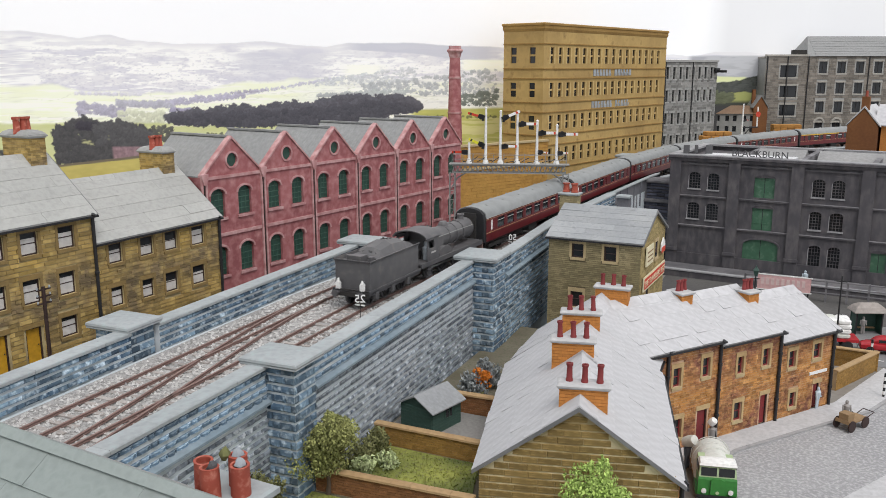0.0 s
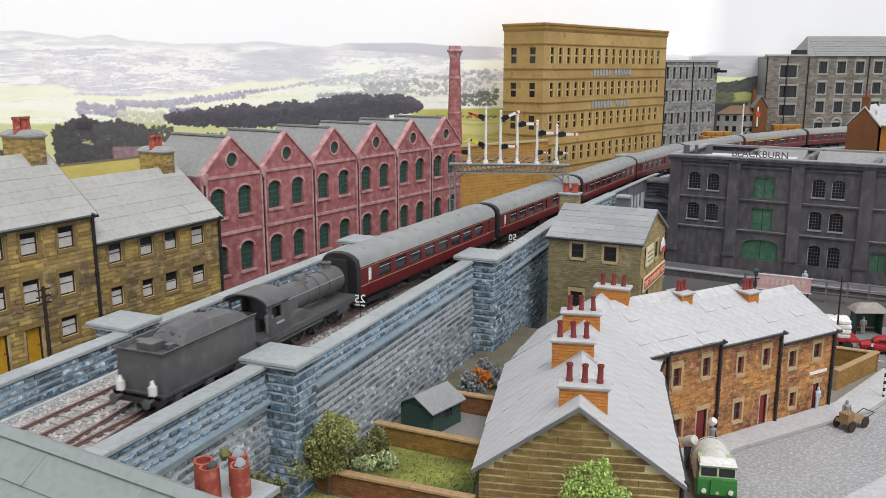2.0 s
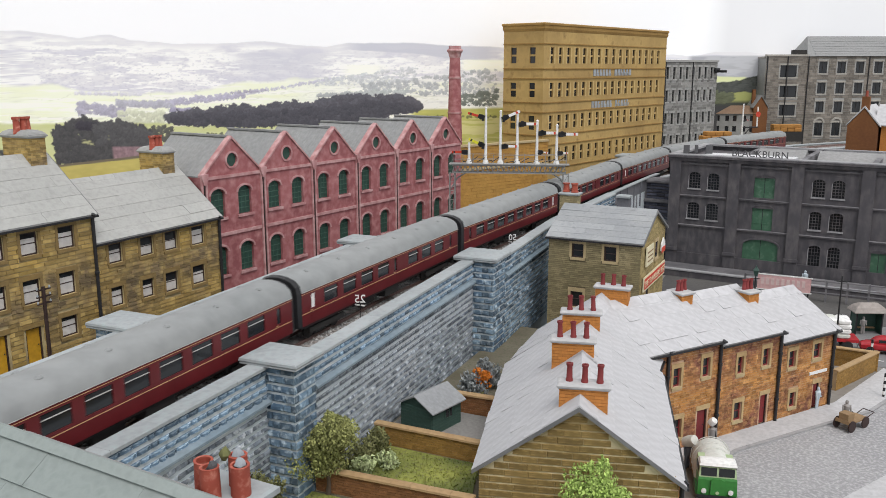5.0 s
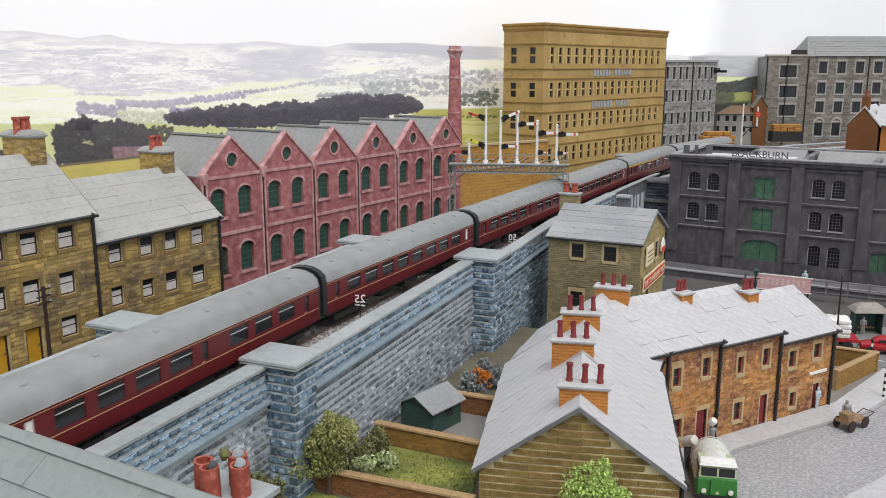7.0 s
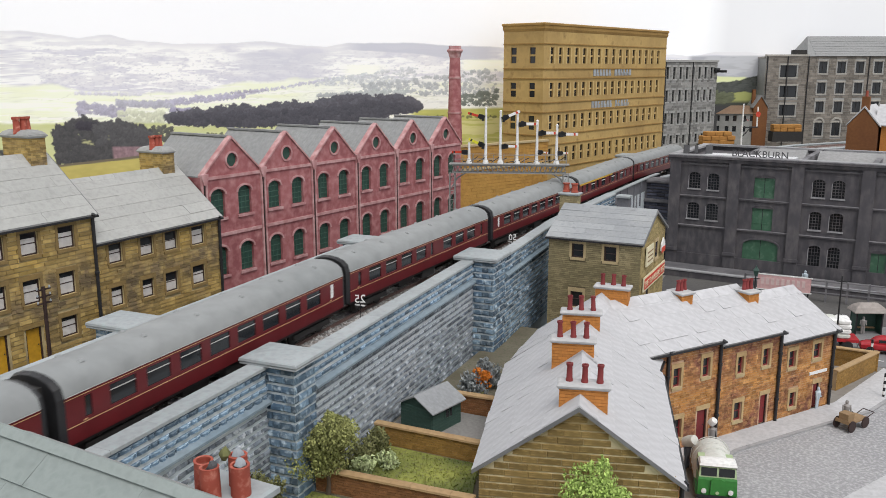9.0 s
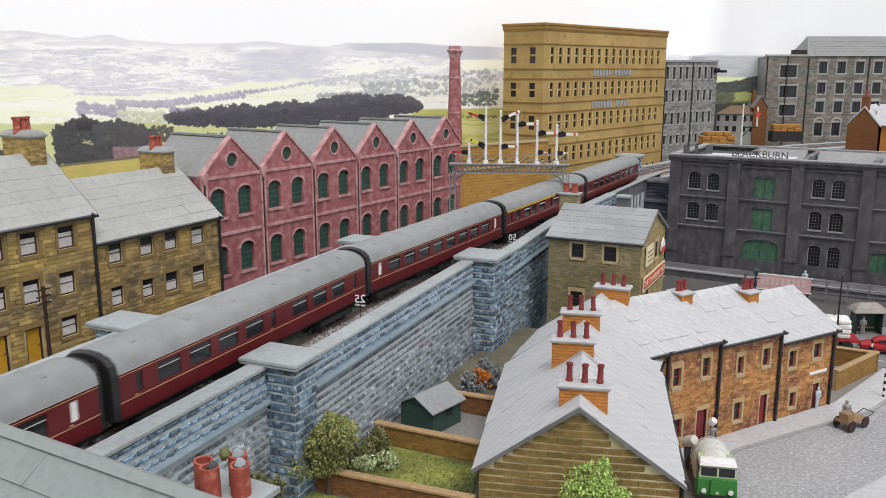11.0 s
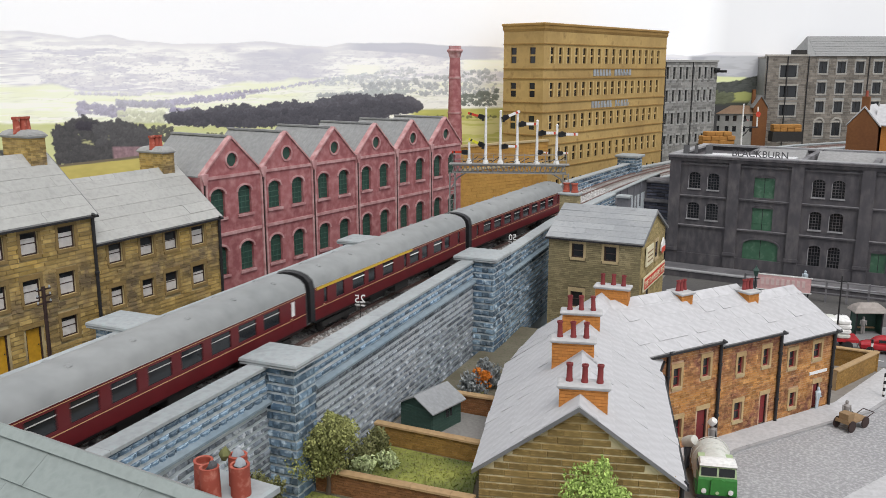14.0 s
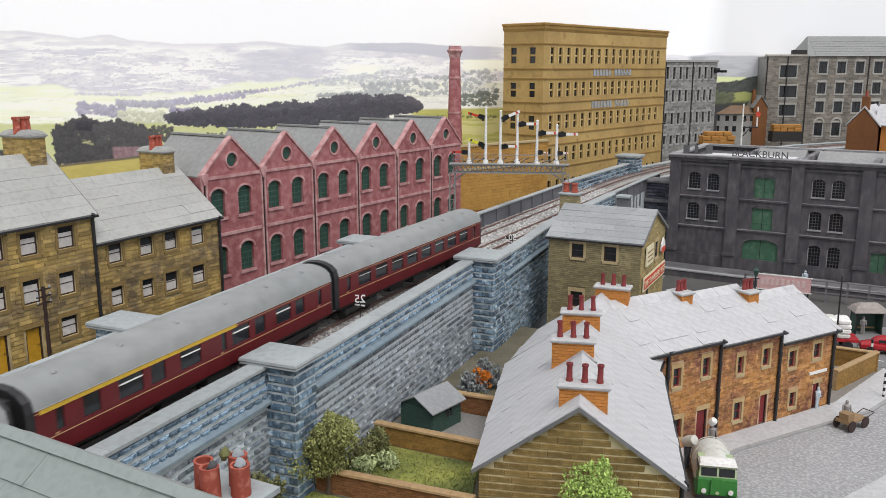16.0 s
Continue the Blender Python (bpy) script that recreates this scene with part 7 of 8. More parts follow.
# ---- street ----
solo("road", Mesh().slab([(-3.4, 20), (60, 20), (60, 72), (9.2, 72), (5.6, 63.9), (-2.6, 53.5), (-4.3, 49.5)], 0.0, 0.03), M_road, "wide grey gritty setted road", "road", kind="structure")
solo("road", Mesh().slab([(2.5, 74.5), (60, 74.5), (60, 99), (-14, 103), (-14, 82), (-8, 78)], 0.0, 0.03), M_tarmac, "dark tarmac road behind the terrace", "road", kind="structure")
# shade on the yard ground is put into this dark base colour
M_yard = mat("shaded_goods_yard", (0.07, 0.068, 0.068), (0.11, 0.105, 0.10), 0.95, 4, 0.2, 0.5)
solo("goods_yard", Mesh().slab([(-14, 88), (60, 84.5), (60, 99), (-14, 104)], 0.03, 0.06), M_yard, "goods yard before the warehouse, coloured dark for its shade", "yard", kind="structure")
pv = thing("pavement", 0, 0, 0, 0, "pale grey paved footway along the terrace", "pavement", kind="structure")
part("slab", Mesh().slab([(-7.0, 51.0), (-4.2, 49.6), (-2.5, 53.6), (5.7, 63.9), (9.5, 72.2), (7.2, 74.0), (3.4, 64.6)], 0.0, 0.13), M_pave, pv)
kerb_line = [(-4.2, 49.6), (-2.5, 53.6), (1.6, 58.8), (5.7, 63.9), (9.5, 72.2)]
for a, b in zip(kerb_line[:-1], kerb_line[1:]):
    L_ = math.dist(a, b)
    n = int(L_ / 0.9)
    for i in range(n):
        m = Mesh().box(i * L_ / n + 0.01, -0.16, 0, (i + 1) * L_ / n - 0.01, 0.12, 0.145).xf(Matrix.Translation((*a, 0)) @ pose(0, 0, 0, 0, 0, heading(a, b)))
        part("kerbstone", m, M_kerb, pv)
solo("pavement", Mesh().slab([(3.6, 49.5), (6.2, 53.8), (30, 62), (30, 40), (2.0, 46.5)], 0.0, 0.13), M_pave, "pale grey footway corner across the road", "pavement", kind="structure")


def motor_lorry():
    t = thing("lorry", -3.0, 45.85, 0.03, 12, "green flatbed lorry with cream cab top and grey canvas load", "lorry")
    part("chassis", Mesh().box(-0.8, 0.3, 0.45, 0.8, 5.2, 0.75), M_under, t)
    cab = Mesh().loft([[(-1.05 + i, y, z) for i, y, z in ((0, 0.05, 0.55), (2.1, 0.05, 0.55), (2.1, 1.9, 0.55), (0, 1.9, 0.55))]] + [[(-1.05 + o, 0.05 + f, z), (1.05 - o, 0.05 + f, z), (1.05 - o, 1.9, z), (-1.05 + o, 1.9, z)] for o, f, z in ((0, 0, 1.5), (0.03, 0.06, 1.62))])
    part("cab", cab, M_lorry, t, "green lorry cab")
    part("cab_upper", Mesh().loft([[(-1.02 + o, 0.11 + f, z), (1.02 - o, 0.11 + f, z), (1.02 - o, 1.9, z), (-1.02 + o, 1.9, z)] for o, f, z in ((0, 0, 1.62), (0.06, 0.12, 2.25))]), M_lorry_pale, t, "pale green cab upper with windscreen")
    for sx in (-0.9, 0.06):
        part("windscreen", Mesh().hexa([(sx, 0.10, 1.7), (sx + 0.84, 0.10, 1.7), (sx + 0.84, 0.2, 1.7), (sx, 0.2, 1.7), (sx, 0.185, 2.15), (sx + 0.84, 0.185, 2.15), (sx + 0.84, 0.3, 2.15), (sx, 0.3, 2.15)]), M_glass, t)
    part("side_window", Mesh().box(0.97, 0.5, 1.72, 1.025, 1.4, 2.1).box(-1.025, 0.5, 1.72, -0.97, 1.4, 2.1), M_glass, t)
    part("cab_roof", smooth(Mesh().loft([[(-0.98 + o, 0.15 + o, z), (0.98 - o, 0.15 + o, z), (0.98 - o, 1.0 - o * 0.5, z), (-0.98 + o, 1.0 - o * 0.5, z)] for o, z in ((0.0, 2.25), (-0.05, 2.3), (0.03, 2.45), (0.3, 2.53))])), M_white, t, "cream cab roof")
    part("radiator", Mesh().loft([[(-0.38, y, 0.65), (0.38, y, 0.65), (0.36, y, 1.5), (0.2, y, 1.6), (-0.2, y, 1.6), (-0.36, y, 1.5)] for y in (-0.08, 0.06)]), M_lorry, t)
    part("badge", smooth(Mesh().cyl((0, -0.08, 0.8), (0, -0.11, 0.8), 0.1)), M_lorry_pale, t)
    for sx in (-0.72, 0.72):
        part("headlight", smooth(Mesh().lathe([(0.02, 0), (0.14, 0.02), (0.14, 0.1), (0.08, 0.18)], n=12).xf(pose(sx, -0.1, 0.85, -90, 0, 0))), M_white, t)
        part("mudguard", smooth(Mesh().loft([[(sx * 1.5 - 0.17 * (1 if sx > 0 else -1), 0.95 + 0.62 * math.cos(a), 0.45 + 0.6 * math.sin(a)) for a in [math.pi * k / 8 for k in range(9)]], [(sx * 1.5 + 0.05 * (1 if sx > 0 else -1), 0.95 + 0.62 * math.cos(a), 0.45 + 0.6 * math.sin(a)) for a in [math.pi * k / 8 for k in range(9)]]])), M_lorry, t)
        for wy in (0.95, 4.2):
            wv = part("wheel", smooth(Mesh().lathe([(0.3, -0.14), (0.45, -0.12), (0.47, 0), (0.45, 0.12), (0.3, 0.14)], n=18).xf(pose(sx * 1.25, wy, 0.47, 0, 90, 0))), M_black, t)
            part("hub", smooth(Mesh().cyl((sx * 1.25 - 0.16, wy, 0.47), (sx * 1.25 + 0.16, wy, 0.47), 0.2)), M_lorry, wv)
    part("bumper", Mesh().box(-1.1, -0.18, 0.5, 1.1, -0.1, 0.65), M_black, t)
    part("bed", Mesh().box(-1.15, 2.0, 0.8, 1.15, 5.3, 1.0), M_woodcart, t)
    prof = [(1.12 * math.cos(math.pi * k / 10), 1.0 + 1.4 * math.sin(math.pi * k / 10) ** 0.8) for k in range(11)]
    part("canvas", smooth(Mesh().loft([[(x * s, y, 1.0 + (z - 1.0) * s) for x, z in prof] for y, s in ((1.06, 0.93), (1.25, 1.03), (2.3, 1.0), (3.0, 1.0), (3.8, 0.97), (4.1, 0.85), (4.25, 0.6))])), M_canvas, t, "grey-green canvas cover")
    for y in (1.25, 2.3, 3.0, 3.8):
        part("canvas_hoop", smooth(Mesh().rod([(x * 1.015, y, 1.0 + (z - 1.0) * 1.015) for x, z in prof], 0.03)), M_canvas, t)
    return t


motor_lorry()


def figure(x, y, z, rz, h, body, head, label, extra=None):
    s = h / 1.75
    m = Mesh().cyl((-0.1, 0, 0), (-0.09, 0, 0.85), 0.09, 0.11, 8).cyl((0.1, 0.05, 0), (0.09, 0, 0.85), 0.09, 0.11, 8)
    m.lathe([(0.16, 0.8), (0.2, 1.0), (0.22, 1.35), (0.1, 1.48)], n=10).lathe([(0.05, 1.45), (0.11, 1.53), (0.12, 1.65), (0.06, 1.75)], n=10)
    m.cyl((-0.24, 0, 1.38), (-0.28, -0.1, 0.9), 0.07, 0.05, 7).cyl((0.24, 0, 1.38), (0.28, -0.12, 0.9), 0.07, 0.05, 7)
    m.v = [(a * s, b * s, c * s) for a, b, c in m.v]
    return solo("model_figure", smooth(m), body, label, "figurine", "painted figurines", at=pose(x, y, z, 0, 0, rz))


figure(-5.1, 49.7, 0.13, 40, 1.75, M_figure, None, "dark painted model figurine carrying a sack")
solo("sack", smooth(Mesh().lathe([(0.12, -0.5), (0.32, -0.4), (0.36, 0.0), (0.3, 0.4), (0.1, 0.5)], n=12)), M_canvas, "pale grey sack on the figurine's shoulder", "sack", at=pose(-5.0, 49.6, 1.95, 60, 10, 50))
figure(-4.05, 53.2, 0.13, 30, 1.7, M_figure_grey, None, "grey painted model figurine behind the lorry")
solo("sack", smooth(Mesh().lathe([(0.1, -0.3), (0.24, -0.2), (0.27, 0.0), (0.22, 0.2), (0.08, 0.3)], n=12)), M_white, "white sack on the figurine's shoulder", "sack", at=pose(-4.05, 53.1, 1.95, 40, 10, 50))
figure(2.2, 62.9, 0.13, 60, 1.6, M_figure_pale, None, "pale blue painted model figurine by a door")
figure(4.0, 61.0, 0.03, 20, 1.7, M_figure_grey, None, "grey painted model figurine beside a handcart")
figure(6.1, 83.5, 0.13, 0, 1.6, M_figure_grey, None, "grey model figurine under the shelter")
figure(1.0, 96.9, 0.9, 0, 1.7, M_figure_pale, None, "pale model figurine on the loading platform")
hc = thing("handcart", 4.3, 60.4, 0.03, 55, "brown wooden handcart loaded with a box", "cart")
part("tray", Mesh().box(-1.0, -0.5, 0.55, 1.2, 0.5, 0.65).box(-1.0, -0.5, 0.65, -0.95, 0.5, 0.8), M_woodcart, hc)
part("box", Mesh().box(-0.9, -0.35, 0.65, -0.2, 0.35, 1.2), M_woodcart, hc, "light brown crate")
for x in (-0.7, 0.8):
    for y in (-0.55, 0.55):
        wv = part("wheel", Mesh().lathe([(0.36, -0.04), (0.4, -0.04), (0.4, 0.04), (0.36, 0.04)], n=14).xf(pose(x, y, 0.4, 90, 0, 0)), M_sash, hc)
        sp = Mesh()
        for k in range(8):
            sp.cyl((x, y, 0.4), (x + 0.37 * math.cos(k * 0.785), y, 0.4 + 0.37 * math.sin(k * 0.785)), 0.02, n=4)
        part("spokes", sp, M_sash, wv)
part("handle", smooth(Mesh().rod([(1.2, 0.4, 0.6), (2.0, 0.4, 0.8), (2.0, -0.4, 0.8), (1.2, -0.4, 0.6)], 0.035)), M_sash, hc)


def car(x, y, rz, paint, label):
    t = thing("car", x, y, 0.03, rz, label, "car", "parked vehicles")
    sec = [(-2.0, 0.45, 0.6), (-1.9, 0.5, 0.85), (-1.0, 0.75, 0.95), (-0.55, 0.78, 1.45), (0.5, 0.78, 1.5), (1.1, 0.76, 1.1), (1.9, 0.6, 0.85), (2.05, 0.5, 0.55)]
    low = [(-2.05, 0.35, 0.62), (-1.95, 0.6, 0.78), (-1.4, 0.78, 0.92), (-0.6, 0.82, 0.98), (0.6, 0.82, 0.98), (1.4, 0.78, 0.9), (1.95, 0.58, 0.74), (2.08, 0.34, 0.6)]
    ring = lambda w, z0, z1, n=14: [(w * (1 if math.cos(a) >= 0 else -1) * abs(math.cos(a)) ** 0.6, (z0 + z1) / 2 + (z1 - z0) / 2 * (1 if math.sin(a) >= 0 else -1) * abs(math.sin(a)) ** 0.6) for a in [2 * math.pi * q / n for q in range(n)]]
    part("body", smooth(Mesh().loft([[(x_, yy, zz) for yy, zz in ring(w, 0.28, z)] for x_, w, z in low])), paint, t)
    part("cabin", smooth(Mesh().loft([[(x_, yy, zz) for yy, zz in ring(w, 0.8, z)] for x_, w, z in ((-1.15, 0.5, 0.95), (-0.75, 0.66, 1.32), (-0.2, 0.7, 1.47), (0.45, 0.68, 1.42), (0.95, 0.6, 1.15), (1.25, 0.5, 0.95))])), paint, t)
    part("side_window", Mesh().box(-0.62, -0.705, 1.05, -0.05, 0.705, 1.27).box(0.05, -0.70, 1.05, 0.6, 0.70, 1.27), M_glass, t)
    part("bumper", Mesh().box(-2.16, -0.6, 0.38, -2.06, 0.6, 0.48).box(2.06, -0.6, 0.38, 2.18, 0.6, 0.48), M_steel, t)
    for wx in (-1.25, 1.25):
        for wy in (-0.72, 0.72):
            part("wheel", smooth(Mesh().cyl((wx, wy - 0.1, 0.33), (wx, wy + 0.1, 0.33), 0.33, n=14)), M_black, t)
    return t


car(7.6, 78.6, 5, M_carred, "small rounded red saloon car on the road")
tr = thing("lorry", 3.2, 78.5, 0.03, 10, "red flatbed lorry loaded with pale sacks", "lorry", "parked vehicles")
part("bed", Mesh().box(-2.2, -1.0, 0.8, 2.2, 1.0, 1.05), M_carred, tr)
part("cab", Mesh().box(-3.8, -1.0, 0.5, -2.3, 1.0, 2.2), M_carred, tr)
for wx in (-3.0, 1.3):
    for wy in (-0.85, 0.85):
        part("wheel", smooth(Mesh().cyl((wx, wy - 0.15, 0.45), (wx, wy + 0.15, 0.45), 0.45, n=14)), M_black, tr)
rs = random.Random(6)
for lv in range(4):
    for i in range(3):
        for j in range(2):
            u, v, z = -1.35 + i * 1.15 + rs.uniform(-0.05, 0.05), -0.47 + j * 0.94, 1.06 + lv * 0.42
            part("sack", smooth(Mesh().loft([[(u + rx_ * cx, v + ry_ * cy, z + h) for cx, cy in ((-1, -0.7), (-0.7, -1), (0.7, -1), (1, -0.7), (1, 0.7), (0.7, 1), (-0.7, 1), (-1, 0.7))] for rx_, ry_, h in ((0.45, 0.36, 0.0), (0.56, 0.46, 0.1), (0.57, 0.46, 0.3), (0.44, 0.35, 0.41))])), M_white if rs.random() < 0.7 else M_canvas, tr)
M_shelter_roof = mat("brown_grey_shingle", (0.26, 0.23, 0.21), (0.34, 0.31, 0.29), 0.9, 3, 0.4, 0.3)
sb = thing("bus_shelter", 5.45, 83.2, 0.03, 20, "small dark shelter with a hipped grey roof", "shelter")
part("back_panel", Mesh().box(0, 1.4, 0, 3.0, 1.5, 2.3), M_green_win, sb)
for x in (0.05, 2.85):
    part("side_panel", Mesh().box(x, 0.2, 0, x + 0.1, 1.4, 2.3), M_green_win, sb)
    part("post", Mesh().box(x, 0, 0, x + 0.12, 0.12, 2.3), M_black, sb)
part("bench", Mesh().box(0.4, 1.0, 0.4, 2.6, 1.39, 0.5), M_woodcart, sb)
part("roof", Mesh().loft([[(-0.35 + o, -0.4 + o, z), (3.35 - o, -0.4 + o, z), (3.35 - o, 1.8 - o, z), (-0.35 + o, 1.8 - o, z)] for o, z in ((0.1, 2.28), (0.0, 2.32), (0.0, 2.4), (0.35, 2.85), (0.8, 3.15), (1.05, 3.22))]), M_shelter_roof, sb)
sb.scale = (0.82, 0.82, 0.9)
for x, y, h in ((6.3, 75.0, 2.1), (6.75, 67.2, 1.9)):
    bp = thing("crossing_post", x, y, 0.03, 0, "black and white banded crossing post", "post", "crossing posts")
    for i in range(7):
        part("band", smooth(Mesh().cyl((0, 0, i * h / 7), (0, 0, (i + 1) * h / 7 - 0.002), 0.09, n=10)), M_white if i % 2 else M_black, bp)
solo("road_marking", Mesh().box(-2.2, -0.06, 0.03, 2.2, 0.06, 0.035), M_white, "white painted line on the tarmac road", "road marking", at=pose(5.2, 76.3, 0, 0, 0, -4))
tp = thing("telegraph_pole", 3.55, 74.3, 0, 0, "dark wooden telegraph pole by the terrace end", "pole")
part("post", smooth(Mesh().cyl((0, 0, 0), (0, 0, 7.4), 0.085, 0.06, 8)), M_black, tp)
part("crossarm", Mesh().box(-0.4, -0.05, 6.9, 0.4, 0.05, 7.0), M_black, tp)
sl2 = thing("street_lamp", -3.6, 88.0, 0, 0, "black iron gas street lamp with glass lantern", "street lamp")
part("post", smooth(Mesh().lathe([(0.2, 0), (0.16, 0.6), (0.08, 0.8), (0.06, 3.6)], n=10)), M_black, sl2)
part("ladder_bar", Mesh().box(-0.4, -0.03, 3.3, 0.4, 0.03, 3.36), M_black, sl2)
part("lantern", Mesh().loft([[(-q, -q, z), (q, -q, z), (q, q, z), (-q, q, z)] for q, z in ((0.12, 3.6), (0.26, 4.15), (0.28, 4.17), (0.08, 4.45), (0.04, 4.65))]), M_shed, sl2)
# platform edge fence and hoarding before the dark warehouse
fe = thing("fence", -13, 94.5, 0, -2, "grey post and rail fence along the goods yard", "fence")
for i in range(14):
    part("post", Mesh().box(i * 2.0 + 8, -0.1, 0, i * 2.0 + 8.2, 0.1, 2.4), M_dark_trim, fe)
for z in (1.0, 1.6, 2.2):
    part("rail", Mesh().box(8, -0.16, z, 34.2, -0.1, z + 0.12), M_dark_trim, fe)
M_hoard = mat("faded_red_hoarding", (0.60, 0.33, 0.33), (0.64, 0.44, 0.43), 0.8, 3, 0.5, 0.1)
M_hoard_pale = mat("faded_hoarding_lettering", (0.66, 0.52, 0.50), (0.62, 0.47, 0.46), 0.8, 3, 0.5, 0.0)
hd = thing("hoarding", -3.6, 92.8, 0, -3, "red and white advertising hoarding with unreadable lettering", "hoarding")
part("panel", Mesh().box(0, 0, 1.2, 5.2, 0.1, 2.7), M_hoard, hd)
part("border", Mesh().box(-0.1, -0.03, 2.7, 5.3, 0.13, 2.8).box(-0.1, -0.03, 1.1, 5.3, 0.13, 1.2), M_white, hd)
for i in range(9):
    part("letter_bar", Mesh().box(0.35 + i * 0.5, -0.03, 1.7, 0.65 + i * 0.5, 0, 2.4), M_hoard_pale, hd)
for x in (0.2, 2.5, 4.9):
    part("post", Mesh().box(x, 0.1, 0, x + 0.15, 0.25, 2.9), M_black, hd)

# small orange brick hut, loads and signal beyond the dark warehouse
gb = thing("gable_house", 5.1, 133.4, 0, -12, "orange-brown brick gabled house with a chimney and pale roof", "house", "huts")
part("gable_wall", Mesh().loft([[(0, y, 0), (3.9, y, 0), (3.9, y, 16.0), (2.0, y, 18.4), (0, y, 16.0)] for y in (-0.3, 0.0)]), M_rust_brick, gb)
part("roof", Mesh().loft([[(-0.2, y, 15.9), (2.0, y, 18.5), (4.2, y, 15.9), (4.2, y, 16.1), (2.0, y, 18.75), (-0.2, y, 16.1)] for y in (-0.4, 9)]), M_slate_pale, gb)
part("stack", Mesh().box(1.5, 0.0, 17.5, 2.5, 0.9, 20.0), M_rust_brick, gb)
part("pot", smooth(Mesh().lathe([(0.2, 20), (0.15, 20.8)], (2.0, 0.45, 0), 10)), M_pot, gb)
part("side_walls", Mesh().box(0.02, 0, 0, 3.88, 8, 15.9), M_rust_brick, gb)
part("wing", Mesh().box(4.2, 0.6, 0, 12, 8, 16.0), M_orange_brick, gb)
part("window", Mesh().box(6.0, 0.5, 13.8, 7.0, 0.6, 15.4), M_red_door, gb)
part("wing_roof", Mesh().loft([[(xx, 0.2, 16.0), (xx, 4.3, 18.6), (xx, 8.4, 16.0), (xx, 8.4, 16.2), (xx, 4.3, 18.85), (xx, 0.2, 16.2)] for xx in (3.2, 12.4)]), M_slate_pale, gb)


def signal_post(parent, x, h, arms, y=0.0, base=0.0):
    """A white lattice-painted doll with semaphore arms: (height, angle, colour, size)."""
    d = part("post", smooth(Mesh().cyl((x, y, base), (x, y, base + h), 0.15, 0.11, 10).lathe([(0.3, 0), (0.3, 0.12), (0.15, 0.45)], (x, y, base), 10).lathe([(0.14, h), (0.14, h + 0.06), (0.05, h + 0.12), (0.01, h + 0.16)], (x, y, base), 10)), M_white, parent, "white signal post")
    for z, ang, col, size, side in arms:
        size *= 0.8
        R = Matrix.Translation((x + 0.12 * side, y - 0.18, base + z)) @ pose(0, 0, 0, 0, -ang if side > 0 else 180 + ang, 0)
        hw = 0.17 * size
        part("arm", Mesh().box(0.9 * size, -0.03, -hw, 2.45 * size, 0.03, hw).xf(R), col, d)
        part("arm_band", Mesh().box(1.9 * size, -0.045, -hw * 0.95, 2.15 * size, 0.045, hw * 0.95).xf(R), M_signred if col is M_white else M_black, d)
        part("spectacle", smooth(Mesh().cyl((0.35, -0.04, 0), (0.35, 0.04, 0), 0.30 * size + 0.06, n=14).box(0, -0.04, -0.22, 0.95 * size, 0.04, 0.18).xf(R)), M_black, d)
        part("lamp_case", Mesh().box(x + 0.28 * side - 0.12, y - 0.12, base + z - 0.3, x + 0.28 * side + 0.12, y + 0.16, base + z + 0.12), M_black, d)
    return d


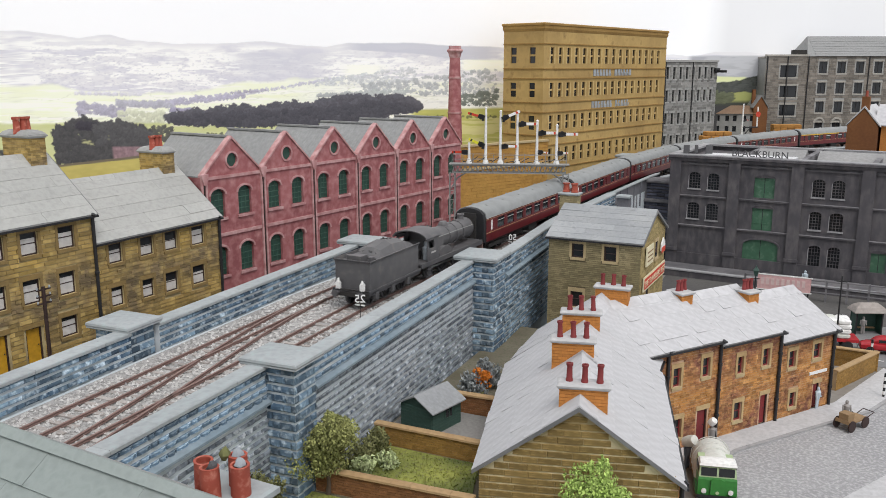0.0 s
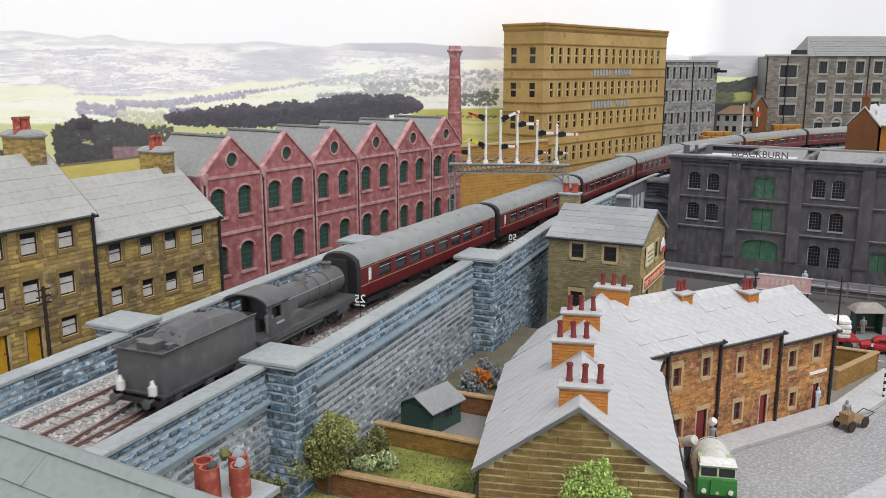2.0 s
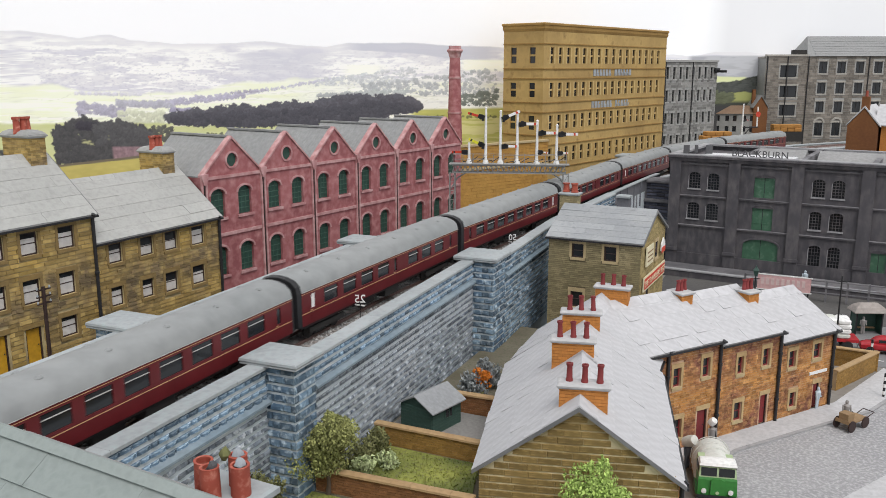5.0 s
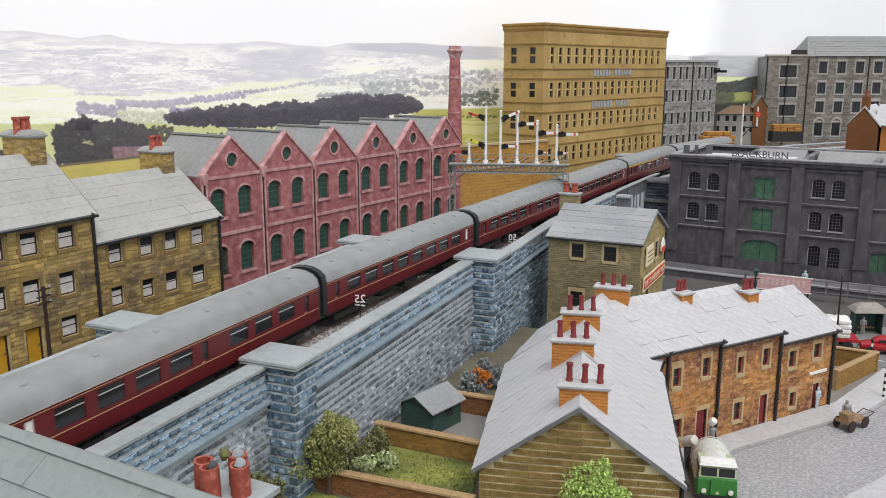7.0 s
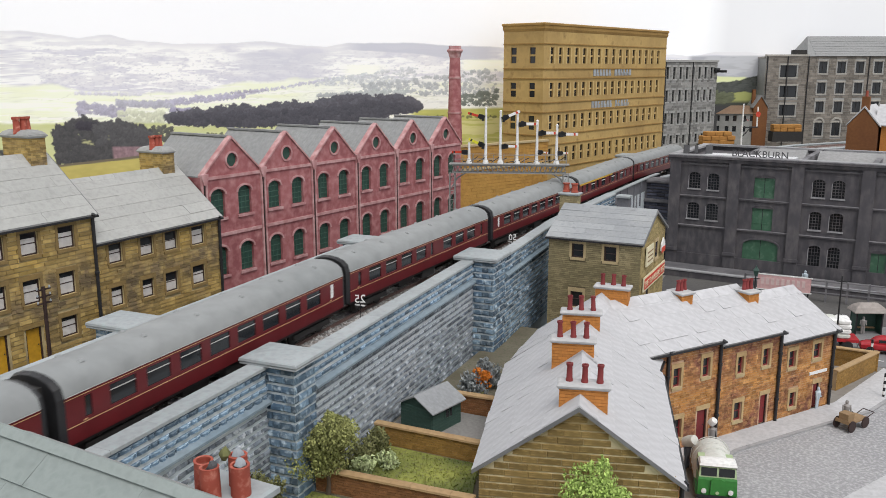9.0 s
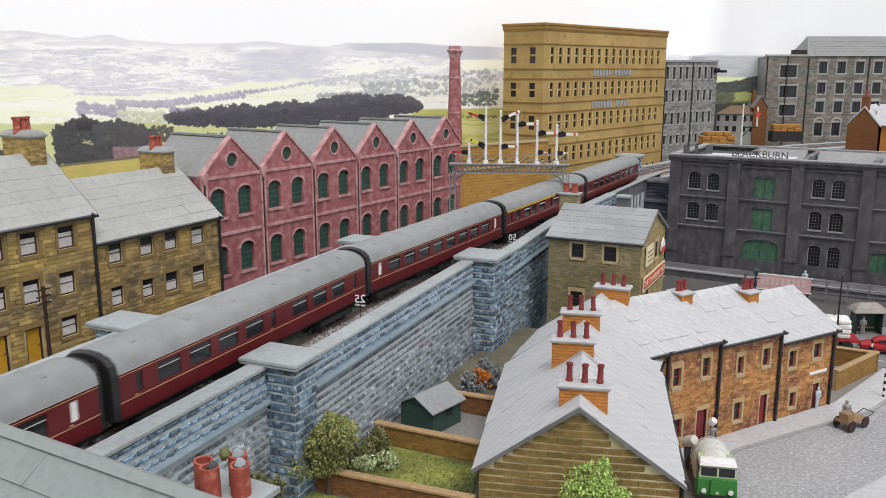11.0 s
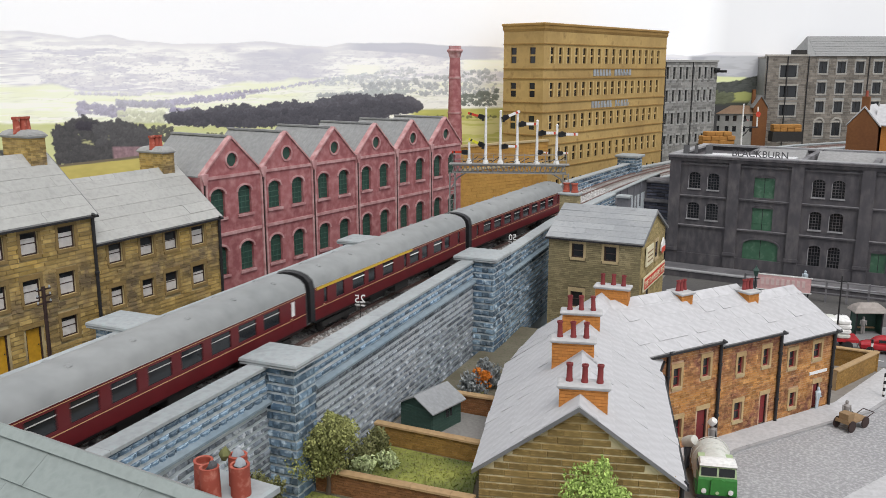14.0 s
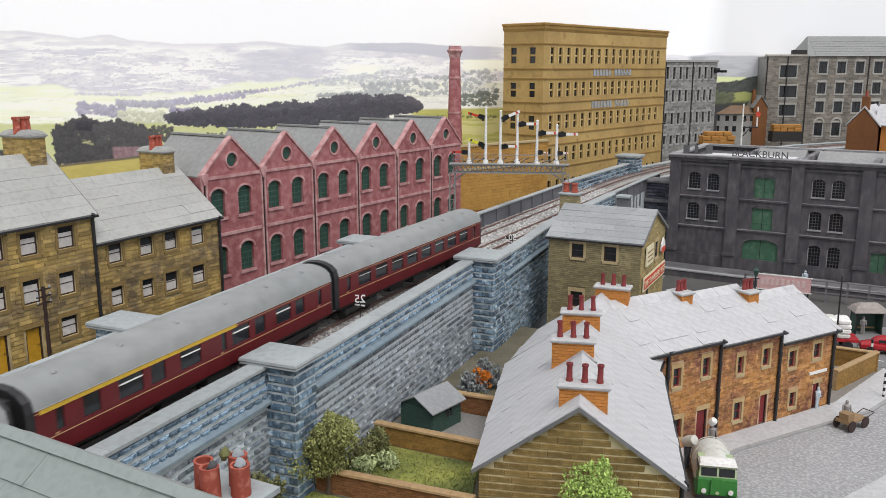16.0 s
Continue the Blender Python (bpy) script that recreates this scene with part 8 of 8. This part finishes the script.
def gantry():
    a, b = (-31.7, 76.5), (-21.2, 79.8)
    t = thing("signal_gantry", a[0], a[1], 0, heading(a, b), "grey lattice signal gantry with white posts and semaphore arms", "signal gantry")
    L_ = math.dist(a, b)
    z0, z1 = 13.9, 14.75
    g = part("beam", Mesh().box(0, -0.5, z0, L_, -0.4, z0 + 0.12).box(0, -0.5, z1 - 0.12, L_, -0.4, z1).box(0, 0.4, z0, L_, 0.5, z0 + 0.12).box(0, 0.4, z1 - 0.12, L_, 0.5, z1), M_steel, t)
    n = 22
    for i in range(n):
        for y in (-0.46, 0.44):
            part("lattice", Mesh().rod([(i * L_ / n, y, z0 + 0.06), ((i + 0.5) * L_ / n, y, z1 - 0.06), ((i + 1) * L_ / n, y, z0 + 0.06)], 0.035, 4), M_steel, g)
    part("deck", Mesh().box(-0.3, -0.6, z1, L_ + 0.3, 0.6, z1 + 0.08), M_steel, t)
    for x in (0.0, L_):
        leg = part("leg", Mesh().box(x - 0.3, -0.45, 0, x - 0.22, -0.37, z0).box(x + 0.22, -0.45, 0, x + 0.3, -0.37, z0).box(x - 0.3, 0.37, 0, x - 0.22, 0.45, z0).box(x + 0.22, 0.37, 0, x + 0.3, 0.45, z0), M_steel, t)
        m = Mesh()
        for i in range(16):
            za, zb = i * z0 / 16, (i + 1) * z0 / 16
            m.rod([(x - 0.26, -0.42, za), (x + 0.26, -0.42, zb), (x - 0.26, -0.42, zb)], 0.03, 4).rod([(x + 0.26, -0.42, za), (x + 0.26, 0.42, zb)], 0.03, 4).rod([(x - 0.26, 0.42, za), (x - 0.26, -0.42, zb)], 0.03, 4)
        part("leg_lattice", m, M_steel, leg)
        s = 1 if x == 0 else -1
        part("knee_brace", Mesh().rod([(x, 0, z0 - 1.4), (x + s * 0.5, 0, z0 - 0.5), (x + s * 1.3, 0, z0)], 0.08, 6), M_steel, t)
    for y in (-0.58, 0.58):
        part("handrail", Mesh().rod([(0, y, z1 + 0.95), (L_, y, z1 + 0.95)], 0.02, 4).rod([(0, y, z1 + 0.5), (L_, y, z1 + 0.5)], 0.015, 4), M_steel, t)
        for i in range(12):
            part("stanchion", Mesh().cyl((i * L_ / 11, y, z1), (i * L_ / 11, y, z1 + 0.95), 0.02, n=4), M_steel, t)
    b0 = z1 + 0.08
    signal_post(t, 1.62, 1.9, [(1.1, 0, M_sigred, 0.8, -1)], base=b0)
    signal_post(t, 3.23, 5.3, [(4.4, 16, M_sigred, 0.85, -1), (1.7, 24, M_sigyellow, 0.85, -1)], base=b0)
    signal_post(t, 4.65, 5.0, [(4.3, 24, M_white, 0.95, 1), (1.7, 0, M_white, 0.85, 1)], base=b0)
    signal_post(t, 6.27, 4.7, [(3.85, 0, M_white, 0.95, 1)], base=b0)
    signal_post(t, 8.17, 4.1, [(3.0, 0, M_white, 0.95, 1), (1.2, -6, M_white, 0.5, 1)], base=b0)
    signal_post(t, 10.06, 3.7, [(2.9, 0, M_white, 0.95, 1), (1.1, 0, M_white, 0.5, 1)], base=b0)
    r = random.Random(2)
    for k in range(14):
        x = 1.0 + k * 0.7
        part("signal_wire", Mesh().rod([(x, r.uniform(-0.3, 0.3), z1 + 0.2), (x + 0.8, r.uniform(-0.3, 0.3), z1 + r.uniform(0.3, 0.9))], 0.04, 4), M_black, t)
    return t


gantry()
fs = thing("signal", -10.0, 148.5, 0, 40, "white post signal with two red arms beyond the warehouse", "signal")
signal_post(fs, 0, 9.0, [(6.5, 0, M_sigred, 0.5, 1)], base=9.0)
part("bracket", Mesh().box(0, -0.15, 14.2, 3.0, 0.15, 14.4).rod([(0.1, 0, 12.8), (1.6, 0, 14.2)], 0.09, 5), M_black, fs)
part("doll", smooth(Mesh().cyl((2.8, 0, 14.2), (2.8, 0, 17.6), 0.12, n=8)), M_white, fs)
part("disc", smooth(Mesh().cyl((2.8, -0.2, 16.4), (2.8, -0.12, 16.4), 0.45, n=16)), M_signred, fs)
for x, y, rz, n in ((-14.8, 158.5, 30, 3), (-4.4, 196.0, 25, 2)):
    ld = thing("loaded_wagon", x, y, 0, rz, "wagon piled with orange straw bales", "wagon", "loaded wagons")
    part("bed", Mesh().box(-3.2, -1.2, 8.5, 3.2, 1.2, 10.6), M_under, ld)
    r = random.Random(n)
    for lv in range(n):
        for i in range(4 - lv // 2):
            u, w2 = (i - (3 - lv // 2) / 2) * 1.5, 0.72
            part("bale", Mesh().loft([[(u - w2 + q, -0.95 + q, z), (u + w2 - q, -0.95 + q, z), (u + w2 - q, 0.95 - q, z), (u - w2 + q, 0.95 - q, z)] for q, z in ((0.08, 10.6 + lv * 0.75), (0.0, 10.68 + lv * 0.75), (0.0, 11.24 + lv * 0.75), (0.1, 11.34 + lv * 0.75))]).xf(pose(r.uniform(-0.06, 0.06), r.uniform(-0.1, 0.1), 0)), M_crate, ld)

# cut-out speed figures on thin posts beside the track, seen from behind
for x, y, z, txt, dy in ((-22.95, 41.5, 10.72, "25", 0), (-21.05, 63.4, 10.45, "50", 0)):
    sp = thing("speed_sign", x, y, 0, 0, "white cut-out speed figure sign on a thin post", "sign", "speed signs")
    part("post", Mesh().cyl((0, 0, 9.0), (0, 0, z + 0.02), 0.025, n=6), M_black, sp)
    part("bar", Mesh().box(-0.34, -0.02, z - 0.2, -0.04, 0.02, z - 0.12).box(0.06, -0.02, z - 0.2, 0.32, 0.02, z - 0.12), M_white, sp)
    lettering(txt, pose(x, y, z, 90, 0, 205), 0.66, M_white, "white cut-out speed figures seen from behind", extrude=0.03)
hut = thing("lineside_hut", -18.1, 89.6, 0, -3, "small pale flat-topped lineside hut", "hut")
part("body", Mesh().box(0, 0, 0, 1.2, 1.2, 10.4), M_girder, hut)
part("roof", Mesh().loft([[(-0.15, -0.15, z), (1.35, -0.15, z), (1.35, 1.35, z), (-0.15, 1.35, z)] for z in (10.4, 10.6)]), M_cap, hut)

# ---- near roof with red pots ----
nr = thing("house", -21.5, 15.85, 0, -7.2, "house with a pale green-grey slab roof close by", "house", "houses")
W_, D_, zr_ = 12.5, 9.0, 14.0
part("walls", Mesh().box(0.3, -D_ / 2 + 0.4, 0, W_ - 0.3, D_ / 2 - 3.0, 11.2), M_gable, nr)
M_slab = mat("pale_green_slate", (0.27, 0.305, 0.295), (0.23, 0.265, 0.255), 0.85, 2.5, 0.2, 0.35, island=0.05, c3=(0.18, 0.21, 0.20), c3amt=0.2)
rf = part("roof", Mesh().loft([[(xx, -D_ / 2, zr_ - 3.4), (xx, 0, zr_), (xx, 1.6, zr_ - 1.0), (xx, 1.6, zr_ - 1.2), (xx, 0, zr_ - 0.3), (xx, -D_ / 2, zr_ - 3.6)] for xx in (0, W_)]), M_slate_under, nr)
tagged(part("slate_covering", roof_slates(Mesh(), W_, D_ / 2, 3.4, 1.25, 4.5, random.Random(9), 0, -D_ / 2, zr_ - 3.4, t=0.05), M_slab, rf), kind="stuff")
part("ridge", Mesh().loft([[(xx, -0.25, zr_ - 0.05), (xx, 0, zr_ + 0.14), (xx, 0.3, zr_ - 0.05)] for xx in (0, W_)]), M_slab, rf)
ck = thing("chimney_stack", -12.7, 15.7, 11.84, -5, "near chimney stack with four weathered red pots", "chimney", "near chimney")
part("stack", Mesh().box(-0.85, -0.75, -2.0, 0.85, 0.75, 1.55), M_gable, ck)
part("cap", Mesh().loft([[(-1.05 + o, -0.95 + o, z), (1.05 - o, -0.95 + o, z), (1.05 - o, 0.95 - o, z), (-1.05 + o, 0.95 - o, z)] for o, z in ((0.05, 1.55), (0, 1.6), (0, 1.75), (0.08, 1.8))]), M_cap, ck)
for x, y, tilt in ((-0.48, -0.1, 3), (-0.02, -0.38, -2), (0.5, 0.12, 2), (0.1, 0.5, 0)):
    part("pot", smooth(Mesh().lathe([(0.255, 0), (0.24, 0.78), (0.25, 0.82), (0.18, 0.82), (0.17, 0.4)], n=14).xf(pose(x, y, 1.79, tilt, tilt, 0))), M_pot, ck)
r = random.Random(4)
for x, y, z, mm in ((0.1, 0.5, 2.62, M_lettergrey), (-0.15, 0.3, 2.66, M_leaf_dark), (0.0, -0.3, 2.58, M_letterdark), (0.5, 0.15, 2.6, M_lettergrey)):
    part("moss", smooth(Mesh().blob((x, y, z), 0.16, r, 0.25)), mm, ck, "grey and yellow lichen on the pots")

solo("street_sign", Mesh().box(0, -0.1, 2.74, 1.9, -0.05, 2.96), M_white, "white street name plate on the terrace wall", "sign", at=pose(*at(13.4), 0, 0, 0, 53.3))
for s, o in ((66.0, 1.75), (101.0, 1.9)):
    q = on_line(s, o)
    gs = thing("ground_signal", q[0], q[1], 9.0, 10, "small black ground signal beside the track", "signal", "ground signals")
    part("post", smooth(Mesh().cyl((0, 0, 0), (0, 0, 1.0), 0.06, n=6)), M_black, gs)
    part("lamp", Mesh().box(-0.16, -0.16, 0.95, 0.16, 0.16, 1.35), M_black, gs)
    part("arm", Mesh().box(-0.35, -0.2, 1.05, 0.35, -0.16, 1.25), M_black, gs)


def to_model_scale():
    m = Matrix.Scale(S, 4)
    for me in bpy.data.meshes:
        me.transform(m)
    for cu in bpy.data.curves:
        cu.size, cu.extrude = cu.size * S, cu.extrude * S
    for ob in scene.objects:
        if ob.type in {"MESH", "EMPTY", "FONT"}:
            ob.location = ob.location * S
            if ob.type == "EMPTY":
                ob.empty_display_size = 0.01


to_model_scale()


def motions():
    for ob, s0, length in TRAIN:
        rows = []
        for k in range(33):
            t = k * 0.5
            a, b = on_line(s0 + 1.5 - SPEED * t), on_line(s0 + length - 1.5 - SPEED * t)
            rz = heading(a, b) - 90
            d = 1.5 / math.hypot(b[0] - a[0], b[1] - a[1])
            rows.append((t, pose((a[0] - (b[0] - a[0]) * d) * S, (a[1] - (b[1] - a[1]) * d) * S, RAIL * S, 0, 0, rz)))
        walk(ob, rows)
    # wheels roll with the speed of the train
    for ob, x, y, r in WHEELS:
        walk(ob, [(k / 15, pose(x * S, y * S, r * S, math.degrees(SPEED * k / 15 / r), 0, 0)) for k in range(241)])


motions()
